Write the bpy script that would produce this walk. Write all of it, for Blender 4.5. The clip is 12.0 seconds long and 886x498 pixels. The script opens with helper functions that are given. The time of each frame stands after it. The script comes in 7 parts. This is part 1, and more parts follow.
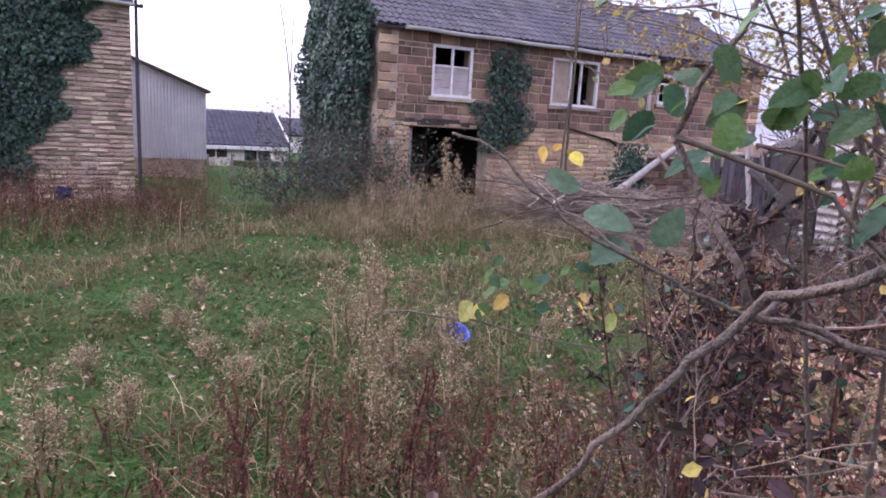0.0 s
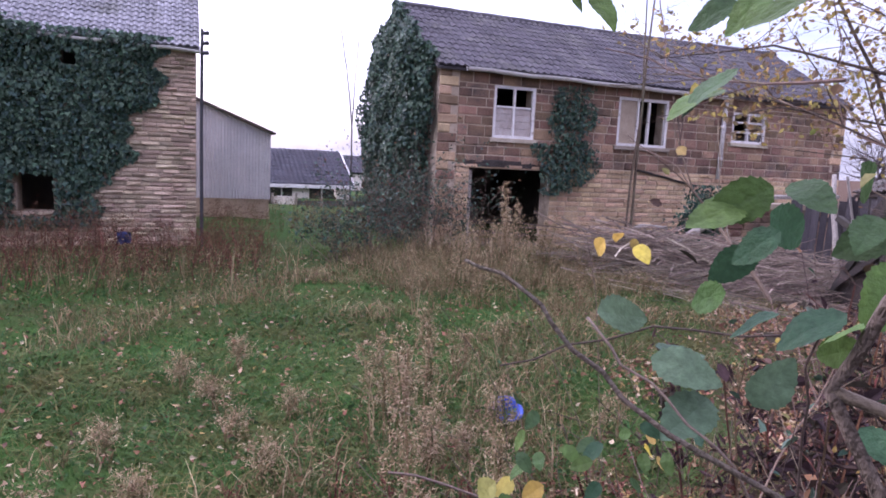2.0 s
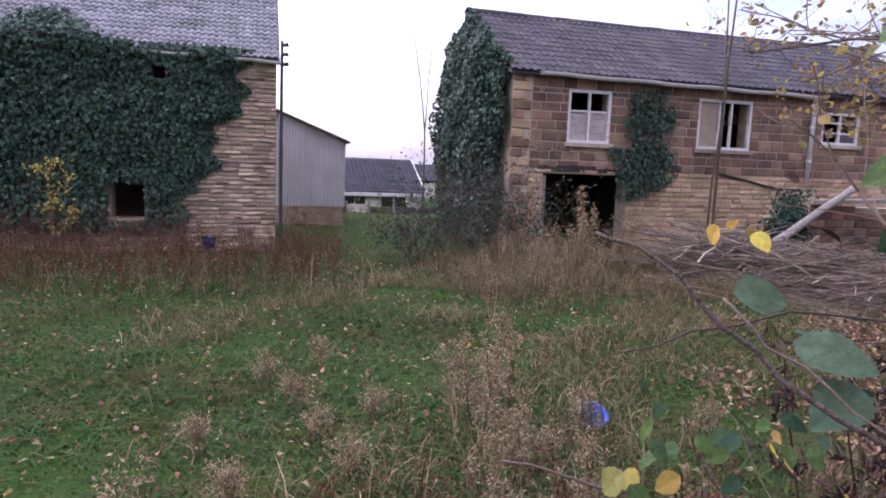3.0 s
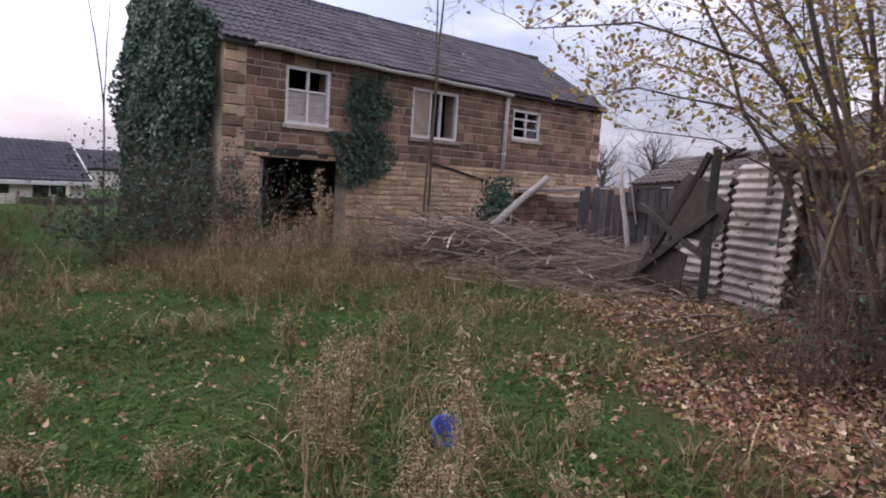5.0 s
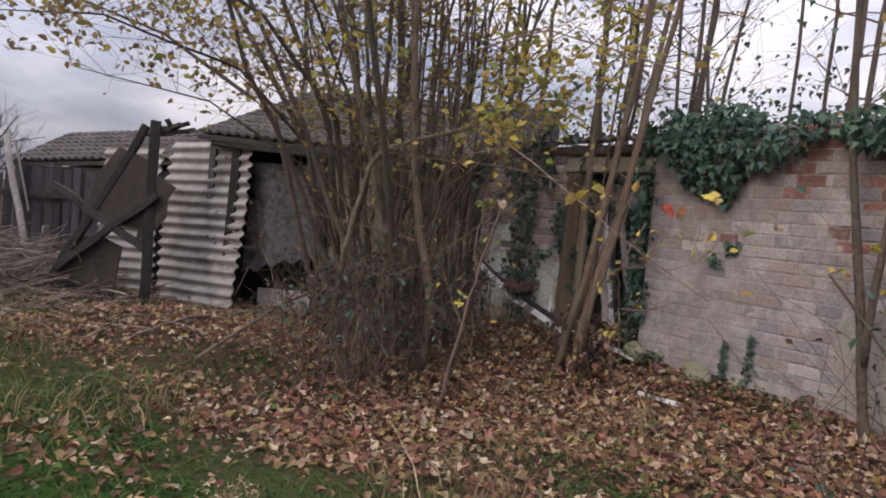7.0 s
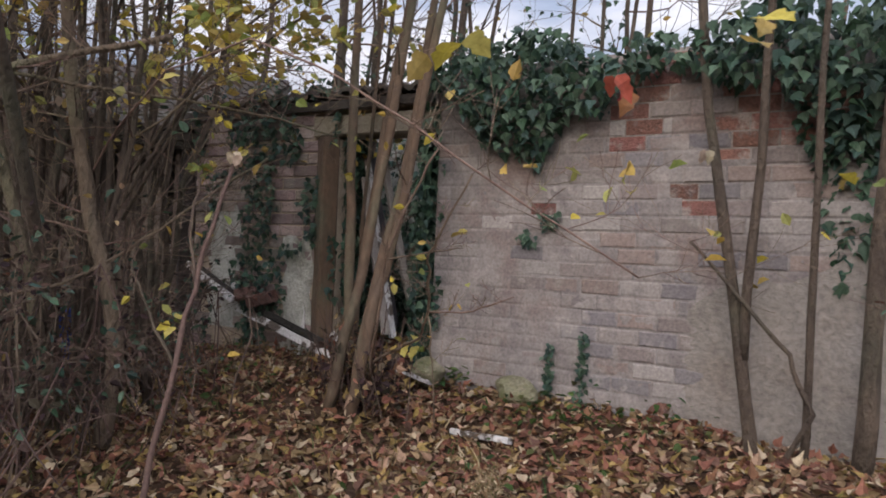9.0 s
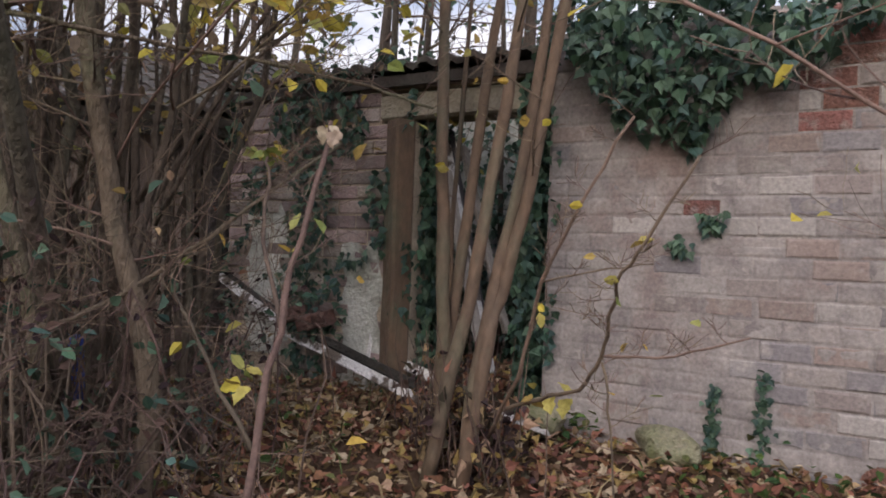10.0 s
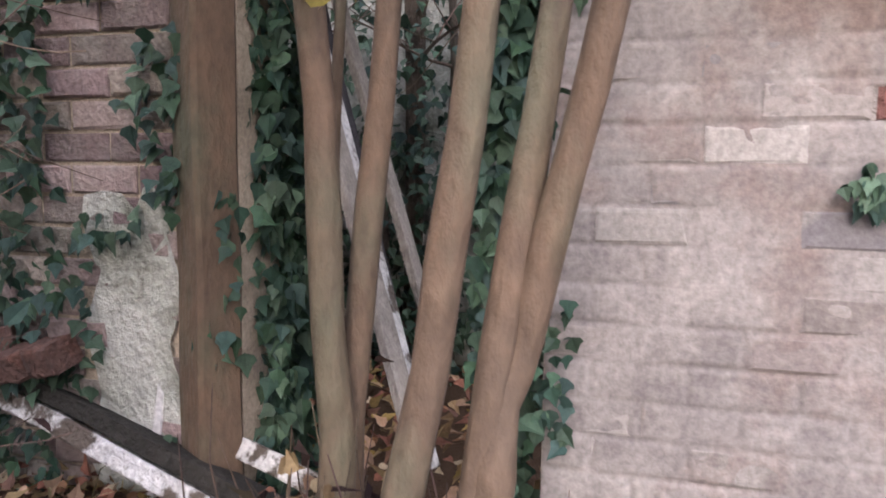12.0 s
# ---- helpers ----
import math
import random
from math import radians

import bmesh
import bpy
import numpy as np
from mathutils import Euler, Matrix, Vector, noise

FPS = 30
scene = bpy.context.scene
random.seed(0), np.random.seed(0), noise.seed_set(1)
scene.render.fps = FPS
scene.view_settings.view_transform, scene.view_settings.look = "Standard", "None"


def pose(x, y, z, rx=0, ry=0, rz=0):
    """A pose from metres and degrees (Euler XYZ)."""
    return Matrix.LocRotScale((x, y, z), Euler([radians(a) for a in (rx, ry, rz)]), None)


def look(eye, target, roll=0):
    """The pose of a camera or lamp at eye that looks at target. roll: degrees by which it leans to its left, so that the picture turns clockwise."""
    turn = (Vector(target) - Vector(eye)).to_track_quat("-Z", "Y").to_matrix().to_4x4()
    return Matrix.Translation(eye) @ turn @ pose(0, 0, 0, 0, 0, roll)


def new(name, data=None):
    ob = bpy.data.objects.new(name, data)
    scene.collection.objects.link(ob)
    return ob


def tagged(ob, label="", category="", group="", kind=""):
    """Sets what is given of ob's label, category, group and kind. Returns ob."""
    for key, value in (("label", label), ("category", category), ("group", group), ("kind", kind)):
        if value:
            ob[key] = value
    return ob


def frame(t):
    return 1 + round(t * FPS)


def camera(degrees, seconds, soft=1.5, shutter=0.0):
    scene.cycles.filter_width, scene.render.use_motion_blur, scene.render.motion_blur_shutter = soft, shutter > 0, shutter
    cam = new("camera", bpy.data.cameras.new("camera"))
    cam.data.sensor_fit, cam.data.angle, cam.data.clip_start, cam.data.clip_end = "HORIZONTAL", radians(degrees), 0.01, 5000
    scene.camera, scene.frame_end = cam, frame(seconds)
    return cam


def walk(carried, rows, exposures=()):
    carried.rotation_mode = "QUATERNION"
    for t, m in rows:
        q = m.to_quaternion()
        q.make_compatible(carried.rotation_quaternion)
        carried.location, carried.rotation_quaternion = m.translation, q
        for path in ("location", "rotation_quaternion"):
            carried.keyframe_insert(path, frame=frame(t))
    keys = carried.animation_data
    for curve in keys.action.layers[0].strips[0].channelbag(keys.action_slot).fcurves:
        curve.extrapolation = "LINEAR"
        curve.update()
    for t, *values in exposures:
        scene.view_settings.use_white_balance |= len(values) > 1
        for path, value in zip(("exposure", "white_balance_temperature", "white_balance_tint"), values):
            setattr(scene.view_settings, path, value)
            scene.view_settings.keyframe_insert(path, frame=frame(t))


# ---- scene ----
cam = camera(66.7, 12.0, 1.8, 0.1)
PATH = [
    (0, (-0.461, 0.623, 1.647), (0.431, 2.377, 1.289), 3.1),
    (0.5, (-0.394, 0.731, 1.697), (0.437, 2.513, 1.329), 3.2),
    (1, (-0.355, 0.874, 1.763), (0.473, 2.659, 1.402), 3.1),
    (1.5, (-0.245, 1.005, 1.806), (0.558, 2.807, 1.479), 3.0),
    (2, (-0.182, 0.998, 1.801), (0.538, 2.845, 1.533), 2.9),
    (2.5, (-0.2, 0.99, 1.776), (0.396, 2.883, 1.526), 2.4),
    (2.7, (-0.221, 1.005, 1.765), (0.303, 2.919, 1.514), 2.2),
    (4.3, (-0.415, 1.778, 1.566), (0.371, 3.601, 1.325), 2.6),
    (4.5, (-0.454, 1.96, 1.566), (0.448, 3.729, 1.33), 2.7),
    (5, (-0.588, 2.483, 1.486), (0.762, 3.943, 1.267), 3.6),
    (5.5, (-0.375, 2.942, 1.397), (1.22, 4.13, 1.196), 4.3),
    (6, (-0.159, 3.399, 1.356), (1.651, 4.23, 1.182), 4.6),
    (6.5, (-0.001, 3.988, 1.322), (1.98, 4.226, 1.18), 4.9),
    (6.7, (0.139, 4.173, 1.287), (2.135, 4.185, 1.161), 5.2),
    (8.3, (1.357, 3.982, 1.011), (3.289, 3.467, 1.023), 3.3),
    (8.5, (1.584, 3.924, 0.988), (3.443, 3.186, 1.001), 2.6),
    (9, (2.135, 3.948, 0.998), (3.895, 2.998, 1.007), 2.4),
    (9.5, (2.744, 4.053, 1.036), (4.503, 3.101, 1.048), 2.2),
    (10, (3.232, 4.015, 1.034), (4.991, 3.062, 1.043), 2.1),
    (10.5, (3.682, 3.824, 1.028), (5.396, 2.794, 1.032), 2.0),
    (11, (4.099, 3.579, 0.997), (5.683, 2.36, 0.929), 1.4),
    (11.5, (4.541, 3.313, 0.983), (6.013, 1.977, 0.77), 0.5),
    (12, (4.989, 3.163, 1.104), (6.456, 1.817, 0.911), 0.7),
]
walk(cam, [(t, look(eye, target, roll)) for t, eye, target, roll in PATH], [(0.0, 1.3, 5650, 36), (1.0, 1.28, 5650, 36), (2.0, 1.18, 5650, 37), (2.7, 1.02, 5750, 35), (4.3, 0.7, 6050, 27), (6.5, 0.38, 6250, 22), (8.3, 0.27, 6300, 15), (9.5, 0.4, 6300, 15), (10.5, 0.52, 6300, 18), (11.0, 0.54, 6250, 19), (11.5, 1.12, 6250, 19), (12.0, 1.56, 6200, 19)])

# ---- world, sun, light ----
world = bpy.data.worlds.new("sky")
scene.world = world
world.use_nodes = True
wn, wl = world.node_tree.nodes, world.node_tree.links
wn.clear()
SUN_EL, SUN_AZ = radians(24), radians(-35)
sky = wn.new("ShaderNodeTexSky")
sky.sky_type = "NISHITA"
sky.sun_disc = False
sky.sun_elevation = SUN_EL
sky.sun_rotation = SUN_AZ
sky.air_density, sky.dust_density = 1.0, 3.0
wcoord = wn.new("ShaderNodeTexCoord")
wmap = wn.new("ShaderNodeMapping")
wmap.inputs["Scale"].default_value = (1.0, 1.0, 3.2)
wl.new(wcoord.outputs["Generated"], wmap.inputs["Vector"])
wnoise = wn.new("ShaderNodeTexNoise")
wnoise.inputs["Scale"].default_value = 2.1
wnoise.inputs["Detail"].default_value = 6.0
wnoise.inputs["Roughness"].default_value = 0.55
wl.new(wmap.outputs["Vector"], wnoise.inputs["Vector"])
wramp = wn.new("ShaderNodeValToRGB")
wramp.color_ramp.elements[0].position, wramp.color_ramp.elements[1].position = 0.36, 0.62
wramp.color_ramp.elements[0].color = (0.36, 0.36, 0.36, 1)
wramp.color_ramp.elements[1].color = (0.97, 0.97, 0.97, 1)
wl.new(wnoise.outputs["Fac"], wramp.inputs["Fac"])
cloud = wn.new("ShaderNodeValToRGB")
cloud.color_ramp.elements[0].color = (5.6, 6.0, 7.2, 1)
cloud.color_ramp.elements[1].color = (10.8, 10.5, 10.4, 1)
cloud.color_ramp.elements[0].position, cloud.color_ramp.elements[1].position = 0.35, 0.68
wl.new(wnoise.outputs["Fac"], cloud.inputs["Fac"])
wmix = wn.new("ShaderNodeMix")
wmix.data_type = "RGBA"
wl.new(wramp.outputs["Color"], wmix.inputs[0])
wl.new(sky.outputs["Color"], wmix.inputs[6])
wl.new(cloud.outputs["Color"], wmix.inputs[7])
# an overcast sky is brighter overhead than at the horizon
wsep = wn.new("ShaderNodeSeparateXYZ")
wl.new(wcoord.outputs["Generated"], wsep.inputs["Vector"])
wlift = wn.new("ShaderNodeMapRange")
wlift.inputs["From Min"].default_value, wlift.inputs["From Max"].default_value = 0.0, 1.0
wlift.inputs["To Min"].default_value, wlift.inputs["To Max"].default_value = 0.55, 2.7
wl.new(wsep.outputs["Z"], wlift.inputs["Value"])
wover = wn.new("ShaderNodeVectorMath")
wover.operation = "SCALE"
wl.new(wmix.outputs[2], wover.inputs[0])
# and brighter on the sun's side
wdot = wn.new("ShaderNodeVectorMath")
wdot.operation = "DOT_PRODUCT"
wdot.inputs[1].default_value = (math.sin(SUN_AZ) * math.cos(SUN_EL), math.cos(SUN_AZ) * math.cos(SUN_EL), math.sin(SUN_EL))
wl.new(wcoord.outputs["Generated"], wdot.inputs[0])
wside = wn.new("ShaderNodeMapRange")
wside.inputs["From Min"].default_value, wside.inputs["From Max"].default_value = -0.2, 1.0
wside.inputs["To Min"].default_value, wside.inputs["To Max"].default_value = 0.72, 1.75
wl.new(wdot.outputs["Value"], wside.inputs["Value"])
wboth = wn.new("ShaderNodeMath")
wboth.operation = "MULTIPLY"
wl.new(wlift.outputs["Result"], wboth.inputs[0])
wl.new(wside.outputs["Result"], wboth.inputs[1])
wl.new(wboth.outputs["Value"], wover.inputs["Scale"])
wbg = wn.new("ShaderNodeBackground")
wbg.inputs["Strength"].default_value = 0.11
wl.new(wover.outputs["Vector"], wbg.inputs["Color"])
wout = wn.new("ShaderNodeOutputWorld")
wl.new(wbg.outputs["Background"], wout.inputs["Surface"])

sun = new("sun", bpy.data.lights.new("sun", "SUN"))
sun.data.energy = 0.7
sun.data.angle = radians(14)
sun.data.color = (1.0, 0.93, 0.84)
sun.matrix_basis = look((math.sin(SUN_AZ) * 40, math.cos(SUN_AZ) * 40, math.tan(SUN_EL) * 40), (0, 0, 0))


# ---- materials ----
def mat(name, c1, c2, scale=6.0, rough=0.85, bump=0.3, fine=70.0, vary="", value=0.3, hue=0.03, c3=None, c3_scale=1.2, c3_at=(0.5, 0.7), metal=0.0, palette=None, through_light=0.0, stretch=None, spec=0.3):
    """Two tones mixed by a noise, a third in larger stains, fine relief, and a random tone a piece."""
    m = bpy.data.materials.new(name)
    m.use_nodes = True
    n, l = m.node_tree.nodes, m.node_tree.links
    bsdf = n["Principled BSDF"]
    bsdf.inputs["Roughness"].default_value = rough
    bsdf.inputs["Metallic"].default_value = metal
    bsdf.inputs["Specular IOR Level"].default_value = spec
    geo = n.new("ShaderNodeNewGeometry")
    where = geo.outputs["Position"]
    if stretch:
        mp = n.new("ShaderNodeMapping")
        mp.inputs["Scale"].default_value = stretch
        l.new(where, mp.inputs["Vector"])
        where = mp.outputs["Vector"]

    def noise_at(s, detail=5.0):
        k = n.new("ShaderNodeTexNoise")
        k.inputs["Scale"].default_value = s
        k.inputs["Detail"].default_value = detail
        k.inputs["Roughness"].default_value = 0.62
        l.new(where, k.inputs["Vector"])
        return k.outputs["Fac"]

    def span(fac, a, b):
        k = n.new("ShaderNodeMapRange")
        k.inputs["From Min"].default_value, k.inputs["From Max"].default_value = a, b
        l.new(fac, k.inputs["Value"])
        return k.outputs["Result"]

    def mix(fac, a, b):
        k = n.new("ShaderNodeMix")
        k.data_type = "RGBA"
        l.new(fac, k.inputs[0])
        for value, slot in ((a, 6), (b, 7)):
            if isinstance(value, tuple):
                k.inputs[slot].default_value = (*value, 1)
            else:
                l.new(value, k.inputs[slot])
        return k.outputs[2]

    rnd = None
    if vary:
        both = n.new("ShaderNodeMath")
        both.operation = "ADD"
        l.new(n.new("ShaderNodeObjectInfo").outputs["Random"], both.inputs[0])
        l.new(geo.outputs["Random Per Island"], both.inputs[1])
        wrap = n.new("ShaderNodeMath")
        wrap.operation = "FRACT"
        l.new(both.outputs[0], wrap.inputs[0])
        rnd = wrap.outputs[0]
    if palette:
        ramp = n.new("ShaderNodeValToRGB")
        ramp.color_ramp.interpolation = "CONSTANT"
        while len(ramp.color_ramp.elements) < len(palette):
            ramp.color_ramp.elements.new(0.5)
        for i, c in enumerate(palette):
            ramp.color_ramp.elements[i].position = i / len(palette)
            ramp.color_ramp.elements[i].color = (*c, 1)
        l.new(rnd, ramp.inputs["Fac"])
        col = mix(span(noise_at(scale), 0.35, 0.7), ramp.outputs["Color"], c2)
        k = n.new("ShaderNodeMix")
        k.data_type = "RGBA"
        k.inputs[0].default_value = 0.25
        l.new(ramp.outputs["Color"], k.inputs[6])
        l.new(col, k.inputs[7])
        col = k.outputs[2]
    else:
        col = mix(span(noise_at(scale), 0.32, 0.68), c1, c2)
    if c3:
        col = mix(span(noise_at(c3_scale, 7.0), *c3_at), col, c3)
    grain = span(noise_at(fine, 4.0), 0.25, 0.75)
    hsv = n.new("ShaderNodeHueSaturation")
    l.new(col, hsv.inputs["Color"])
    if rnd is not None:
        mv = n.new("ShaderNodeMapRange")
        mv.inputs["To Min"].default_value, mv.inputs["To Max"].default_value = 1 - value, 1 + value
        sc = n.new("ShaderNodeMath")
        sc.operation = "MULTIPLY"
        sc.inputs[1].default_value = 7.31
        fr = n.new("ShaderNodeMath")
        fr.operation = "FRACT"
        l.new(rnd, sc.inputs[0])
        l.new(sc.outputs[0], fr.inputs[0])
        l.new(fr.outputs[0], mv.inputs["Value"])
        l.new(mv.outputs["Result"], hsv.inputs["Value"])
        mh = n.new("ShaderNodeMapRange")
        mh.inputs["To Min"].default_value, mh.inputs["To Max"].default_value = 0.5 - hue, 0.5 + hue
        l.new(rnd, mh.inputs["Value"])
        l.new(mh.outputs["Result"], hsv.inputs["Hue"])
    dirt = n.new("ShaderNodeMix")
    dirt.data_type, dirt.blend_type = "RGBA", "MULTIPLY"
    dirt.inputs[0].default_value = 0.45
    l.new(hsv.outputs["Color"], dirt.inputs[6])
    l.new(grain, dirt.inputs[7])
    l.new(dirt.outputs[2], bsdf.inputs["Base Color"])
    if bump:
        bp = n.new("ShaderNodeBump")
        bp.inputs["Strength"].default_value = bump
        bp.inputs["Distance"].default_value = 0.02
        l.new(grain, bp.inputs["Height"])
        l.new(bp.outputs["Normal"], bsdf.inputs["Normal"])
    if through_light:
        tr = n.new("ShaderNodeBsdfTranslucent")
        l.new(dirt.outputs[2], tr.inputs["Color"])
        mx = n.new("ShaderNodeMixShader")
        mx.inputs[0].default_value = through_light
        l.new(bsdf.outputs[0], mx.inputs[1])
        l.new(tr.outputs[0], mx.inputs[2])
        l.new(mx.outputs[0], n["Material Output"].inputs["Surface"])
    return m


SOIL = mat("soil", (0.06, 0.056, 0.022), (0.034, 0.06, 0.015), 1.6, 0.95, 0.8, 45, c3=(0.03, 0.074, 0.013), c3_scale=0.5, c3_at=(0.36, 0.55), spec=0.05)

def bare_under_trees(m):
    """Lawn soil gives way to brown leaf mould under the trees."""
    n, l = m.node_tree.nodes, m.node_tree.links
    slot = n["Principled BSDF"].inputs["Base Color"]
    old = slot.links[0].from_socket
    sep = n.new("ShaderNodeSeparateXYZ")
    l.new(n.new("ShaderNodeNewGeometry").outputs["Position"], sep.inputs["Vector"])
    a = n.new("ShaderNodeMath")
    a.operation = "MULTIPLY_ADD"
    a.inputs[1].default_value, a.inputs[2].default_value = 0.95, 1.9
    l.new(sep.outputs["X"], a.inputs[0])
    b = n.new("ShaderNodeMath")
    b.operation = "SUBTRACT"
    l.new(a.outputs[0], b.inputs[0])
    l.new(sep.outputs["Y"], b.inputs[1])
    w = n.new("ShaderNodeMapRange")
    w.inputs["From Min"].default_value, w.inputs["From Max"].default_value = -0.4, 1.6
    l.new(b.outputs[0], w.inputs["Value"])
    x = n.new("ShaderNodeMix")
    x.data_type = "RGBA"
    x.inputs[7].default_value = (0.06, 0.038, 0.025, 1)
    l.new(w.outputs["Result"], x.inputs[0])
    l.new(old, x.inputs[6])
    l.new(x.outputs[2], slot)


bare_under_trees(SOIL)
BUFF = mat("buff_rubble_stone", (0.60, 0.43, 0.27), (0.46, 0.305, 0.185), 2.2, 0.95, 0.6, 55, vary="object", value=0.27, hue=0.016, c3=(0.17, 0.125, 0.095), c3_scale=1.6, c3_at=(0.55, 0.74))
SANDSTONE = mat("sandstone", (0.325, 0.205, 0.135), (0.205, 0.124, 0.085), 2.2, 0.95, 0.6, 55, vary="object", value=0.42, hue=0.018, c3=(0.1, 0.076, 0.064), c3_scale=1.3, c3_at=(0.5, 0.7))
RUBBLE = mat("thin_bedded_sandstone", (0.52, 0.41, 0.30), (0.38, 0.28, 0.195), 2.4, 0.95, 0.6, 55, vary="island", value=0.4, hue=0.02, c3=(0.10, 0.08, 0.06), c3_scale=1.0, c3_at=(0.52, 0.72))
MORTAR = mat("lime_mortar", (0.54, 0.44, 0.33), (0.38, 0.30, 0.22), 5, 0.97, 0.5, 90, c3=(0.2, 0.155, 0.12), c3_scale=0.9, c3_at=(0.58, 0.76))
PALE_STONE = mat("weathered_quoin_stone", (0.42, 0.36, 0.29), (0.30, 0.24, 0.18), 4, 0.95, 0.5, 60, vary="object", value=0.25)
WHITEWASH = mat("whitewashed_brick", (0.305, 0.274, 0.25), (0.172, 0.15, 0.143), 6.5, 0.93, 0.14, 60, c3=(0.198, 0.15, 0.132), c3_scale=1.9, c3_at=(0.52, 0.64))
WASHED_FACE = mat("worn_limewashed_brick", (0.275, 0.232, 0.217), (0.285, 0.253, 0.226), 7, 0.93, 0.16, 60, vary="object", value=0.12, hue=0.008, palette=[(0.25, 0.222, 0.2), (0.205, 0.172, 0.158), (0.165, 0.15, 0.155), (0.222, 0.172, 0.15), (0.3, 0.272, 0.25), (0.19, 0.16, 0.147), (0.178, 0.162, 0.164)], c3=(0.3, 0.272, 0.248), c3_scale=4.5, c3_at=(0.53, 0.66))
HERB = mat("low_green_herb", (0.05, 0.09, 0.03), (0.03, 0.055, 0.02), 8, 0.7, 0.1, vary="island", value=0.35, palette=[(0.05, 0.095, 0.028), (0.034, 0.07, 0.026), (0.075, 0.11, 0.03), (0.10, 0.095, 0.035)], through_light=0.25, spec=0.1)
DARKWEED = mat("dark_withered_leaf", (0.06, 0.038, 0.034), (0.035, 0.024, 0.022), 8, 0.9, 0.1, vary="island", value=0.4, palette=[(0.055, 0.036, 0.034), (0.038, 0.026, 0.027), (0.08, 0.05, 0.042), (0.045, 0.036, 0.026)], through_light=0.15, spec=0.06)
REDBRICK = mat("bare_red_brick", (0.27, 0.128, 0.10), (0.19, 0.10, 0.082), 12, 0.95, 0.8, 70, vary="object", value=0.25, hue=0.01, c3=(0.33, 0.28, 0.25), c3_scale=6, c3_at=(0.52, 0.64))
WASH_JOINT = mat("whitewashed_mortar", (0.335, 0.297, 0.265), (0.225, 0.197, 0.18), 4.0, 0.95, 0.6, 30, c3=(0.25, 0.195, 0.165), c3_scale=2.2, c3_at=(0.52, 0.7))
BRICKEND = mat("dirty_broken_brick", (0.17, 0.088, 0.068), (0.10, 0.06, 0.05), 12, 0.95, 0.9, 60, c3=(0.22, 0.10, 0.07), c3_scale=9)
RENDER_PALE = mat("pale_render", (0.58, 0.57, 0.50), (0.46, 0.455, 0.40), 5, 0.95, 0.7, 40, c3=(0.22, 0.22, 0.17), c3_scale=3)
OLD_BRICK = mat("sooty_brick", (0.32, 0.245, 0.215), (0.21, 0.162, 0.145), 6, 0.95, 0.5, 60, vary="object", value=0.4, c3=(0.34, 0.3, 0.265), c3_scale=3.5)
ROOF = mat("grey_roof_tile", (0.088, 0.081, 0.089), (0.062, 0.056, 0.063), 3, 0.85, 0.4, 60, vary="island", value=0.2, c3=(0.11, 0.105, 0.097), c3_scale=1.5, spec=0.12)
SLATE = mat("pale_stone_slate", (0.25, 0.245, 0.255), (0.18, 0.175, 0.185), 3, 0.85, 0.4, 60, vary="island", value=0.22, c3=(0.14, 0.14, 0.13), c3_scale=1.2)
BROWNROOF = mat("brown_shed_roof", (0.095, 0.078, 0.066), (0.06, 0.05, 0.044), 3, 0.9, 0.4, 60, vary="island", value=0.25, c3=(0.11, 0.105, 0.085), c3_scale=1.5)
SHEDBOARD = mat("weathered_shed_board", (0.2, 0.163, 0.128), (0.12, 0.097, 0.078), 7, 0.92, 0.8, 40, vary="object", value=0.3, stretch=(4, 4, 0.4))
WHITE = mat("old_white_paint", (0.78, 0.76, 0.74), (0.64, 0.61, 0.58), 8, 0.6, 0.25, 60, c3=(0.36, 0.31, 0.26), c3_scale=5, c3_at=(0.6, 0.72))
GREYWOOD = mat("weathered_grey_timber", (0.085, 0.075, 0.082), (0.05, 0.044, 0.048), 7, 0.9, 0.8, 40, vary="object", value=0.3, stretch=(4, 4, 0.4))
DARKWOOD = mat("black_rotten_timber", (0.05, 0.042, 0.036), (0.028, 0.024, 0.02), 7, 0.92, 0.8, 40, vary="object", value=0.3)
PALEWOOD = mat("bleached_timber", (0.38, 0.34, 0.30), (0.24, 0.21, 0.18), 9, 0.9, 0.6, 50, stretch=(3, 3, 1))
FLAKED = mat("flaking_white_timber", (0.72, 0.70, 0.68), (0.55, 0.52, 0.49), 14, 0.8, 0.7, 60, c3=(0.12, 0.095, 0.075), c3_scale=9, c3_at=(0.47, 0.54))
TIN = mat("dull_corrugated_asbestos", (0.335, 0.312, 0.283), (0.235, 0.217, 0.198), 3, 0.85, 0.35, 60, c3=(0.13, 0.112, 0.094), c3_scale=2.2, c3_at=(0.52, 0.7))
SHEDTIN = mat("grey_corrugated_sheet", (0.68, 0.655, 0.65), (0.54, 0.52, 0.525), 2, 0.8, 0.3, 60, c3=(0.56, 0.545, 0.55), c3_scale=0.8)
MOTTLED = mat("mottled_tarred_sheet", (0.04, 0.038, 0.04), (0.13, 0.13, 0.135), 16, 0.9, 0.7, 60, c3=(0.03, 0.03, 0.03), c3_scale=5)
RUST = mat("rotten_dark_panel", (0.062, 0.047, 0.038), (0.034, 0.028, 0.024), 9, 0.9, 0.8, 50)
NAVY = mat("dark_blue_plastic", (0.02, 0.03, 0.11), (0.015, 0.02, 0.07), 6, 0.5, 0.1)
REDLEAF = mat("red_autumn_leaf", (0.38, 0.09, 0.045), (0.24, 0.07, 0.04), 9, 0.75, 0.1, vary="island", value=0.25, through_light=0.4)
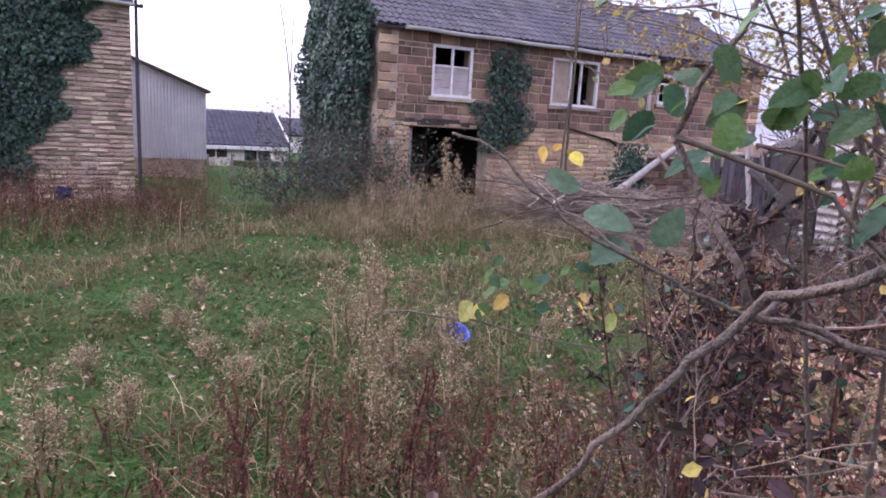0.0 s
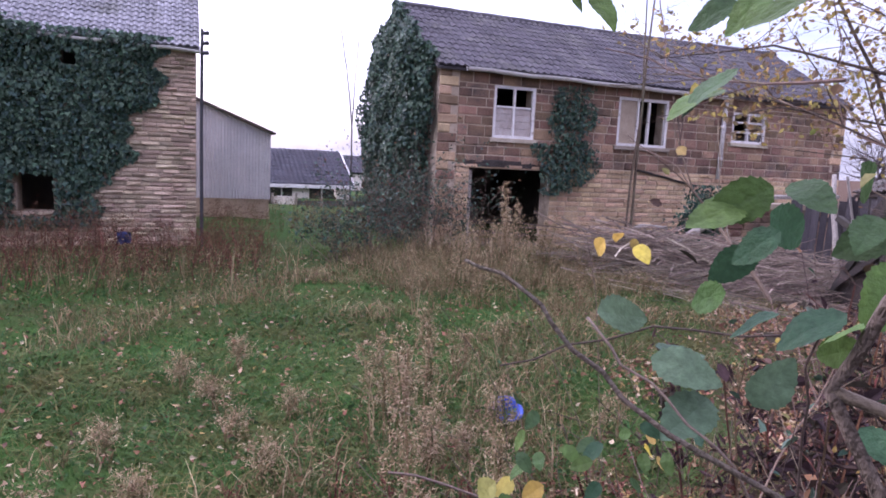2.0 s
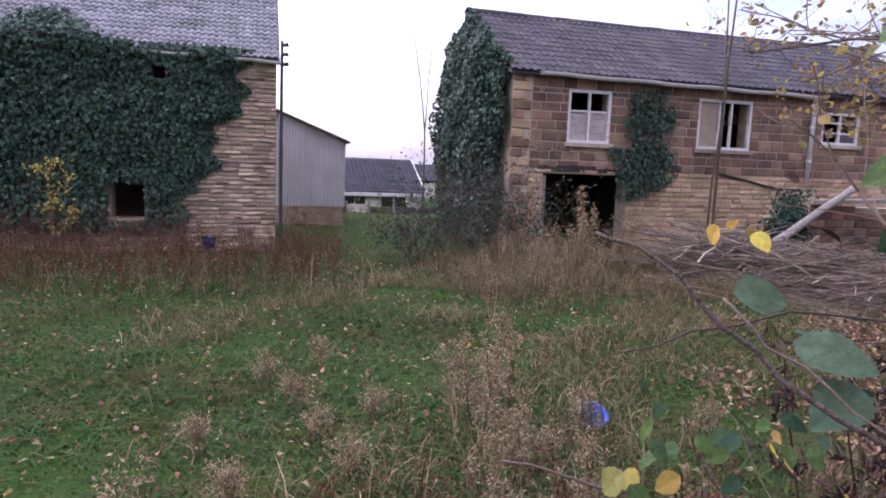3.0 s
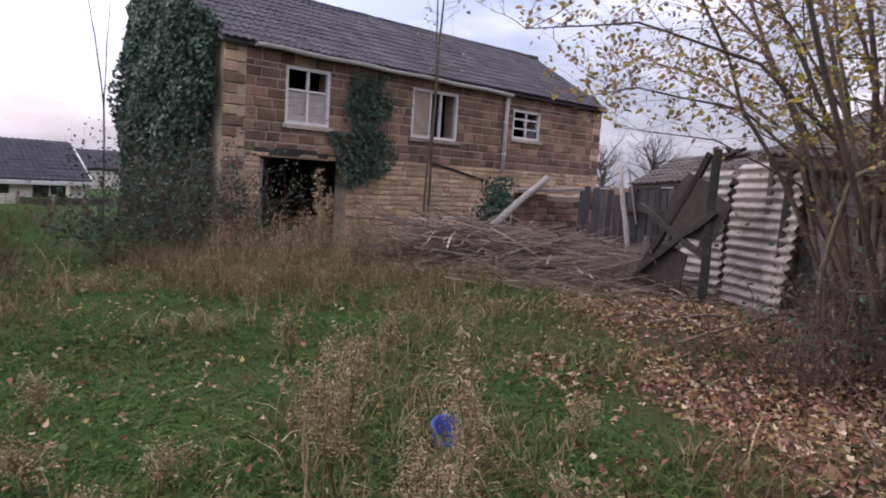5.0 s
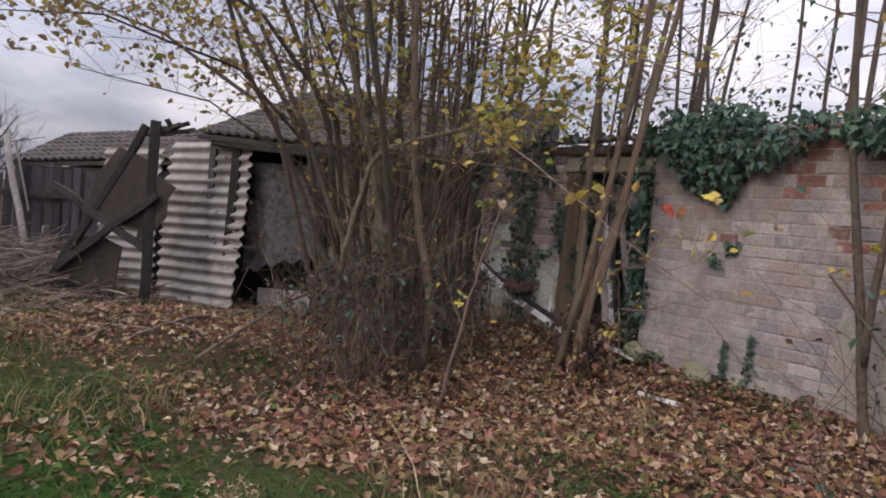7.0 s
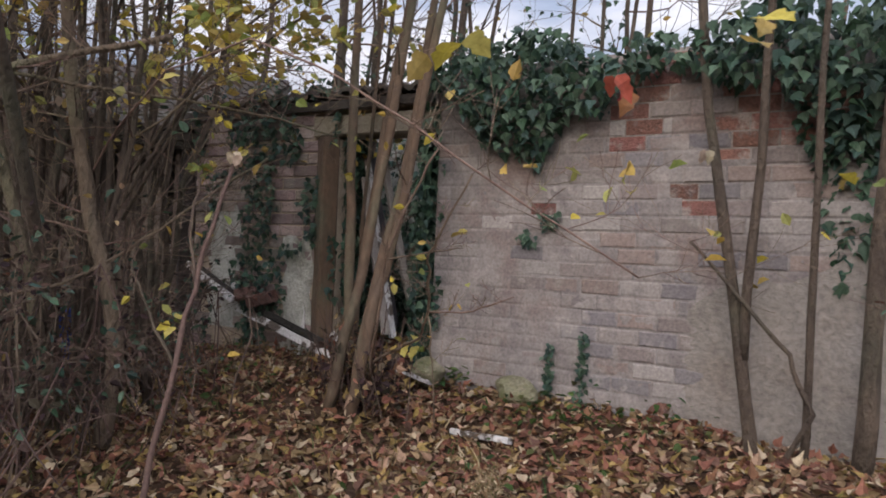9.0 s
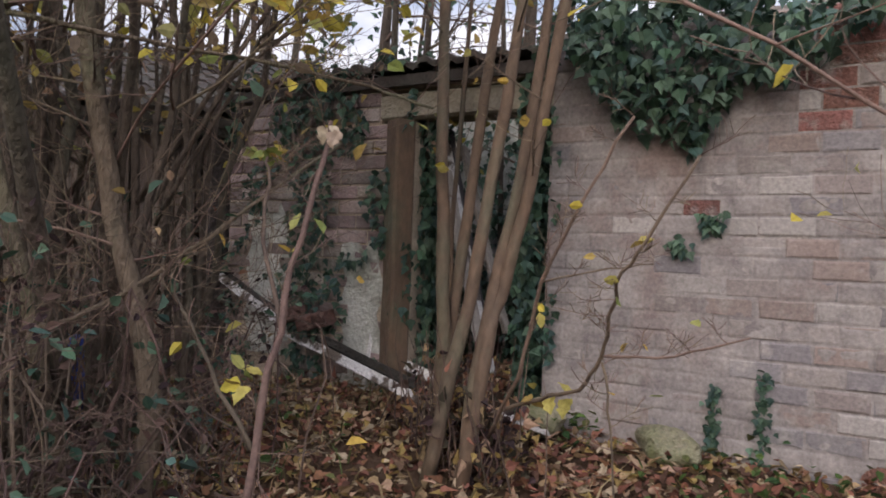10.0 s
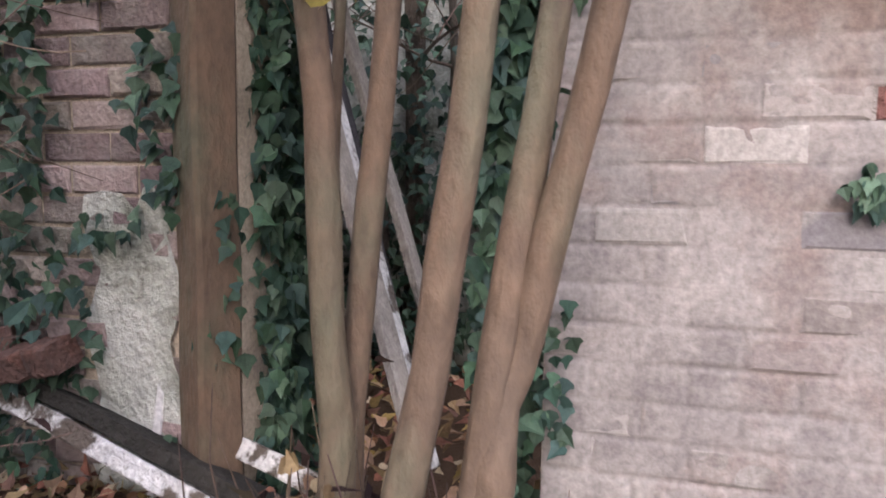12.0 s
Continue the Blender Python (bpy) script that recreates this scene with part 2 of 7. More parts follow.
TANLEAF = mat("pale_tan_leaf", (0.52, 0.42, 0.32), (0.38, 0.29, 0.21), 9, 0.8, 0.1, vary="island", value=0.2, through_light=0.3)
SAGE = mat("pale_bramble_leaf", (0.085, 0.14, 0.08), (0.06, 0.105, 0.055), 14, 0.6, 0.3, 60, vary="island", value=0.25, through_light=0.35, spec=0.15)
GLASS = mat("dark_window_glass", (0.02, 0.022, 0.026), (0.03, 0.03, 0.035), 2, 0.12, 0.0, 60, spec=0.6)
# dark tone that puts the gloom of roofed interiors into the colour
DARK = mat("interior_shade_plaster", (0.10, 0.09, 0.08), (0.06, 0.055, 0.05), 3, 0.95, 0.3)
BOARD = mat("faded_window_board", (0.50, 0.45, 0.42), (0.38, 0.32, 0.29), 6, 0.8, 0.3, c3=(0.25, 0.14, 0.10), c3_scale=4, c3_at=(0.58, 0.7))
DARKBARK = mat("dark_hazel_bark", (0.112, 0.083, 0.06), (0.066, 0.05, 0.038), 9, 0.92, 0.9, 45, c3=(0.07, 0.07, 0.046), c3_scale=2.2, stretch=(1, 1, 0.45))
BARK = mat("grey_brown_bark", (0.17, 0.125, 0.085), (0.105, 0.08, 0.055), 9, 0.92, 0.9, 45, c3=(0.13, 0.13, 0.075), c3_scale=2.2, stretch=(1, 1, 0.45))
TWIG = mat("thin_twig", (0.165, 0.118, 0.082), (0.10, 0.07, 0.052), 12, 0.9, 0.3, vary="island", value=0.4)
REDTWIG = mat("reddish_bramble_cane", (0.108, 0.072, 0.052), (0.07, 0.046, 0.036), 12, 0.8, 0.3, vary="island", value=0.4)
CUTSTICK = mat("cut_dry_stick", (0.35, 0.285, 0.22), (0.15, 0.115, 0.09), 10, 0.92, 0.4, vary="island", value=0.55)
IVY = mat("ivy_leaf", (0.03, 0.06, 0.035), (0.02, 0.035, 0.022), 5, 0.55, 0.15, 60, vary="island", value=0.4, spec=0.18, palette=[(0.045, 0.09, 0.058), (0.03, 0.063, 0.046), (0.062, 0.105, 0.066), (0.04, 0.075, 0.06), (0.08, 0.12, 0.075)], through_light=0.12)
GRASS = mat("lawn_grass", (0.06, 0.12, 0.03), (0.04, 0.07, 0.02), 1.1, 0.75, 0.0, vary="island", value=0.35, palette=[(0.036, 0.094, 0.022), (0.052, 0.116, 0.028), (0.034, 0.078, 0.022), (0.078, 0.122, 0.032), (0.128, 0.104, 0.042), (0.044, 0.092, 0.027)], through_light=0.25, spec=0.06, c3=(0.115, 0.10, 0.036), c3_scale=1.5, c3_at=(0.48, 0.68))
STRAW = mat("dry_straw_grass", (0.3, 0.22, 0.12), (0.16, 0.11, 0.06), 3, 0.9, 0.0, vary="island", value=0.35, palette=[(0.262, 0.205, 0.103), (0.158, 0.121, 0.056), (0.325, 0.262, 0.15), (0.105, 0.082, 0.042), (0.09, 0.108, 0.038)], through_light=0.2, spec=0.06)
FLUFF = mat("pale_dead_seed_head", (0.5, 0.42, 0.34), (0.34, 0.27, 0.2), 8, 0.95, 0.0, vary="island", value=0.3, palette=[(0.41, 0.315, 0.185), (0.29, 0.215, 0.12), (0.49, 0.395, 0.26), (0.22, 0.16, 0.085)], through_light=0.3, spec=0.06)
DOCK = mat("red_brown_dock_seed", (0.16, 0.07, 0.045), (0.09, 0.045, 0.03), 8, 0.95, 0.0, vary="island", value=0.4, palette=[(0.13, 0.055, 0.034), (0.08, 0.036, 0.026), (0.17, 0.085, 0.05), (0.10, 0.062, 0.042)], through_light=0.15, spec=0.06)
LITTER = mat("fallen_autumn_leaf", (0.25, 0.13, 0.06), (0.12, 0.07, 0.04), 9, 0.85, 0.1, vary="island", value=0.35, palette=[(0.276, 0.153, 0.085), (0.181, 0.098, 0.061), (0.362, 0.257, 0.164), (0.127, 0.075, 0.055), (0.425, 0.342, 0.232), (0.224, 0.110, 0.067), (0.319, 0.208, 0.085), (0.298, 0.189, 0.116), (0.159, 0.092, 0.061)], through_light=0.15, spec=0.06)
YELLOW = mat("yellow_hazel_leaf", (0.45, 0.36, 0.05), (0.25, 0.22, 0.05), 8, 0.7, 0.1, vary="island", value=0.3, palette=[(0.48, 0.38, 0.07), (0.40, 0.37, 0.09), (0.30, 0.31, 0.09), (0.52, 0.41, 0.06), (0.35, 0.22, 0.07), (0.22, 0.24, 0.06)], through_light=0.4)
GREENLEAF = mat("green_bramble_leaf", (0.06, 0.12, 0.05), (0.045, 0.085, 0.045), 14, 0.55, 0.3, 90, vary="island", value=0.25, palette=[(0.04, 0.09, 0.032), (0.055, 0.11, 0.028), (0.032, 0.075, 0.034), (0.09, 0.13, 0.03)], through_light=0.35, spec=0.12)
SMOOTHBARK = mat("smooth_ash_bark", (0.14, 0.09, 0.057), (0.092, 0.064, 0.044), 5, 0.85, 0.35, 30, c3=(0.1, 0.097, 0.062), c3_scale=3, stretch=(1, 1, 0.5))
PLASTER = mat("limewashed_plaster", (0.27, 0.243, 0.214), (0.20, 0.18, 0.158), 2.2, 0.95, 0.4, 30, c3=(0.22, 0.185, 0.155), c3_scale=1.8)
MOSS = mat("mossy_stone", (0.28, 0.25, 0.18), (0.17, 0.18, 0.08), 6, 0.95, 0.8, 50)
BLUE = mat("blue_plastic", (0.03, 0.07, 0.36), (0.02, 0.045, 0.24), 6, 0.4, 0.1)
BUNGALOW_ROOF = mat("dark_bungalow_tile", (0.05, 0.048, 0.058), (0.035, 0.034, 0.042), 2, 0.85, 0.3, vary="island", value=0.15, spec=0.1)
CREAM = mat("cream_render", (0.80, 0.74, 0.64), (0.70, 0.64, 0.55), 3, 0.9, 0.3)
FARTREE = mat("far_bare_twigs", (0.11, 0.095, 0.09), (0.07, 0.06, 0.06), 3, 0.95, 0.0, vary="island", value=0.3)
LEAD = mat("dark_gutter", (0.05, 0.05, 0.055), (0.035, 0.035, 0.04), 6, 0.6, 0.2)


# ---- building helpers ----
rng = np.random.default_rng(7)


class Geo:
    """Collects vertices and faces of one mesh."""

    def __init__(self):
        self.v, self.f = [], []

    def add(self, verts, faces):
        k = len(self.v)
        self.v.extend([tuple(p) for p in verts])
        self.f.extend([tuple(i + k for i in q) for q in faces])

    def box(self, centre, size, m=None):
        sx, sy, sz = (s / 2 for s in size)
        m = m or Matrix()
        pts = [Vector((x * sx, y * sy, z * sz)) for x in (-1, 1) for y in (-1, 1) for z in (-1, 1)]
        self.add([m @ p + Vector(centre) for p in pts], [(0, 1, 3, 2), (4, 6, 7, 5), (0, 4, 5, 1), (2, 3, 7, 6), (0, 2, 6, 4), (1, 5, 7, 3)])

    def beam(self, a, b, w, h, twist=0.0, wobble=0.0, steps=1):
        """A sawn or split piece from a to b with a slightly uneven, chamfered section."""
        a, b = Vector(a), Vector(b)
        d = (b - a).normalized()
        side = d.cross(Vector((0, 0, 1)))
        side = side.normalized() if side.length > 0.05 else Vector((1, 0, 0))
        up = side.cross(d)
        c, s = math.cos(twist), math.sin(twist)
        side, up = side * c + up * s, up * c - side * s
        ch = 0.18
        ring = [(-1 + ch, -1), (1 - ch, -1), (1, -1 + ch), (1, 1 - ch), (1 - ch, 1), (-1 + ch, 1), (-1, 1 - ch), (-1, -1 + ch)]
        verts, faces = [], []
        for i in range(steps + 1):
            p = a.lerp(b, i / steps)
            j = Vector((random.uniform(-1, 1), random.uniform(-1, 1), random.uniform(-1, 1))) * wobble
            verts += [p + j + side * (x * w / 2 * random.uniform(1 - 3 * wobble, 1)) + up * (y * h / 2) for x, y in ring]
        for i in range(steps):
            for q in range(8):
                faces.append((i * 8 + q, i * 8 + (q + 1) % 8, i * 8 + 8 + (q + 1) % 8, i * 8 + 8 + q))
        faces += [tuple(range(7, -1, -1)), tuple(range(steps * 8, steps * 8 + 8))]
        self.add(verts, faces)

    def tube(self, pts, radii, sides=6):
        verts, faces = [], []
        pts = [Vector(p) for p in pts]
        ref = Vector((0.31, 0.77, 0.55))
        for i, p in enumerate(pts):
            d = (pts[min(i + 1, len(pts) - 1)] - pts[max(i - 1, 0)]).normalized()
            a = d.cross(ref)
            a = a.normalized() if a.length > 0.02 else d.orthogonal().normalized()
            b = d.cross(a)
            for q in range(sides):
                t = 2 * math.pi * q / sides
                verts.append(p + (a * math.cos(t) + b * math.sin(t)) * radii[i])
        for i in range(len(pts) - 1):
            for q in range(sides):
                faces.append((i * sides + q, i * sides + (q + 1) % sides, (i + 1) * sides + (q + 1) % sides, (i + 1) * sides + q))
        faces += [tuple(range(sides - 1, -1, -1)), tuple(range((len(pts) - 1) * sides, len(pts) * sides))]
        self.add(verts, faces)

    def leaf(self, at, along, normal, size, width=0.55, fold=0.18, lobes=False):
        """A leaf with a midrib fold and a pointed tip."""
        along, normal = Vector(along).normalized(), Vector(normal)
        side = along.cross(normal)
        side = side.normalized() if side.length > 1e-3 else along.orthogonal().normalized()
        normal = side.cross(along)
        at = Vector(at)
        w = size * width / 2
        rows = ((0.0, 0.05), (0.06, 0.40), (0.10, 0.66), (0.14, 0.62), (0.21, 0.90), (0.25, 0.85), (0.33, 1.02), (0.37, 0.94), (0.46, 1.02), (0.5, 0.92), (0.59, 0.93), (0.63, 0.80), (0.71, 0.78), (0.75, 0.64), (0.83, 0.55), (0.87, 0.38), (0.94, 0.25), (1.0, 0.01)) if not lobes else ((0.0, 0.1), (0.1, 0.9), (0.3, 1.0), (0.45, 0.72), (0.6, 0.95), (0.8, 0.4), (1.0, 0.02))
        verts, faces = [], []
        for s, ww in rows:
            mid = at + along * (s * size) - normal * (fold * size * (s * s + 0.12 * math.sin(s * 9 + at.x * 40)))
            verts += [mid - side * (w * ww) + normal * (fold * w * ww), mid, mid + side * (w * ww) + normal * (fold * w * ww)]
        for i in range(len(rows) - 1):
            k = i * 3
            faces += [(k, k + 1, k + 4, k + 3), (k + 1, k + 2, k + 5, k + 4)]
        self.add(verts, faces)

    def mesh(self, name):
        me = bpy.data.meshes.new(name)
        me.from_pydata(self.v, [], self.f)
        return me


def put(name, geo, material, parent=None, label="", smooth=False):
    """Links a Geo (in world coordinates) as one mesh object, under a parent or at top level."""
    me = geo.mesh(name)
    me.materials.append(material)
    if smooth:
        me.polygons.foreach_set("use_smooth", [True] * len(me.polygons))
    ob = new(name, me)
    if parent is not None:
        ob.parent = parent
        if parent.type == "EMPTY":
            ob.matrix_parent_inverse = parent.matrix_basis.inverted()
    return tagged(ob, label)


def thing(name, at, label, category, group="", kind=""):
    ob = new(name)
    ob.empty_display_size = 0.2
    ob.matrix_basis = Matrix.Translation(at)
    return tagged(ob, label, category, group, kind)


def raw(name, verts, faces, material, smooth=False):
    """A mesh object from numpy arrays."""
    me = bpy.data.meshes.new(name)
    me.from_pydata(verts.tolist() if hasattr(verts, "tolist") else verts, [], faces.tolist() if hasattr(faces, "tolist") else faces)
    me.materials.append(material)
    if smooth:
        me.polygons.foreach_set("use_smooth", [True] * len(me.polygons))
    return new(name, me)


GROUND_AT = ((0, 0, 0), (-6, 8, -0.08), (0, 8, -0.06), (2.0, 5.1, 0), (1.6, 3.9, -0.03), (3.3, 3.9, -0.03), (4.5, 3.3, -0.17), (5.0, 3.1, -0.17), (5.25, 2.3, 0.0), (6.2, 2.2, 0.18), (7.0, 2.75, 0.22), (5.75, 1.75, 0.27), (4.9, 1.3, 0.16), (4.2, 0.9, 0.1), (9.2, 6.1, -0.3), (11.1, 10.3, -0.15), (6.7, 6, 0.06), (8, 12, -0.15), (5, 14.4, -0.22), (0, 14.6, -0.15), (4, 22, -0.2))


def ground_z(x, y):
    top = bottom = 0.0
    for px, py, pz in GROUND_AT:
        w = 1.0 / ((x - px) ** 2 + (y - py) ** 2 + 0.6) ** 1.5
        top = top + w * pz
        bottom = bottom + w
    bumps = 0.022 * np.sin(x * 2.3 + 1.1 * np.sin(y * 1.7)) + 0.018 * np.sin(y * 3.1 + x * 0.9) + 0.012 * np.sin(x * 5.3 - y * 4.1)
    far = np.clip((np.hypot(x - 4, y - 8) - 14) / 20, 0, 1)
    return (top / bottom + bumps) * (1 - far) - 0.3 * far


def gz(x, y):
    return float(ground_z(np.float64(x), np.float64(y)))


def wall_holes(geo, base, ang, length, z0, z1, thick, holes):
    """A wall along ang (degrees) from base, front face on its right-hand (-normal) side; holes as (u0, u1, z0, z1) go through."""
    c, s = math.cos(radians(ang)), math.sin(radians(ang))
    us = sorted({0.0, length, *[h for q in holes for h in q[:2]]})
    zs = sorted({z0, z1, *[h for q in holes for h in q[2:]]})
    us = [u for u in us if 0 <= u <= length]
    zs = [z for z in zs if z0 <= z <= z1]

    def solid(i, j):
        if not (0 <= i < len(us) - 1 and 0 <= j < len(zs) - 1):
            return False
        um, zm = (us[i] + us[i + 1]) / 2, (zs[j] + zs[j + 1]) / 2
        return not any(a < um < b and lo < zm < hi for a, b, lo, hi in holes)

    def at(u, d, z):
        return (base[0] + c * u - s * d, base[1] + s * u + c * d, z)

    for i in range(len(us) - 1):
        for j in range(len(zs) - 1):
            if not solid(i, j):
                continue
            a, b, lo, hi = us[i], us[i + 1], zs[j], zs[j + 1]
            geo.add([at(a, 0, lo), at(b, 0, lo), at(b, 0, hi), at(a, 0, hi)], [(0, 1, 2, 3)])
            geo.add([at(a, thick, lo), at(b, thick, lo), at(b, thick, hi), at(a, thick, hi)], [(3, 2, 1, 0)])
            for di, dj, p, q in ((-1, 0, (a, lo), (a, hi)), (1, 0, (b, hi), (b, lo)), (0, -1, (b, lo), (a, lo)), (0, 1, (a, hi), (b, hi))):
                if not solid(i + di, j + dj):
                    geo.add([at(p[0], 0, p[1]), at(q[0], 0, q[1]), at(q[0], thick, q[1]), at(p[0], thick, p[1])], [(3, 2, 1, 0)])


def courses(u0, u1, z0, z1, holes, height, lengths, joint=0.012, stagger=True):
    """Rectangles (u, z, w, h) of coursed masonry that leave the holes free."""
    edges = sorted({z0, z1, *[z for h in holes for z in h[2:] if z0 < z < z1]})
    row = 0
    for lo, hi in zip(edges, edges[1:]):
        n = max(1, round((hi - lo) / height))
        cuts = [lo + (hi - lo) * i / n for i in range(n + 1)]
        for a, b in zip(cuts, cuts[1:]):
            zm = (a + b) / 2
            blocked = sorted((h[0], h[1]) for h in holes if h[2] < zm < h[3])
            spans, at = [], u0
            for p, q in blocked:
                if p > at:
                    spans.append((at, min(p, u1)))
                at = max(at, q)
            if at < u1:
                spans.append((at, u1))
            row += 1
            for p, q in spans:
                u = p
                first = True
                while u < q - 0.02:
                    w = random.uniform(*lengths)
                    if first and stagger and row % 2:
                        w *= 0.5
                    first = False
                    if q - u - w < lengths[0] * 0.45:
                        w = q - u
                    yield u + joint / 2, a + joint / 2, w - joint, b - a - joint
                    u += w


def stone_meshes(name, material, count=6, chamfer=0.12, jitter=0.05):
    """A few uneven block shapes, unit size: x along the wall, z up, y from 0 (wall) to -1 (front)."""
    out = []
    for i in range(count):
        g = Geo()
        def j(k=1.0):
            return random.uniform(-jitter, jitter) * k
        back = [(0, 0, 0), (1, 0, 0), (1, 0, 1), (0, 0, 1)]
        mid = [(x, -0.55 + j(), z) for x, z in ((0, 0), (1, 0), (1, 1), (0, 1))]
        front = [(x + j(), -1 + j(3), z + j()) for x, z in ((chamfer * 0.5, chamfer), (1 - chamfer * 0.5, chamfer), (1 - chamfer * 0.5, 1 - chamfer), (chamfer * 0.5, 1 - chamfer))]
        g.add(back + mid + front, [(k, (k + 1) % 4, 4 + (k + 1) % 4, 4 + k) for k in range(4)] + [(4 + k, 4 + (k + 1) % 4, 8 + (k + 1) % 4, 8 + k) for k in range(4)] + [(8, 9, 10, 11)])
        me = g.mesh(name)
        me.materials.append(material)
        out.append(me)
    return out


def place(me, name, m, parent):
    ob = new(name, me)
    ob.parent = parent
    if parent.type == "EMPTY":
        ob.matrix_parent_inverse = parent.matrix_basis.inverted()
    ob.matrix_basis = m
    return ob


def wall_matrix(base, ang, u, z, w, d, h):
    r = Matrix.Rotation(radians(ang), 4, "Z")
    return Matrix.Translation((base[0], base[1], 0)) @ r @ Matrix.Translation((u, 0, z)) @ Matrix.Diagonal((w, d, h, 1))


def joined(name, items, parent, material, label=""):
    """Many placed pieces as one mesh: items are (mesh, matrix)."""
    g = Geo()
    for me, m in items:
        g.add([m @ v.co for v in me.vertices], [tuple(p.vertices) for p in me.polygons])
    ob = put(name, g, material, parent, label)
    return tagged(ob, kind="stuff")


def scatter(name, pts, normals_up, sizes, material, width=0.6, tilt=0.6, along=None, seed=1, fold=0.25, lobed=False):
    """Many small leaves as one mesh: each is a bent, pointed six-corner blade turned at random about its outward normal."""
    r = np.random.default_rng(seed)
    pts, nrm = np.asarray(pts, float), np.asarray(normals_up, float)
    n = len(pts)
    nrm = nrm + r.normal(0, tilt, (n, 3))
    nrm /= np.linalg.norm(nrm, axis=1)[:, None]
    d = r.normal(0, 1, (n, 3)) if along is None else np.asarray(along, float) + r.normal(0, 0.35, (n, 3))
    d -= nrm * (d * nrm).sum(1)[:, None]
    d /= np.linalg.norm(d, axis=1)[:, None] + 1e-9
    sd = np.cross(d, nrm)
    L = np.asarray(sizes, float)[:, None]
    W = L * width / 2
    b = nrm * L * fold * r.uniform(0.2, 1.4, (n, 1))
    if lobed:
        shape = ((0, 0, 0), (0.12, 0.8, 0.5), (0.34, 1.0, 0.7), (0.5, 0.55, 0.35), (1, 0, -0.3), (0.5, -0.55, 0.35), (0.34, -1.0, 0.7), (0.12, -0.8, 0.5))
    else:
        shape = ((0, 0, 0), (0.32, 0.9, 0.5), (0.68, 0.7, 0.3), (1, 0, -0.4), (0.68, -0.7, 0.3), (0.32, -0.9, 0.5))
    k = len(shape)
    v = np.stack([pts + d * L * s + sd * W * w + b * h for s, w, h in shape], axis=1).reshape(-1, 3)
    i = np.arange(n)[:, None] * k
    if lobed:
        f = np.concatenate([i + np.array([[0, 1, 2, 3]]), i + np.array([[0, 3, 4, 5]]), i + np.array([[0, 5, 6, 7]])])
    else:
        f = np.concatenate([i + np.array([[0, 1, 2, 3]]), i + np.array([[0, 3, 4, 5]])])
    return raw(name, v, f, material)


def blades(name, x, y, z, heights, material, lean=0.35, width=0.006, seed=3):
    """Upright grass blades: two-step tapered strips."""
    r = np.random.default_rng(seed)
    n = len(x)
    a = r.uniform(0, 2 * np.pi, n)
    sd = np.stack([np.cos(a), np.sin(a), np.zeros(n)], 1)
    ln = np.stack([r.normal(0, lean, n), r.normal(0, lean, n), np.ones(n)], 1)
    base = np.stack([x, y, z], 1)
    h = np.asarray(heights)[:, None]
    w = (width * (0.6 + 0.8 * r.random(n)))[:, None]
    mid = base + ln * h * 0.55
    out = ln.copy()
    out[:, :2] *= 2.1
    out[:, 2] *= 0.86
    tip = base + out * h
    v = np.stack([base - sd * w, base + sd * w, mid + sd * w * 0.7, mid - sd * w * 0.7, tip], 1).reshape(-1, 3)
    i = np.arange(n)[:, None] * 5
    f = [tuple(q) for q in (i + np.array([[0, 1, 2, 3]])).tolist()] + [tuple(q) for q in (i + np.array([[3, 2, 4]])).tolist()]
    me = bpy.data.meshes.new(name)
    me.from_pydata(v.tolist(), [], f)
    me.materials.append(material)
    return new(name, me)


def wander(a, b, steps, amount, seed=None):
    """A crooked line from a to b."""
    a, b = Vector(a), Vector(b)
    out, off = [], Vector((0, 0, 0))
    for i in range(steps + 1):
        t = i / steps
        if 0 < i < steps:
            off = off * 0.6 + Vector((random.gauss(0, 1), random.gauss(0, 1), random.gauss(0, 0.6))) * amount
            out.append(a.lerp(b, t) + off)
        else:
            out.append(a.lerp(b, t))
    return out


# ---- ground ----
def build_ground():
    xs = np.concatenate([[-600, -200, -80, -40, -25], np.linspace(-16, 24, 141), [32, 50, 90, 220, 600]])
    ys = np.concatenate([[-600, -200, -80, -40, -20, -12], np.linspace(-8, 32, 141), [42, 60, 100, 220, 600]])
    X, Y = np.meshgrid(xs, ys)
    Z = ground_z(X, Y)
    v = np.stack([X.ravel(), Y.ravel(), Z.ravel()], 1)
    nx = len(xs)
    i, j = np.meshgrid(np.arange(nx - 1), np.arange(len(ys) - 1))
    k = (j * nx + i).ravel()
    f = np.stack([k, k + 1, k + nx + 1, k + nx], 1)
    tagged(raw("ground", v, f, SOIL, smooth=True), "uneven soil under lawn and leaf litter", "ground", kind="structure")


build_ground()


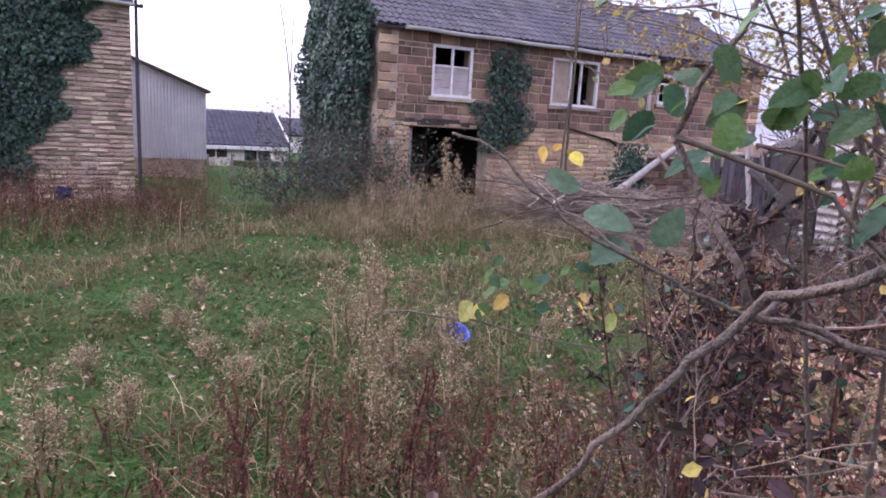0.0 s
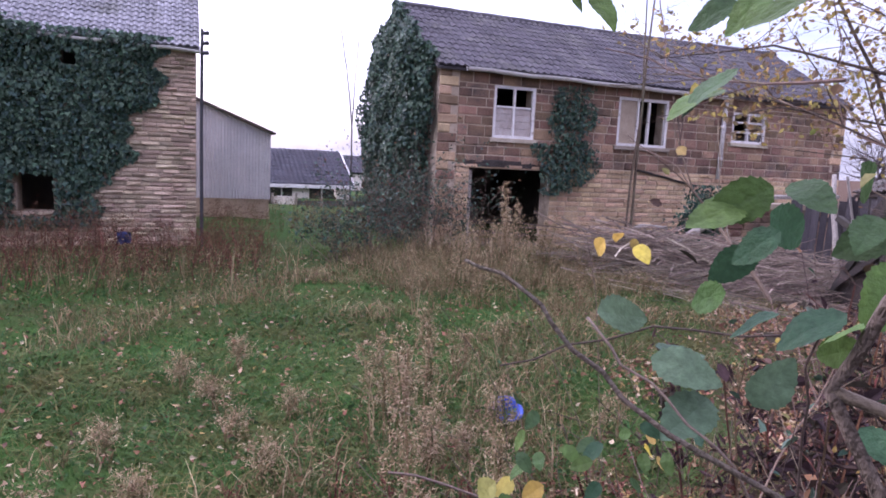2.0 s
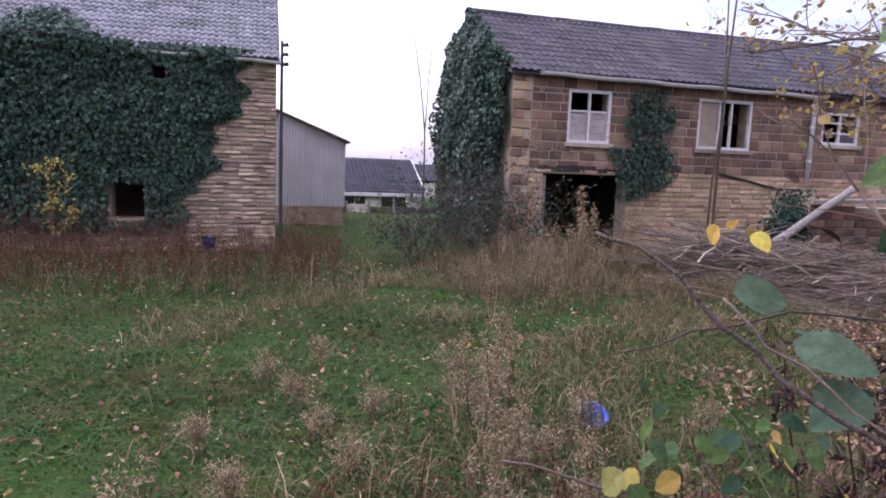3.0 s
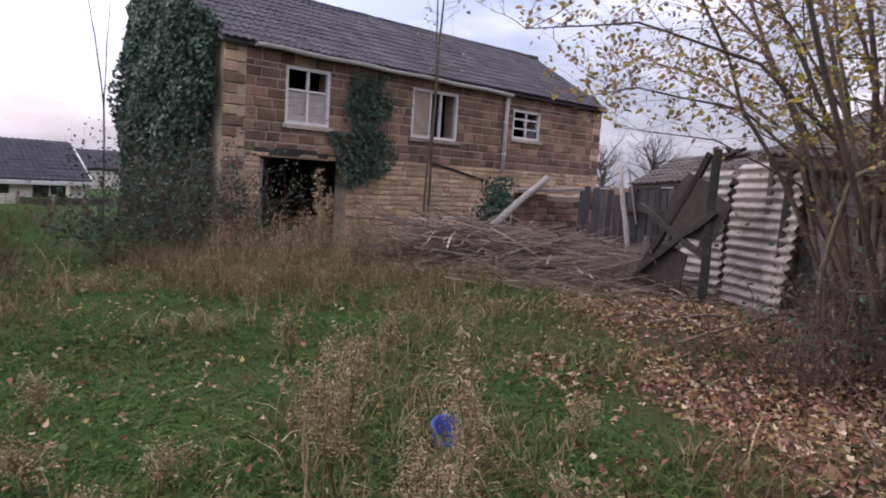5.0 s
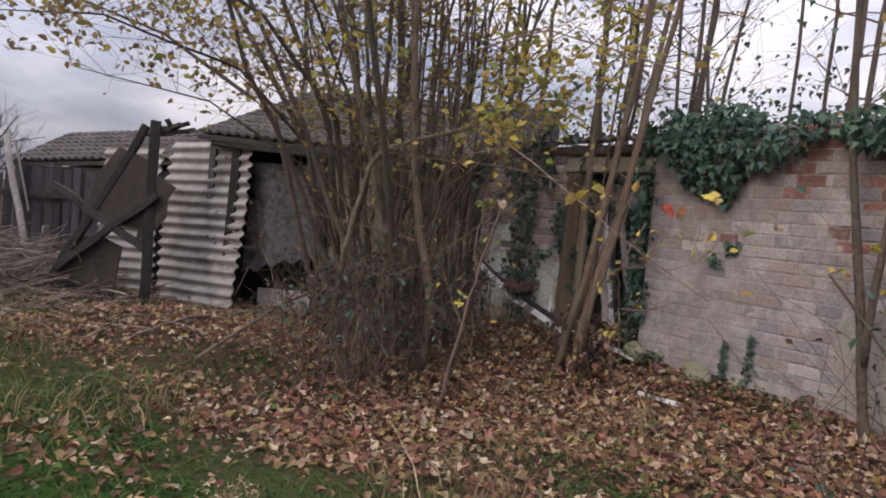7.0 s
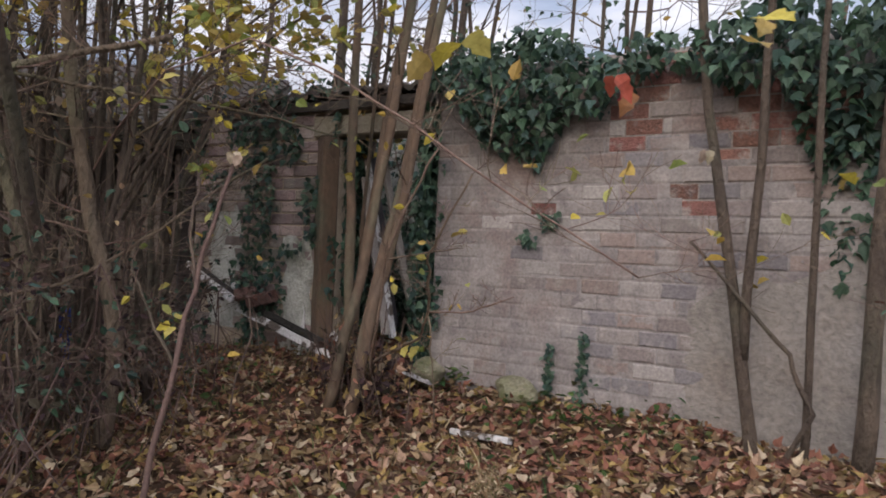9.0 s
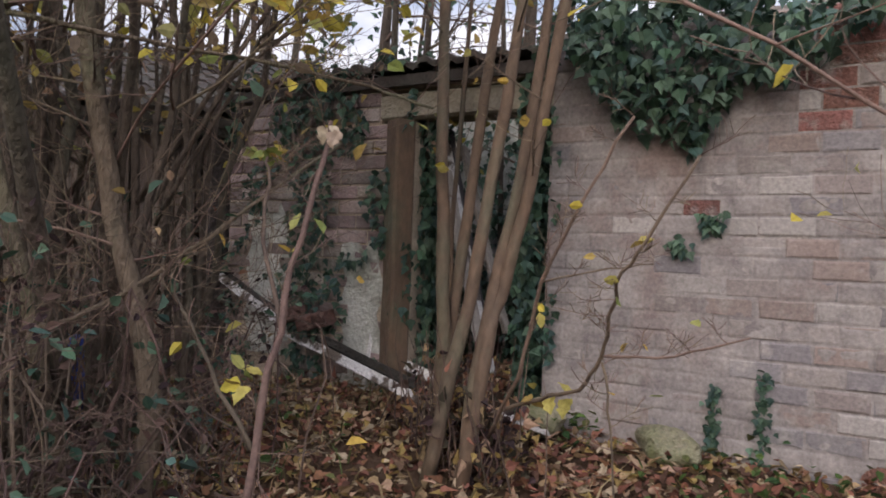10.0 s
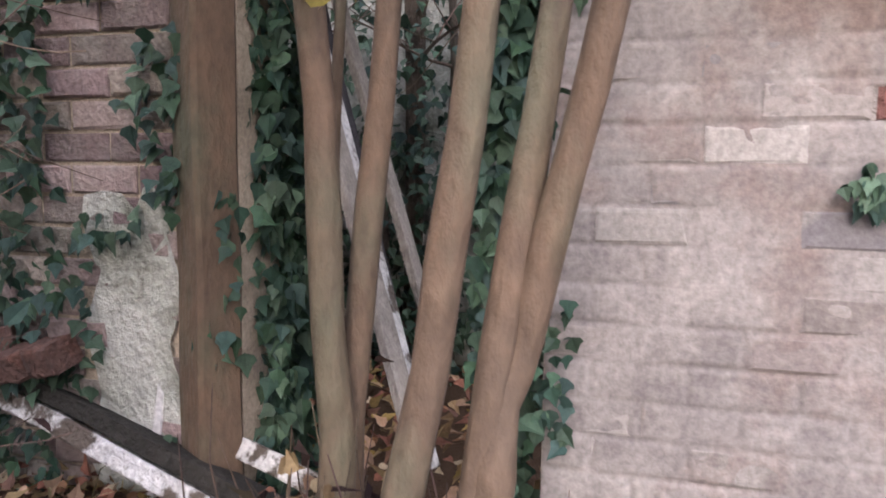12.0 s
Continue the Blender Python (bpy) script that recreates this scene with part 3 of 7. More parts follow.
# ---- roofs ----
def roof_plane(parent, left, right, up, run, material, tile_w=0.33, course=0.3, parts=0, near=None, name="roof", label=""):
    """A tiled slope: eave from left to right, rising by up over run (run is a flat vector). The tiles overlap in courses."""
    left, right = Vector(left), Vector(right)
    along = right - left
    width = along.length
    ux = along.normalized()
    slope = Vector((run[0], run[1], up))
    length = slope.length
    uy = slope.normalized()
    uz = ux.cross(uy).normalized()
    slab = Geo()
    rot = Matrix((ux, uy, uz)).transposed()
    mid = left + along / 2 + slope / 2 - uz * 0.05
    slab.box(mid, (width, length, 0.06), rot)
    roof = put(name, slab, material, parent, label)
    g = Geo()
    prof = ((0.0, 0.0), (0.12, 0.028), (0.26, 0.028), (0.38, 0.0), (0.5, -0.004), (0.62, 0.028), (0.76, 0.028), (0.88, 0.0), (1.0, 0.0))
    verts = [(x, 0.0, h + 0.02) for x, h in prof] + [(x, 1.12, h) for x, h in prof] + [(x, 0.0, h - 0.012) for x, h in prof]
    k = len(prof)
    g.add(verts, [(a, a + 1, k + a + 1, k + a) for a in range(k - 1)] + [(2 * k + a, 2 * k + a + 1, a + 1, a) for a in range(k - 1)])
    me = g.mesh("roof_tile")
    me.materials.append(material)
    nw, nh = round(width / tile_w), round(length / course)
    tw, th = width / nw, length / nh
    rest, made = [], 0
    base = Matrix.Translation(left) @ rot.to_4x4()
    for i in range(nh):
        for j in range(nw):
            m = base @ Matrix.Translation((j * tw + random.uniform(-0.004, 0.004), i * th + random.uniform(-0.012, 0.012), 0.012 + 0.006 * math.sin(j * 0.31) + random.uniform(0, 0.006))) @ Matrix.Rotation(random.uniform(-0.012, 0.012), 4, "Z") @ Matrix.Diagonal((tw, th, 1, 1))
            if made < parts and (near is None or near(m.translation)):
                place(me, "roof_tile", m, roof)
                made += 1
            else:
                rest.append((me, m))
    if rest:
        joined("roof_tiles", rest, roof, material)
    return roof


# ---- stone barn ----
BX0, BX1, BY, EAVE = 4.84, 16.62, 14.51, 3.72
DOOR = (5.6, 7.62, -0.5, 1.62)
WIN_A, WIN_B, WIN_C = (6.10, 7.11, 2.298, 3.42), (9.31, 10.735, 2.298, 3.42), (12.74, 13.84, 2.547, 3.31)
barn = thing("barn", (10.7, 17.3, -0.3), "derelict two-storey sandstone barn with tiled roof and ivy", "barn")


def barn_walls():
    holes = [(a - BX0, b - BX0, lo, hi) for a, b, lo, hi in (DOOR, WIN_A, WIN_B, WIN_C)]
    g = Geo()
    wall_holes(g, (BX0, BY), 0, BX1 - BX0, -0.5, EAVE, 0.45, holes)
    front = put("front_wall", g, MORTAR, barn, "coursed sandstone front wall, sooty above")
    g = Geo()
    wall_holes(g, (BX0, BY + 5.6), -90, 5.15, -0.5, EAVE, 0.45, [])
    g.add([(BX0, BY + 0.0, EAVE), (BX0, BY + 5.6, EAVE), (BX0, BY + 2.8, 5.38), (BX0 + 0.45, BY, EAVE), (BX0 + 0.45, BY + 5.6, EAVE), (BX0 + 0.45, BY + 2.8, 5.38)], [(0, 2, 1), (3, 4, 5), (0, 3, 5, 2), (2, 5, 4, 1)])
    put("gable_wall", g, MORTAR, barn)
    g = Geo()
    wall_holes(g, (BX1, BY + 0.45), 90, 5.15, -0.5, EAVE, 0.45, [])
    g.add([(BX1, BY + 0.0, EAVE), (BX1, BY + 5.6, EAVE), (BX1, BY + 2.8, 5.38), (BX1 - 0.45, BY, EAVE), (BX1 - 0.45, BY + 5.6, EAVE), (BX1 - 0.45, BY + 2.8, 5.38)], [(0, 1, 2), (3, 5, 4), (0, 2, 5, 3), (2, 1, 4, 5)])
    put("gable_wall", g, MORTAR, barn)
    # inner walls and earth floor take the barn's inside shade from their colour
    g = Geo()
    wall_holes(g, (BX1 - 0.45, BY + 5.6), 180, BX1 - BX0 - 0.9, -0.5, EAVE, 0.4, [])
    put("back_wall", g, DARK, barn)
    g = Geo()
    g.box(((BX0 + BX1) / 2, BY + 2.8, 1.98), (BX1 - BX0 - 0.9, 4.7, 0.14))
    put("upper_floor", g, DARKWOOD, barn)
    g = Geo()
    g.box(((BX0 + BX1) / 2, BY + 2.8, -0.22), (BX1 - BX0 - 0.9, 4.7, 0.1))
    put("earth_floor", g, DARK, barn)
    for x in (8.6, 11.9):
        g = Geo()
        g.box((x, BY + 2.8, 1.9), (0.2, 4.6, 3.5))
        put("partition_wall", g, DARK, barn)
    return front, holes


barn_front, barn_holes = barn_walls()
roof_plane(barn, (BX0 - 0.12, BY - 0.16, EAVE - 0.02), (BX1 + 0.1, BY - 0.16, EAVE - 0.02), 1.72, (0, 2.96), ROOF, 0.34, 0.29, parts=300, near=lambda p: p.x < 14, label="dark grey interlocking tile roof slope")
g = Geo()
rot = Matrix.Rotation(math.atan2(1.72, -2.96), 3, "X")
g.box(((BX0 + BX1) / 2, BY + 4.28, EAVE + 0.82), (BX1 - BX0 + 0.2, 3.42, 0.07), rot)
put("back_roof", g, ROOF, barn)
for i in range(28):
    g = Geo()
    x = BX0 - 0.1 + i * 0.428
    z = EAVE + 1.70 - 0.03 * math.sin(i / 27 * math.pi)
    g.tube([(x, BY + 2.8, z), (x + 0.45, BY + 2.8, z + random.uniform(-0.01, 0.01))], [0.11, 0.105], 10)
    put("ridge_tile", g, ROOF, barn)


def gutter(parent, a, b, material, r=0.055, name="gutter", label=""):
    """A half-round gutter with a rim."""
    g = Geo()
    a, b = Vector(a), Vector(b)
    n = 14
    ux = (b - a).normalized()
    side = Vector((-ux.y, ux.x, 0))
    verts, faces = [], []
    ring = [math.pi + math.pi * i / 8 for i in range(9)]
    for i in range(n + 1):
        p = a.lerp(b, i / n) + Vector((0, 0, 0.012 * math.sin(i * 1.7)))
        verts += [p + side * (math.cos(t) * r) + Vector((0, 0, math.sin(t) * r)) for t in ring]
        verts += [p + side * (math.cos(t) * r * 0.86) + Vector((0, 0, math.sin(t) * r * 0.86)) for t in ring]
    for i in range(n):
        for q in range(8):
            for o in (0, 9):
                k = i * 18 + o + q
                faces.append((k, k + 1, k + 19, k + 18))
        for q in (0, 8):
            faces.append((i * 18 + q, i * 18 + 9 + q, i * 18 + 27 + q, i * 18 + 18 + q))
    g.add(verts, faces)
    return put(name, g, material, parent, label)


gutter(barn, (5.35, BY - 0.2, 3.71), (12.43, BY - 0.2, 3.64), WHITE, 0.08, label="white plastic gutter")
gutter(barn, (12.49, BY - 0.12, 3.66), (16.68, BY - 0.12, 3.66), LEAD)
g = Geo()
g.tube([(12.39, BY - 0.12, 3.63), (12.39, BY - 0.09, 3.48), (12.38, BY - 0.07, 1.62)], [0.055, 0.055, 0.055], 10)
pipe = put("downpipe", g, WHITE, barn, "white plastic downpipe", True)
for z in (2.1, 2.9, 3.4):
    g = Geo()
    g.tube([(12.38, BY - 0.075, z), (12.38, BY - 0.075, z + 0.05)], [0.066, 0.066], 10)
    put("bracket", g, WHITE, pipe)


def window(parent, x0, x1, z0, z1, y, uprights, bars, panes, name="window"):
    """A timber window: frame, glazing bars and what fills each light ('g' glass, 'b' board, 'o' open, 's' walled up)."""
    g = Geo()
    t = 0.06
    g.box(((x0 + x1) / 2, y, z0 + t / 2), (x1 - x0, 0.09, t))
    g.box(((x0 + x1) / 2, y, z1 - t / 2), (x1 - x0, 0.09, t))
    g.box((x0 + t / 2, y, (z0 + z1) / 2), (t, 0.09, z1 - z0 - 2 * t))
    g.box((x1 - t / 2, y, (z0 + z1) / 2), (t, 0.09, z1 - z0 - 2 * t))
    win = put(name, g, WHITE, parent, "peeling white timber window frame")
    xs = [x0 + t] + [x0 + (x1 - x0) * u for u in uprights] + [x1 - t]
    zs = [z0 + t] + [z0 + (z1 - z0) * u for u in bars] + [z1 - t]
    for x in xs[1:-1]:
        g = Geo()
        g.box((x, y - 0.004, (z0 + z1) / 2), (0.045, 0.07, z1 - z0 - 2 * t))
        put("mullion", g, WHITE, win)
    for z in zs[1:-1]:
        g = Geo()
        for a, b in zip(xs, xs[1:]):
            g.box(((a + b) / 2, y, z), (b - a - 0.05, 0.05, 0.04))
        put("glazing_bar", g, WHITE, win)
    k = 0
    for b, tz in zip(zs, zs[1:]):
        for a, c in zip(xs, xs[1:]):
            what = panes[k]
            k += 1
            if what == "o":
                continue
            g = Geo()
            if what == "g":
                g.box(((a + c) / 2, y + 0.01, (b + tz) / 2), (c - a, 0.006, tz - b))
                put("pane", g, GLASS, win)
            elif what == "b":
                n = 4
                for q in range(n):
                    h = (tz - b) / n
                    g.box(((a + c) / 2 + random.uniform(-0.004, 0.004), y + 0.012, b + h * (q + 0.5)), (c - a, 0.02, h * 0.97), Matrix.Rotation(random.uniform(-0.02, 0.02), 3, "Y"))
                put("board", g, BOARD, win, "faded boards behind the frame")
            else:
                g.box(((a + c) / 2, y + 0.03, (b + tz) / 2), (c - a, 0.05, tz - b))
                put("infill_panel", g, MORTAR, win, "brown boarded-up light")
    return win


window(barn, *WIN_A, BY + 0.05, (0.5,), (0.6,), "bboo")
window(barn, *WIN_B, BY + 0.05, (0.4, 0.62), (), "soo")
window(barn, *WIN_C, BY + 0.06, (0.5,), (0.36, 0.68), "ogoooo")
for (a, b, lo, hi) in (WIN_A, WIN_B, WIN_C):
    g = Geo()
    g.beam((a - 0.08, BY - 0.01, lo - 0.05), (b + 0.08, BY - 0.01, lo - 0.05), 0.12, 0.09)
    put("window_sill", g, PALE_STONE, barn)
g = Geo()
g.beam((5.45, BY + 0.06, 1.72), (7.8, BY + 0.06, 1.74), 0.16, 0.16, wobble=0.012, steps=6)
put("door_lintel", g, DARKWOOD, barn, "rotten timber lintel over the cart opening")
g = Geo()
g.beam((5.66, BY + 0.1, -0.3), (5.65, BY + 0.1, 1.58), 0.09, 0.09, steps=4, wobble=0.006)
put("door_post", g, PALEWOOD, barn, "bleached timber door post")
g = Geo()
g.beam((9.95, BY - 0.04, 1.75), (11.75, BY - 0.035, 1.42), 0.05, 0.045, steps=6, wobble=0.008)
put("wall_batten", g, DARKWOOD, barn, "dark sagging timber strip on the wall")

# ---- farmhouse, ivy-clad ----
LX0, LX1, LY, LE = -10.4, 0.05, 14.74, 3.58
farmhouse = thing("farmhouse", (-4, 17.5, -0.2), "ivy-clad stone farmhouse with pale slate roof", "house")
FH_HOLE = (-2.92, -2.34, 0.5, 1.25)
FH_VENT = (-2.2, -1.9, 3.1, 3.4)


def farmhouse_walls():
    holes = [(a - LX0, b - LX0, lo, hi) for a, b, lo, hi in (FH_HOLE, FH_VENT)]
    g = Geo()
    wall_holes(g, (LX0, LY), 0, LX1 - LX0, -0.4, LE, 0.45, holes)
    front = put("front_wall", g, MORTAR, farmhouse, "thin-bedded sandstone front wall")
    g = Geo()
    wall_holes(g, (LX1, LY + 0.45), 90, 4.95, -0.4, LE, 0.45, [])
    g.add([(LX1, LY, LE), (LX1, LY + 5.4, LE), (LX1, LY + 2.7, 5.75), (LX1 - 0.45, LY, LE), (LX1 - 0.45, LY + 5.4, LE), (LX1 - 0.45, LY + 2.7, 5.75)], [(0, 1, 2), (3, 5, 4), (0, 2, 5, 3), (2, 1, 4, 5)])
    put("gable_wall", g, MORTAR, farmhouse)
    g = Geo()
    wall_holes(g, (LX0, LY + 5.4), -90, 4.95, -0.4, LE, 0.45, [])
    wall_holes(g, (LX1 - 0.45, LY + 5.4), 180, LX1 - LX0 - 0.9, -0.4, LE, 0.4, [])
    put("back_wall", g, DARK, farmhouse)
    return front


fh_front = farmhouse_walls()
roof_plane(farmhouse, (LX0 - 0.1, LY - 0.14, LE), (LX1 + 0.06, LY - 0.14, LE), 2.2, (0, 2.84), SLATE, 0.26, 0.17, parts=200, near=lambda p: p.x > -3.0 and p.z < 4.9, label="pale weathered slate roof slope")
g = Geo()
g.box(((LX0 + LX1) / 2, LY + 4.12, LE + 1.06), (LX1 - LX0 + 0.1, 3.5, 0.07), Matrix.Rotation(math.atan2(2.2, -2.84), 3, "X"))
put("back_roof", g, SLATE, farmhouse)
gutter(farmhouse, (-3.6, LY - 0.12, 3.60), (LX1 + 0.08, LY - 0.12, 3.55), WHITE, 0.06, label="white plastic gutter")
g = Geo()
g.tube([(LX1 + 0.1, LY - 0.05, -0.2), (LX1 + 0.09, LY - 0.05, 2.0), (LX1 + 0.1, LY - 0.05, 3.95)], [0.035, 0.035, 0.03], 8)
pole = put("drain_pole", g, LEAD, farmhouse, "dark pole on the house corner")
for z in (3.5, 3.68, 3.86):
    g = Geo()
    g.tube([(LX1 + 0.08, LY - 0.06, z), (LX1 + 0.22, LY - 0.06, z + 0.02)], [0.03, 0.045], 8)
    put("insulator", g, LEAD, pole)

# ---- corrugated shed and bungalow beyond ----
shed = thing("corrugated_shed", (1.1, 23, 0), "grey corrugated-iron lean-to shed on a low wall", "shed")


def corrugated(a, b, z_low, z_top_a, z_top_b, pitch, depth, steps=6):
    """An upright corrugated sheet from a to b, its waves running up, its top sloping."""
    g = Geo()
    a, b = Vector((*a, 0)), Vector((*b, 0))
    length = (b - a).length
    u = (b - a).normalized()
    nrm = Vector((-u.y, u.x, 0))
    n = max(4, int(length / pitch * steps))
    verts, faces = [], []
    for i in range(n + 1):
        d = length * i / n
        o = math.sin(2 * math.pi * d / pitch) * depth
        p = a + u * d
        zt = z_top_a + (z_top_b - z_top_a) * i / n
        for off in (0, 0.006):
            q = p + nrm * (o + off)
            verts += [(q.x, q.y, z_low), (q.x, q.y, zt)]
    for i in range(n):
        k = i * 4
        faces += [(k, k + 4, k + 5, k + 1), (k + 3, k + 7, k + 6, k + 2), (k + 1, k + 5, k + 7, k + 3)]
    g.add(verts, faces)
    return g


put("cladding", corrugated((0.05, 21.0), (2.16, 21.0), 0.36, 3.06, 2.22, 0.085, 0.016), SHEDTIN, shed, "grey vertical corrugated cladding")
put("cladding", corrugated((2.16, 21.05), (2.16, 25.0), 0.36, 2.22, 2.22, 0.085, 0.016), SHEDTIN, shed)
g = Geo()
g.box((1.08, 23.1, -0.0), (2.1, 4.1, 0.74))
put("plinth", g, RUBBLE, shed, "low brown stone plinth")
g = Geo()
g.beam((-0.02, 23, 3.15), (2.28, 23, 2.24), 4.3, 0.06)
put("roof", g, BROWNROOF, shed)

bungalow = thing("bungalow", (4.85, 32, -0.3), "distant white bungalow with dark tiled roof", "house")
g = Geo()
wall_holes(g, (2.65, 30), 0, 4.0, -0.8, 0.42, 0.3, [(0.5, 1.5, -0.35, 0.22), (2.2, 3.4, -0.35, 0.22)])
put("front_wall", g, CREAM, bungalow)
g = Geo()
g.add([(6.65, 30.0, -0.8), (6.65, 36, -0.8), (6.65, 36, 0.42), (6.65, 33, 1.75), (6.65, 30.0, 0.42)], [(0, 1, 2, 3, 4)])
g.add([(6.35, 30.3, -0.8), (6.35, 36, -0.8), (6.35, 36, 0.42), (6.35, 33, 1.7), (6.35, 30.3, 0.42)], [(4, 3, 2, 1, 0)])
put("gable_wall", g, CREAM, bungalow)
for a in (3.15, 4.85):
    g = Geo()
    g.box((a + 0.55, 30.12, -0.06), (1.1, 0.02, 0.56))
    w = put("window", g, GLASS, bungalow)
    g = Geo()
    g.box((a + 0.55, 30.06, -0.06), (0.05, 0.06, 0.56))
    put("mullion", g, WHITE, w)
roof_plane(bungalow, (1.85, 29.8, 0.40), (6.75, 29.8, 0.40), 1.42, (0, 3.2), BUNGALOW_ROOF, 0.4, 0.32, label="dark blue-grey tiled roof")
for s in (-1, 1):
    g = Geo()
    g.beam((6.77, 33 + s * 3.2, 0.36), (6.77, 33, 1.80), 0.05, 0.16)
    put("bargeboard", g, WHITE, bungalow, "white bargeboard")
g = Geo()
g.beam((1.85, 29.74, 0.32), (6.75, 29.74, 0.32), 0.05, 0.15)
put("fascia", g, WHITE, bungalow, "white eaves fascia")
roof2 = thing("far_house", (8.5, 40, -0.3), "far house with dark roof", "house")
g = Geo()
g.box((8.6, 41, 0.0), (4.5, 5, 1.5))
put("wall", g, CREAM, roof2)
roof_plane(roof2, (6.2, 38.4, 0.72), (11.0, 38.4, 0.72), 0.9, (0, 2.6), BUNGALOW_ROOF, 0.4, 0.32)

far_fence = thing("garden_fence", (4.8, 26.2, -0.3), "distant garden fence of cream and dark panels", "fence")
for i, (a, b, top, m) in enumerate(((3.55, 4.35, 0.12, CREAM), (4.42, 5.3, -0.02, GREYWOOD), (5.36, 6.2, 0.0, GREYWOOD), (6.26, 7.1, 0.0, GREYWOOD), (2.6, 3.5, 0.1, GREYWOOD), (7.16, 8.2, 0.05, GREYWOOD))):
    a, b = a - 0.67, b - 0.67
    n = 6
    w = (b - a) / n
    for q in range(n):
        g = Geo()
        g.beam((a + w * (q + 0.5), 26.2 + (q % 2) * 0.012, -0.5), (a + w * (q + 0.5), 26.2 + (q % 2) * 0.012, top + random.uniform(-0.02, 0.02)), w * 0.97, 0.02)
        put("board", g, m, far_fence)
    g = Geo()
    g.box((b + 0.03, 26.18, (top - 0.4) / 2 + 0.05), (0.08, 0.08, top + 0.55))
    put("post", g, PALEWOOD, far_fence)

# ---- stone lean-to wall, board fence and iron sheets ----
lean = thing("ruined_wall", (12, 12.4, -0.3), "low ruined sandstone wall with broken top", "wall")
g = Geo()
wall_holes(g, (10.75, 12.55), -6, 2.9, -0.6, 1.15, 0.4, [])
lean_core = put("core", g, MORTAR, lean)
bm_lean = stone_meshes("stone", SANDSTONE)
for u, z, w, h in courses(0, 2.9, -0.4, 1.2, [], 0.16, (0.22, 0.5)):
    if z + h < 1.1 + 0.15 * math.sin(u * 3) + 0.1:
        place(random.choice(bm_lean), "stone", wall_matrix((10.75, 12.55), -6, u, z, w, random.uniform(0.02, 0.045), h), lean_core)
g = Geo()
g.beam((10.7, 12.45, 1.24), (13.6, 12.05, 1.38), 0.16, 0.08, wobble=0.012, steps=6)
put("coping_beam", g, PALEWOOD, lean, "broken pale timber along the wall top")


def board_run(parent, a, b, low, top, n, material, lean_out=0.05, gap=0.012, name="board"):
    a, b = Vector((*a, 0)), Vector((*b, 0))
    w = (b - a).length / n
    u = (b - a).normalized()
    for i in range(n):
        p = a + u * (w * (i + 0.5))
        t = top + random.uniform(-0.12, 0.1)
        g = Geo()
        d = Vector((-u.y, u.x, 0)) * random.uniform(-0.012, 0.012)
        s = u * random.uniform(-lean_out, lean_out)
        m = Matrix((u, Vector((-u.y, u.x, 0)), Vector((0, 0, 1)))).transposed()
        steps = 4
        verts, faces = [], []
        for k in range(steps + 1):
            f = k / steps
            c = p + d + s * f + Vector((0, 0, low + (t - low) * f))
            hw = (w - gap) / 2 * random.uniform(0.9, 1.0)
            verts += [c + m @ Vector(q) for q in ((-hw, -0.012, 0), (hw, -0.012, 0), (hw, 0.012, 0), (-hw, 0.012, 0))]
        for k in range(steps):
            for q in range(4):
                faces.append((k * 4 + q, k * 4 + (q + 1) % 4, k * 4 + 4 + (q + 1) % 4, k * 4 + 4 + q))
        faces += [(3, 2, 1, 0), (steps * 4, steps * 4 + 1, steps * 4 + 2, steps * 4 + 3)]
        g.add(verts, faces)
        put(name, g, material, parent)


fence = thing("board_fence", (11.2, 10.0, -0.2), "dark weathered vertical-board fence, some boards leaning", "fence")
board_run(fence, (10.98, 10.95), (11.36, 9.55), -0.3, 1.42, 10, GREYWOOD)
board_run(fence, (11.38, 9.5), (11.25, 8.45), -0.35, 1.45, 8, GREYWOOD, 0.09)
for z in (0.1, 1.0):
    g = Geo()
    g.beam((11.12, 10.9, z), (11.42, 8.5, z + 0.03), 0.05, 0.09, steps=4, wobble=0.006)
    put("rail", g, DARKWOOD, fence)
g = Geo()
g.beam((11.28, 9.72, 0.75), (11.17, 9.93, 1.83), 0.12, 0.03, steps=3)
put("loose_board", g, PALEWOOD, fence, "bleached loose board")
g = Geo()
g.beam((11.25, 9.5, -0.25), (11.22, 9.42, 0.55), 0.12, 0.03)
put("loose_board", g, PALEWOOD, fence)


def sheet(a, b, low, top, lean_back=0.25, pitch=0.15, amp=0.03, seed=1):
    """A corrugated sheet on end, its waves lying level, a little buckled."""
    g = Geo()
    a, b = Vector((*a, 0)), Vector((*b, 0))
    u = (b - a).normalized()
    back = Vector((-u.y, u.x, 0))
    n, k = int((top - low) / pitch * 8), 8
    verts, faces = [], []
    for side in (0, 0.007):
        for i in range(n + 1):
            z = low + (top - low) * i / n
            o = math.sin(2 * math.pi * (z - low) / pitch) * amp + side
            for j in range(k + 1):
                f = j / k
                edge = 0.012 * math.sin(i * 0.9 + seed) if j in (0, k) else 0
                p = a + (b - a) * f + u * edge + back * (o + lean_back * (i / n) + 0.03 * math.sin(f * 3 + i * 0.05 + seed))
                verts.append((p.x, p.y, z + 0.05 * f))
    off = (n + 1) * (k + 1)
    for i in range(n):
        for j in range(k):
            q = i * (k + 1) + j
            faces += [(q, q + 1, q + k + 2, q + k + 1), (off + q + k + 1, off + q + k + 2, off + q + 1, off + q)]
    g.add(verts, faces)
    return g


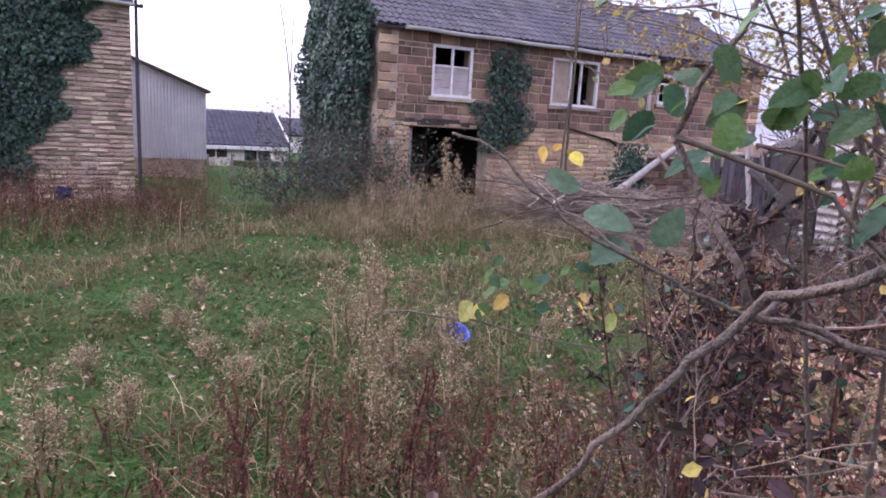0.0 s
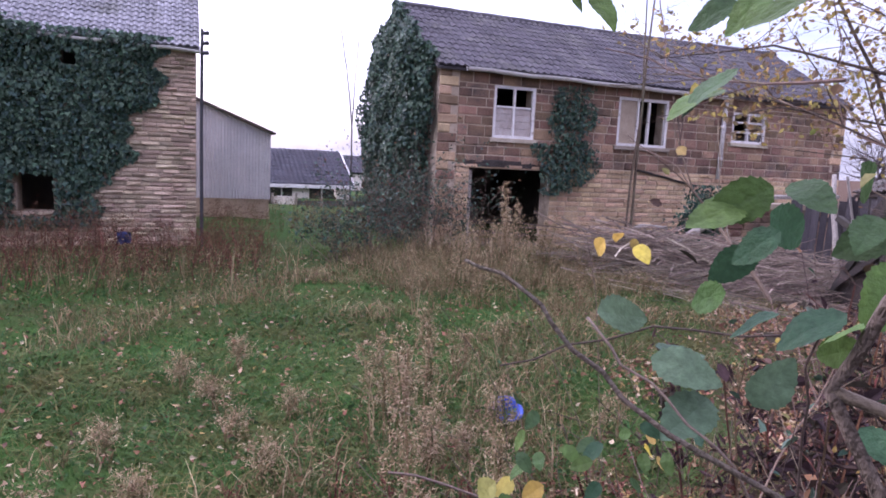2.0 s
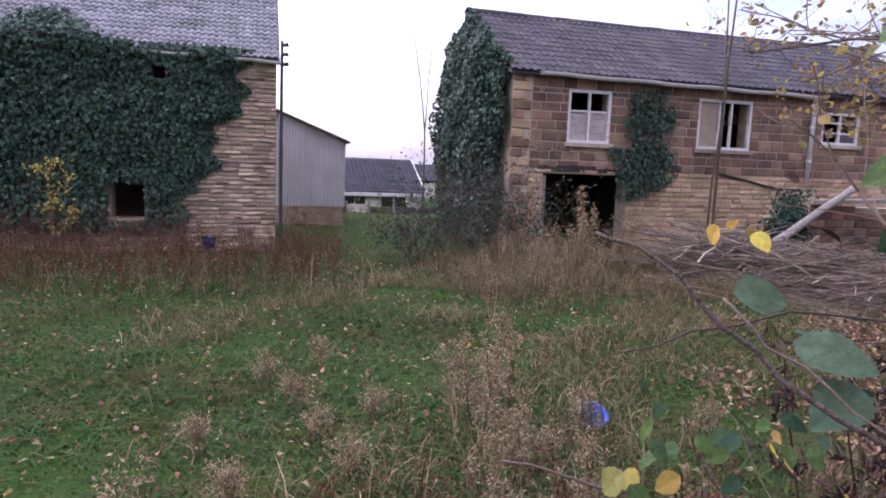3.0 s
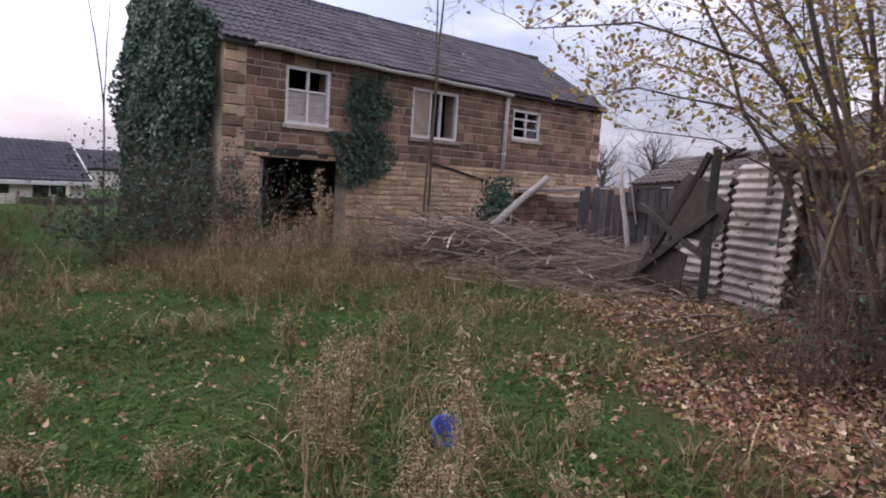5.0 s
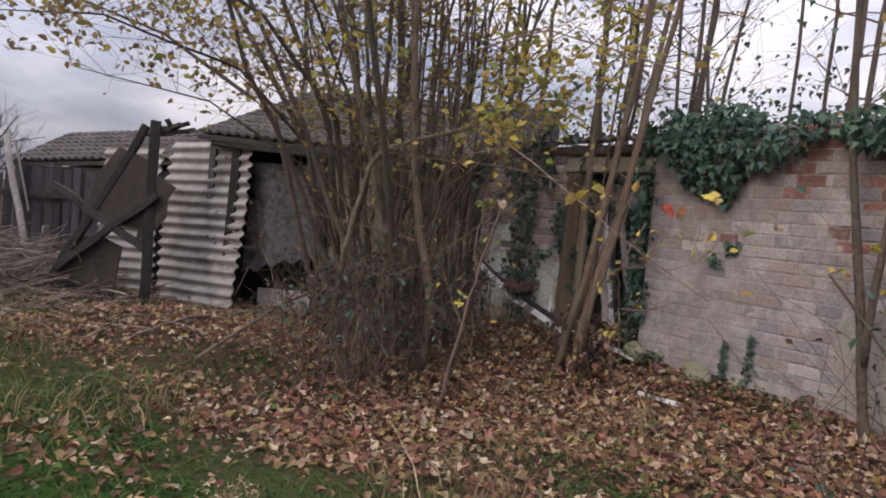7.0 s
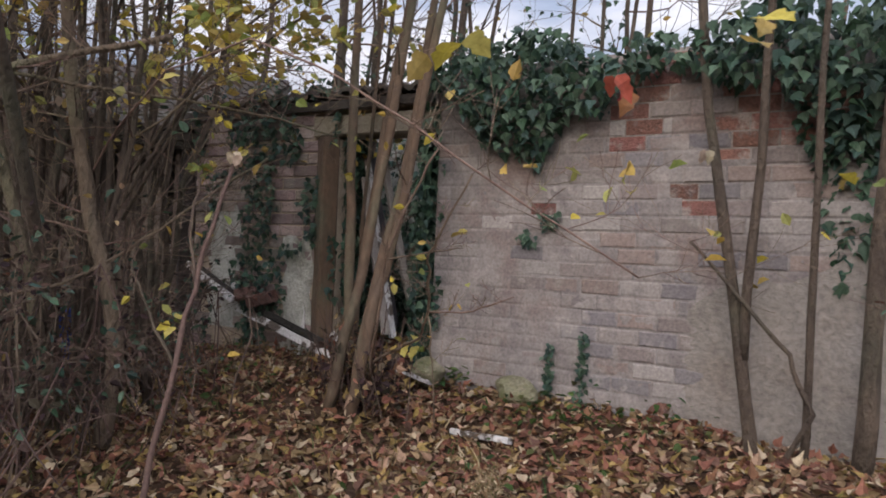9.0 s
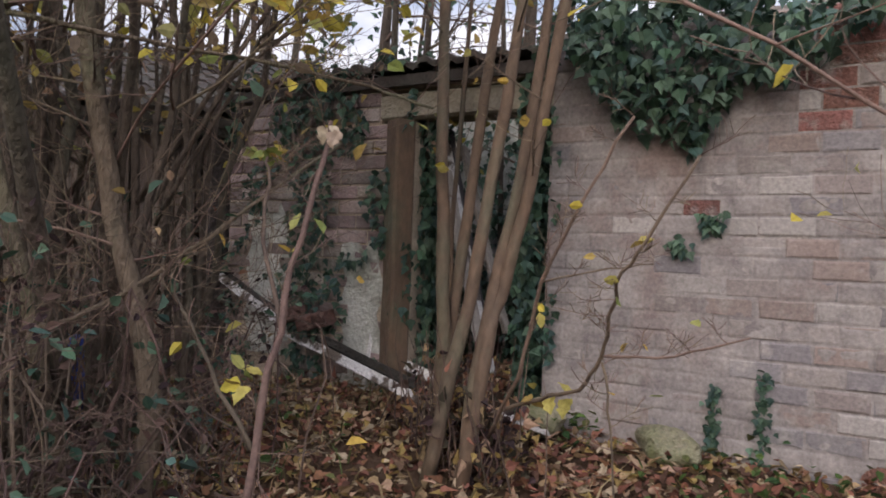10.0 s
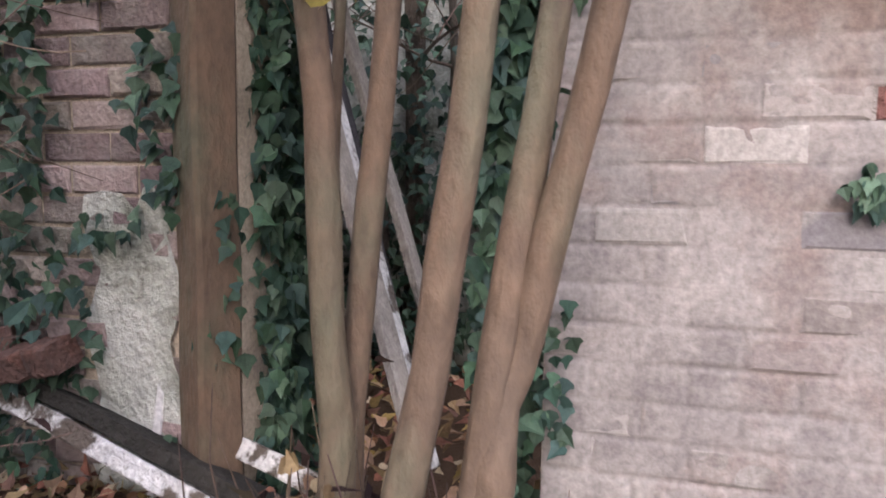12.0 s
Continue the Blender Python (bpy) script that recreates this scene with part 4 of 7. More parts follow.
tin = sheet((10.05, 7.36), (9.25, 6.1), -0.34, 1.95, 0.14)
tagged(put("corrugated_sheet", tin, TIN, smooth=True), "pale weathered corrugated sheet standing on end", "sheet", "corrugated sheets")
tin = sheet((10.75, 8.5), (10.12, 7.46), -0.34, 1.85, 0.1, seed=4)
tagged(put("corrugated_sheet", tin, TIN, smooth=True), "corrugated sheet half hidden behind dark frame", "sheet", "corrugated sheets")

# ---- low outhouse behind the fence ----
outhouse = thing("outhouse", (12.0, 8.8, -0.3), "low dark outhouse with sagging tiled roof behind the fence", "shed")
o_a, o_b, o_run = Vector((12.1, 10.5, 1.5)), Vector((10.9, 7.4, 1.74)), Vector((1.1, -0.46, 0))
roof_plane(outhouse, o_a, o_b, 0.62, (o_run.x, o_run.y), BROWNROOF, 0.3, 0.2, parts=40, near=lambda p: p.z < 1.95, label="sagging grey-brown tiled roof")
d = (o_b - o_a).normalized()
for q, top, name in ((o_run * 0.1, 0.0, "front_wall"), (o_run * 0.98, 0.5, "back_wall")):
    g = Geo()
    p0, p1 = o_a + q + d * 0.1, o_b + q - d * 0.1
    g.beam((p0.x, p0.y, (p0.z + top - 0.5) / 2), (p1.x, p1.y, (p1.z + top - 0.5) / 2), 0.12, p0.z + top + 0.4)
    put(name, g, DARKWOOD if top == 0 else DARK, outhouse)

# ---- open timber shed behind the thicket ----
S_A, S_B = Vector((9.5, 6.3, 0)), Vector((7.93, 3.2, 0))
open_shed = thing("open_shed", (8.6, 4.5, -0.2), "tumbledown open-fronted timber shed with tiled roof", "shed")
su = (S_B - S_A).normalized()
sback = Vector((-su.y, su.x, 0))


def sp(u, d, z):
    p = S_A + su * u + sback * d
    return Vector((p.x, p.y, z))


SLEN = (S_B - S_A).length
if sback.x < 0:
    sback = -sback
eave_l, eave_r = sp(-0.5, -0.12, 2.06), sp(SLEN + 0.3, -0.12, 1.86)
roof_plane(open_shed, eave_l, eave_r, 1.05, (sback.x * 2.6, sback.y * 2.6), BROWNROOF, 0.3, 0.2, parts=200, near=lambda p: p.z < 2.6, label="sagging brown tiled roof")
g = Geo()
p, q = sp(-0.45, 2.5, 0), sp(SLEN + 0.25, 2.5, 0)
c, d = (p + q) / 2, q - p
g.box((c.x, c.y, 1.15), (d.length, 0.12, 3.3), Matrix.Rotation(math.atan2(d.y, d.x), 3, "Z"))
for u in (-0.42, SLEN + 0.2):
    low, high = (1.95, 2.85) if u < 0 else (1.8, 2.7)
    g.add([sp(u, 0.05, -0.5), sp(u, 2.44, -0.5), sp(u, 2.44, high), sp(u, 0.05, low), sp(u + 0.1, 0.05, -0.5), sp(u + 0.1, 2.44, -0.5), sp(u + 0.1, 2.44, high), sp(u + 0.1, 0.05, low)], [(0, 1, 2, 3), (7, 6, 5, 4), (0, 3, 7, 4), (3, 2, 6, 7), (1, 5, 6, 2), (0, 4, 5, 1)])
# dark colour stands in for the shade inside the shed
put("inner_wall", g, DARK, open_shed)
for u in (0.05, 1.45, 2.7, SLEN):
    g = Geo()
    g.beam(sp(u, 0, -0.4), sp(u, 0.03, 1.95), 0.12, 0.12, steps=5, wobble=0.012)
    put("post", g, DARKWOOD, open_shed)
g = Geo()
g.beam(sp(-0.3, -0.02, 1.98), sp(SLEN + 0.2, -0.02, 1.80), 0.12, 0.14, steps=8, wobble=0.012)
put("eaves_beam", g, DARKWOOD, open_shed)
a, b = sp(1.35, 0.06, 0), sp(SLEN, 0.06, 0)
board_run(open_shed, (a.x, a.y), (b.x, b.y), -0.2, 1.9, 14, SHEDBOARD, 0.03, 0.02)
g = Geo()
n, k = 14, 12
verts, faces = [], []
for i in range(n + 1):
    for j in range(k + 1):
        f, h = j / k, i / n
        low = 0.25 + 0.35 * f + 0.05 * math.sin(j * 2.1)
        p = sp(0.1 + 1.2 * f, 0.25 + 0.05 * math.sin(f * 9 + h * 3), low + (1.75 - low) * h)
        verts.append(p)
for i in range(n):
    for j in range(k):
        q = i * (k + 1) + j
        faces.append((q, q + 1, q + k + 2, q + k + 1))
g.add(verts, faces)
put("hanging_sheet", g, MOTTLED, open_shed, "torn mottled sheet hanging in the opening", True)
g = Geo()
g.beam(sp(0.3, 0.4, -0.12), sp(1.9, 0.5, -0.05), 0.05, 0.34)
put("base_board", g, PALEWOOD, open_shed, "pale board along the shed base")

# ---- whitewashed brick wall with a doorway ----
WANG = 212.2
WP = (5.97, 1.937)
yard_wall = thing("yard_wall", (4.6, 1.1, 0.1), "whitewashed brick yard wall, flaking to red brick", "wall", kind="structure")
g = Geo()
wall_holes(g, WP, WANG, 4.6, -0.2, 2.15, 0.24, [])
wash_core = put("mortar_core", g, WASH_JOINT, yard_wall)
white_meshes = stone_meshes("brick", WASHED_FACE, 12, 0.10, 0.06)
red_meshes = stone_meshes("brick", REDBRICK, 5, 0.10, 0.05)


BARE_PATCHES = ((-0.76, -0.54, 1.34, 1.42), (-0.82, -0.6, 1.25, 1.345), (0.1, 0.28, 1.24, 1.31), (-0.25, 0.0, 1.11, 1.19), (-0.97, -0.74, 1.54, 1.64), (-0.53, -0.27, 1.67, 1.81))


def red_here(u, z):
    """Where the limewash has fallen off down to red brick."""
    s, z = 0.91 - u - 0.115, z + 0.04
    if any(a < s < b and lo < z < hi for a, b, lo, hi in BARE_PATCHES):
        return True
    k = noise.noise(Vector((u * 2.2, z * 3.1, 4.7)))
    return k > 0.12 and s < -0.2 and z > 1.6 or k > 0.5 and s < -0.3


WALL_RECTS = list(courses(0.0, 4.6, 0.08, 2.13, [], 0.089, (0.205, 0.225), 0.010))


def limewash_coat():
    """Thick uneven limewash that follows the bricks, soft at the joints."""
    rows = {}
    for u, z, w, h in WALL_RECTS:
        rows.setdefault(round(z, 4), []).append((u, u + w, h, random.uniform(0.5, 1.25)))
    levels = sorted(rows)
    us = [0.004 + 2.796 * j / 520 for j in range(520)] + [2.8 + 1.784 * j / 90 for j in range(91)]
    n, k = len(us), 320
    c, s = math.cos(radians(WANG)), math.sin(radians(WANG))
    verts, faces = [], []
    for i in range(k + 1):
        z = 2.13 * i / k
        low = max((q for q in levels if q <= z + 0.005), default=None)
        for u in us:
            p = Vector((u, z, 0.3))
            rough = noise.noise(p * 6.3)
            d = 0.002 + 0.0022 * noise.noise(p * 2.1) + 0.002 * rough + 0.0014 * noise.noise(p * 23)
            fill = min(1.0, max(0.0, 0.14 + 1.3 * noise.noise(p * 2.7 + Vector((9, 0, 0))) + 0.9 * rough + 0.3 * max(0.0, 1 - u / 0.8)))
            if low is not None:
                uu = u + 0.009 * noise.noise(p * 9 + Vector((5, 0, 0)))
                for a, b, h, proud in rows[low]:
                    if a - 0.006 < uu < b + 0.006:
                        zz = z + 0.006 * rough
                        edge = min(uu - a, b - uu, zz - low, low + h - zz) + 0.004
                        d += 0.0062 * proud * (fill + (1 - fill) * min(1.0, max(0.0, edge / 0.012)) ** 0.7)
                        break
            if red_here(u - 0.115, z - 0.04):
                d = -0.002
            verts.append((WP[0] + c * u + s * d, WP[1] + s * u - c * d, z))
    for i in range(k):
        for j in range(n - 1):
            q = i * n + j
            faces.append((q, q + 1, q + n + 1, q + n))
    g = Geo()
    g.add(verts, faces)
    put("limewash", g, WHITEWASH, wash_core, "thick blotchy limewash", True)


limewash_coat()

# ---- ruined doorway left of the wall ----
P2 = (7.865, 3.131)
doorway = thing("ruined_doorway", (7.0, 2.6, 0.2), "ruined brick door jamb with pale render and lintel", "wall", kind="structure")
g = Geo()
wall_holes(g, P2, WANG, 1.44, -0.2, 1.76, 0.26, [])
wall_holes(g, P2, WANG, 2.23, 1.95, 2.02, 0.26, [])
wall_holes(g, P2, WANG, 1.2, 1.76, 1.95, 0.26, [])
jamb_core = put("jamb_core", g, MORTAR, doorway)
sooty = stone_meshes("brick", OLD_BRICK, 6, 0.1, 0.06)
for u, z, w, h in [*courses(0, 1.44, 0.1, 1.76, [], 0.089, (0.222, 0.24), 0.011), *courses(0, 1.2, 1.77, 1.95, [], 0.089, (0.222, 0.24), 0.011), *courses(0, 2.23, 1.945, 2.02, [], 0.082, (0.222, 0.24), 0.011)]:
    if z < 1.02 + 0.12 * math.sin(u * 11) and (0.96 < u + w / 2 < 1.26 or 0.2 < u + w / 2 < 0.56):
        continue
    place(random.choice(sooty), "brick", wall_matrix(P2, WANG, u, z, w, random.uniform(0.006, 0.02), h), jamb_core)
c, s = math.cos(radians(WANG)), math.sin(radians(WANG))
for u0, width, z0, tall in ((0.97, 0.28, 0.08, 0.98), (0.2, 0.34, 0.35, 0.92)):
    g = Geo()
    n = 14
    verts, faces = [], []
    for i in range(n + 1):
        for j in range(7):
            u = u0 + width * j / 6 + 0.025 * math.sin(i * 1.3 + j)
            z = z0 + (tall + 0.05 * math.sin(j * 1.9) + 0.04 * math.sin(j * 4.1)) * i / n
            d = 0.014 + 0.004 * math.sin(i * 2.2 + j * 1.1)
            verts.append((P2[0] + c * u + s * d, P2[1] + s * u - c * d, z))
    for i in range(n):
        for j in range(6):
            q = i * 7 + j
            faces.append((q, q + 1, q + 8, q + 7))
    g.add(verts, faces)
    put("render_patch", g, RENDER_PALE, jamb_core, "pale flaking render", True)
WU = Vector((-c, -s, 0))
WN = Vector((s, -c, 0))
W0 = Vector((5.2, 1.452, 0))


def wp(s_along, out, z):
    """A point by the yard wall: metres along it, out from its face, and height."""
    p = W0 + WU * s_along + WN * out
    return Vector((p.x, p.y, z))


g = Geo()
g.beam(wp(0.9, -0.1, 1.85), wp(2.05, -0.1, 1.86), 0.22, 0.15, steps=4, wobble=0.006)
put("lintel", g, PALE_STONE, doorway, "grey stone lintel")
g = Geo()
g.beam(wp(1.79, 0.02, -0.05), wp(1.80, 0.02, 1.77), 0.15, 0.12, 0.0, 0.004, 6)
put("door_post", g, SMOOTHBARK, doorway, "thick brown timber door post")


a, b = wp(3.35, 0.06, 2.04), wp(0.95, 0.06, 2.04)
roof_plane(doorway, a, b, 0.2, (-WN.x * 1.15, -WN.y * 1.15), BROWNROOF, 0.3, 0.2, parts=60, near=lambda p: True, label="old brown tiles above the doorway")


# ---- lawn, litter and weeds ----
def litter_share(x, y):
    """How much of the ground is leaf litter rather than grass."""
    k = (x * 0.95 + 2.0 - y) / 2.3 + 0.4 * np.sin(x * 1.9 + y * 1.3) + 0.35 * np.sin(x * 4.1 - y * 3.3)
    return np.clip(k, 0, 1)


def clear_of(x, y):
    """Ground not covered by buildings."""
    barn_in = (x > BX0) & (x < BX1) & (y > BY - 0.02)
    house_in = (x < LX1 + 0.1) & (y > LY - 0.02)
    side = (y - (0.631 * x - 1.829)) > -0.02
    return ~barn_in & ~house_in & side


def spots(n, x0, x1, y0, y1, seed):
    r = np.random.default_rng(seed)
    x, y = r.uniform(x0, x1, n), r.uniform(y0, y1, n)
    return x, y, r


x, y, r = spots(385000, -8.5, 8.5, -1.5, 14.8, 11)
keep = clear_of(x, y) & (r.random(len(x)) > litter_share(x, y) ** 0.7 * 0.95)
near = np.exp(-((x - 0.8) ** 2 + (y - 4.5) ** 2) / 18)
keep &= r.random(len(x)) < 0.35 + 0.65 * near
x, y = x[keep], y[keep]
h = r.uniform(0.035, 0.095, len(x)) * (1 + 0.5 * np.sin(x * 1.3) * np.sin(y * 1.7))
tagged(blades("lawn_grass", x, y, ground_z(x, y) - 0.01, h, GRASS, 0.8, 0.0062), "rough green lawn grass", "grass", kind="stuff")

x, y, r = spots(52000, -1.5, 9.5, 2.2, 13.8, 12)
patch = np.sin(x * 2.3 + 0.7) * np.sin(y * 2.1) + 0.6 * np.sin(x * 0.9 - y * 1.2)
keep = clear_of(x, y) & ((patch > 0.55 - 0.5 * np.clip((x - 0.5) / 1.5, 0, 1)) | ((y > 9.5) & (x > 2.6))) & (r.random(len(x)) > litter_share(x, y) * 0.75)
x, y = x[keep], y[keep]
h = r.uniform(0.08, 0.24, len(x)) * np.where((y > 9.0) & (x > 2.6), 1.9, 1.0)
tagged(blades("dry_grass", x, y, ground_z(x, y) - 0.01, h, STRAW, 0.42, 0.0045, 5), "tufts of dry straw-coloured grass", "grass", kind="stuff")

x, y, r = spots(165000, -1.6, 10.0, -2.6, 8.0, 13)
near = np.exp(-((x - 4.6) ** 2 + (y - 2.8) ** 2) / 6)
keep = clear_of(x, y) & (r.random(len(x)) < litter_share(x, y)) & (r.random(len(x)) < 0.42 + 0.58 * near)
x, y = x[keep], y[keep]
pts = np.stack([x, y, ground_z(x, y) + r.uniform(0.0, 0.05, len(x))], 1)
tagged(scatter("leaf_litter", pts, np.tile([0, 0, 1.0], (len(x), 1)), r.uniform(0.034, 0.084, len(x)), LITTER, 0.62, 0.55, seed=14, lobed=True), "brown and orange fallen leaves", "leaf litter", kind="stuff")
x, y, r = spots(9000, -7, 8, 2, 13.5, 15)
keep = clear_of(x, y)
x, y = x[keep], y[keep]
pts = np.stack([x, y, ground_z(x, y) + r.uniform(0.02, 0.06, len(x))], 1)
tagged(scatter("scattered_leaves", pts, np.tile([0, 0, 1.0], (len(x), 1)), r.uniform(0.03, 0.07, len(x)), LITTER, 0.6, 0.5, seed=16, lobed=True), "pale fallen leaves scattered on the lawn", "leaf litter", kind="stuff")

# broad low herbs in the grass and along the wall foot
hp, hn, hs = [], [], []
r = np.random.default_rng(17)
for cx, cy, n, rad in ((1.5, 4.9, 60, 0.6), (2.6, 5.4, 70, 0.7), (3.2, 6.3, 60, 0.7), (4.4, 2.4, 40, 0.4), (5.0, 1.7, 70, 0.25), (4.6, 1.45, 50, 0.3), (5.75, 1.9, 40, 0.14), (3.6, 3.2, 50, 0.6), (6.3, 3.4, 60, 0.5), (7.0, 3.6, 60, 0.5), (1.9, 4.3, 50, 0.5), (4.9, 5.2, 60, 0.7), (1.2, 2.9, 60, 0.6), (6.0, 8.4, 110, 1.2), (4.6, 9.4, 110, 1.1), (8.2, 7.2, 90, 1.0)):
    for _ in range(n):
        px, py = cx + r.normal(0, rad * 0.6), cy + r.normal(0, rad * 0.6)
        if not bool(clear_of(np.float64(px), np.float64(py))):
            continue
        hp.append((px, py, gz(px, py) + r.uniform(0.02, 0.16)))
        hn.append((r.normal(0, 0.3), r.normal(0, 0.3), 1))
        hs.append(r.uniform(0.028, 0.06))
for _ in range(9000):
    px, py = r.uniform(-6.5, 3.2), r.uniform(2.2, 11.5)
    if math.sin(px * 2.1 + 1.3 * math.sin(py * 1.4)) + math.sin(py * 2.6 - px) > 0.2 * r.normal() + 0.3 and bool(clear_of(np.float64(px), np.float64(py))):
        hp.append((px, py, gz(px, py) + r.uniform(0.02, 0.09)))
        hn.append((r.normal(0, 0.35), r.normal(0, 0.35), 1))
        hs.append(r.uniform(0.03, 0.06))
tagged(scatter("ground_herbs", hp, hn, hs, HERB, 0.75, 0.4, seed=18), "low dark green herbs and ground ivy", "herbs", kind="stuff")


def seed_weed(at, height, seed, head=FLUFF, spread=0.16, bent=0.12, amount=260, stalks=4, seed_len=0.027, name="dead_weed", label="pale dead weed with fluffy seed heads", group="dead weeds"):
    """A dead weed: dry stalks with side sprays and a mass of small seed tufts over the upper part."""
    r = random.Random(seed)
    base = Vector((at[0], at[1], gz(at[0], at[1]) - 0.02))
    t = thing(name, base, label, "weed", group)
    g = Geo()
    tufts, ups, sz = [], [], []
    for _ in range(stalks):
        top = base + Vector((r.gauss(0, bent), r.gauss(0, bent), 1)) * height * r.uniform(0.75, 1.0)
        foot = base + Vector((r.gauss(0, 0.04), r.gauss(0, 0.04), 0))
        line = wander(foot, top, 7, 0.012)
        g.tube(line, [0.006 * (1 - 0.75 * i / 7) + 0.001 for i in range(8)], 4)
        for _ in range(int(amount / stalks / 3.2)):
            f = r.uniform(0.38, 1.0)
            k = min(6, int(f * 7))
            p = line[k].lerp(line[k + 1], f * 7 - k)
            reach = spread * (1.15 - f * 0.6) * r.uniform(0.3, 1)
            a = r.uniform(0, 6.283)
            q = p + Vector((math.cos(a) * reach, math.sin(a) * reach, reach * r.uniform(0.2, 0.9)))
            g.tube([p, p.lerp(q, 0.5) + Vector((0, 0, 0.01)), q], [0.002, 0.0015, 0.001], 3)
            for _ in range(9):
                w = p.lerp(q, r.uniform(0.35, 1.05)) + Vector((r.gauss(0, 0.012), r.gauss(0, 0.012), r.gauss(0, 0.012)))
                tufts.append(w)
                ups.append((r.gauss(0, 1), r.gauss(0, 1), r.gauss(0, 1) + 0.4))
                sz.append(r.uniform(0.5, 1.3) * seed_len)
    put("stalk", g, STRAW if head is FLUFF else DOCK, t)
    ob = scatter("seed_head", tufts, ups, sz, head, 0.30, 0.9, seed=seed)
    tagged(ob, kind="stuff")
    ob.parent = t
    ob.matrix_parent_inverse = t.matrix_basis.inverted()
    return t


for i, (px, py, hh, am, sp_) in enumerate(((0.69, 3.76, 1.12, 420, 0.07), (0.95, 4.85, 0.8, 420, 0.12), (1.45, 5.35, 0.7, 420, 0.13), (0.2, 4.5, 0.24, 200, 0.18), (0.1, 5.1, 0.24, 200, 0.18), (0.5, 5.4, 0.26, 200, 0.18), (1.15, 4.45, 0.5, 300, 0.12), (1.2, 5.1, 0.62, 360, 0.12), (-0.72, 3.6, 0.66, 480, 0.16), (-0.98, 3.4, 0.5, 380, 0.16), (-0.2, 6.3, 0.3, 260, 0.2), (0.25, 6.7, 0.28, 260, 0.2), (-0.6, 5.0, 0.26, 240, 0.2), (2.0, 7.0, 0.45, 300, 0.16), (2.6, 6.5, 0.45, 300, 0.16), (1.35, 4.45, 0.3, 240, 0.14), (2.3, 8.2, 0.55, 300, 0.16), (3.3, 9.4, 0.85, 360, 0.14), (3.9, 10.2, 1.0, 400, 0.14), (4.5, 10.8, 0.95, 400, 0.14), (3.0, 10.6, 0.6, 300, 0.16), (2.5, 4.6, 0.35, 260, 0.14), (4.35, 2.5, 0.22, 160, 0.14), (1.2, 3.7, 0.6, 420, 0.12), (1.0, 4.2, 0.5, 340, 0.12), (0.75, 3.55, 0.45, 320, 0.12), (1.7, 4.7, 0.5, 340, 0.13), (1.9, 5.9, 0.5, 320, 0.14), (-0.4, 4.2, 0.35, 300, 0.18), (0.0, 5.7, 0.3, 280, 0.2), (3.2, 8.4, 0.6, 320, 0.15), (4.2, 9.4, 0.75, 360, 0.15))):
    seed_weed((px, py), hh, 100 + i, amount=int(am * 0.85), seed_len=0.021, spread=sp_, bent=0.10 if sp_ > 0.08 else 0.05, stalks=4 if sp_ > 0.08 else 2)
for i, (px, py, hh) in enumerate(((0.1, 2.75, 0.62), (0.35, 2.95, 0.7), (0.62, 2.8, 0.66), (0.9, 2.95, 0.62), (0.5, 2.45, 0.55), (0.25, 3.25, 0.6), (0.75, 3.15, 0.7), (-0.1, 3.0, 0.5), (1.15, 2.7, 0.5), (-0.35, 2.9, 0.45), (0.05, 3.5, 0.6))):
    seed_weed((px, py), hh, 200 + i, DOCK, 0.07, 0.1, 330, 5, 0.017, "dock_plant", "red-brown dead dock with seed spikes", "dead docks")


def weed_band(name, count, x0, x1, y0, y1, hmin, hmax, material, seed, label, seeds=40, tuft=0.022):
    """A dense band of dead stalks with seed tufts, joined."""
    r = np.random.default_rng(seed)
    x, y = r.uniform(x0, x1, count), r.uniform(y0, y1, count)
    keep = clear_of(x, y)
    x, y = x[keep], y[keep]
    z = ground_z(x, y)
    h = r.uniform(hmin, hmax, len(x))
    lx, ly = r.normal(0, 0.13, len(x)), r.normal(0, 0.13, len(x))
    st = blades(name + "_stalks", np.repeat(x, 2), np.repeat(y, 2), np.repeat(z, 2), np.repeat(h, 2) * r.uniform(0.6, 1.1, 2 * len(x)), material, 0.24, 0.006, seed)
    tagged(st, label, "weeds", kind="stuff")
    f = r.uniform(0.25, 1.02, (len(x), seeds))
    px = x[:, None] + lx[:, None] * f * h[:, None] + r.normal(0, 0.035, f.shape)
    py = y[:, None] + ly[:, None] * f * h[:, None] + r.normal(0, 0.035, f.shape)
    pz = z[:, None] + f * h[:, None]
    pts = np.stack([px.ravel(), py.ravel(), pz.ravel()], 1)
    ob = scatter(name, pts, r.normal(0, 1, pts.shape), r.uniform(0.5, 1.6, len(pts)) * tuft, material, 0.4, 0.8, seed=seed + 1)
    tagged(ob, label, "weeds", kind="stuff")


weed_band("dock_thicket", 620, -7.5, 1.3, 11.6, 14.5, 0.45, 1.05, DOCK, 31, "red-brown dead docks along the house front")
weed_band("dock_thicket_near", 230, -7.5, 0.9, 10.0, 12.4, 0.45, 0.95, DOCK, 49, "tall red-brown dead docks on the lawn edge", 46, 0.026)
weed_band("dock_thicket_front", 330, -7.2, 1.5, 9.8, 12.4, 0.3, 0.75, STRAW, 33, "dry weeds before the docks")
weed_band("straw_weeds", 420, 3.2, 8.6, 10.2, 14.2, 0.35, 0.85, STRAW, 35, "dry weeds before the barn")
weed_band("straw_weeds_low", 200, 2.5, 6.5, 8.2, 10.6, 0.2, 0.45, STRAW, 37, "low dry weeds on the lawn edge")
weed_band("pale_weeds", 60, 4.0, 7.5, 10.6, 13.2, 0.6, 1.15, FLUFF, 39, "pale seeding weeds before the barn", 60, 0.03)
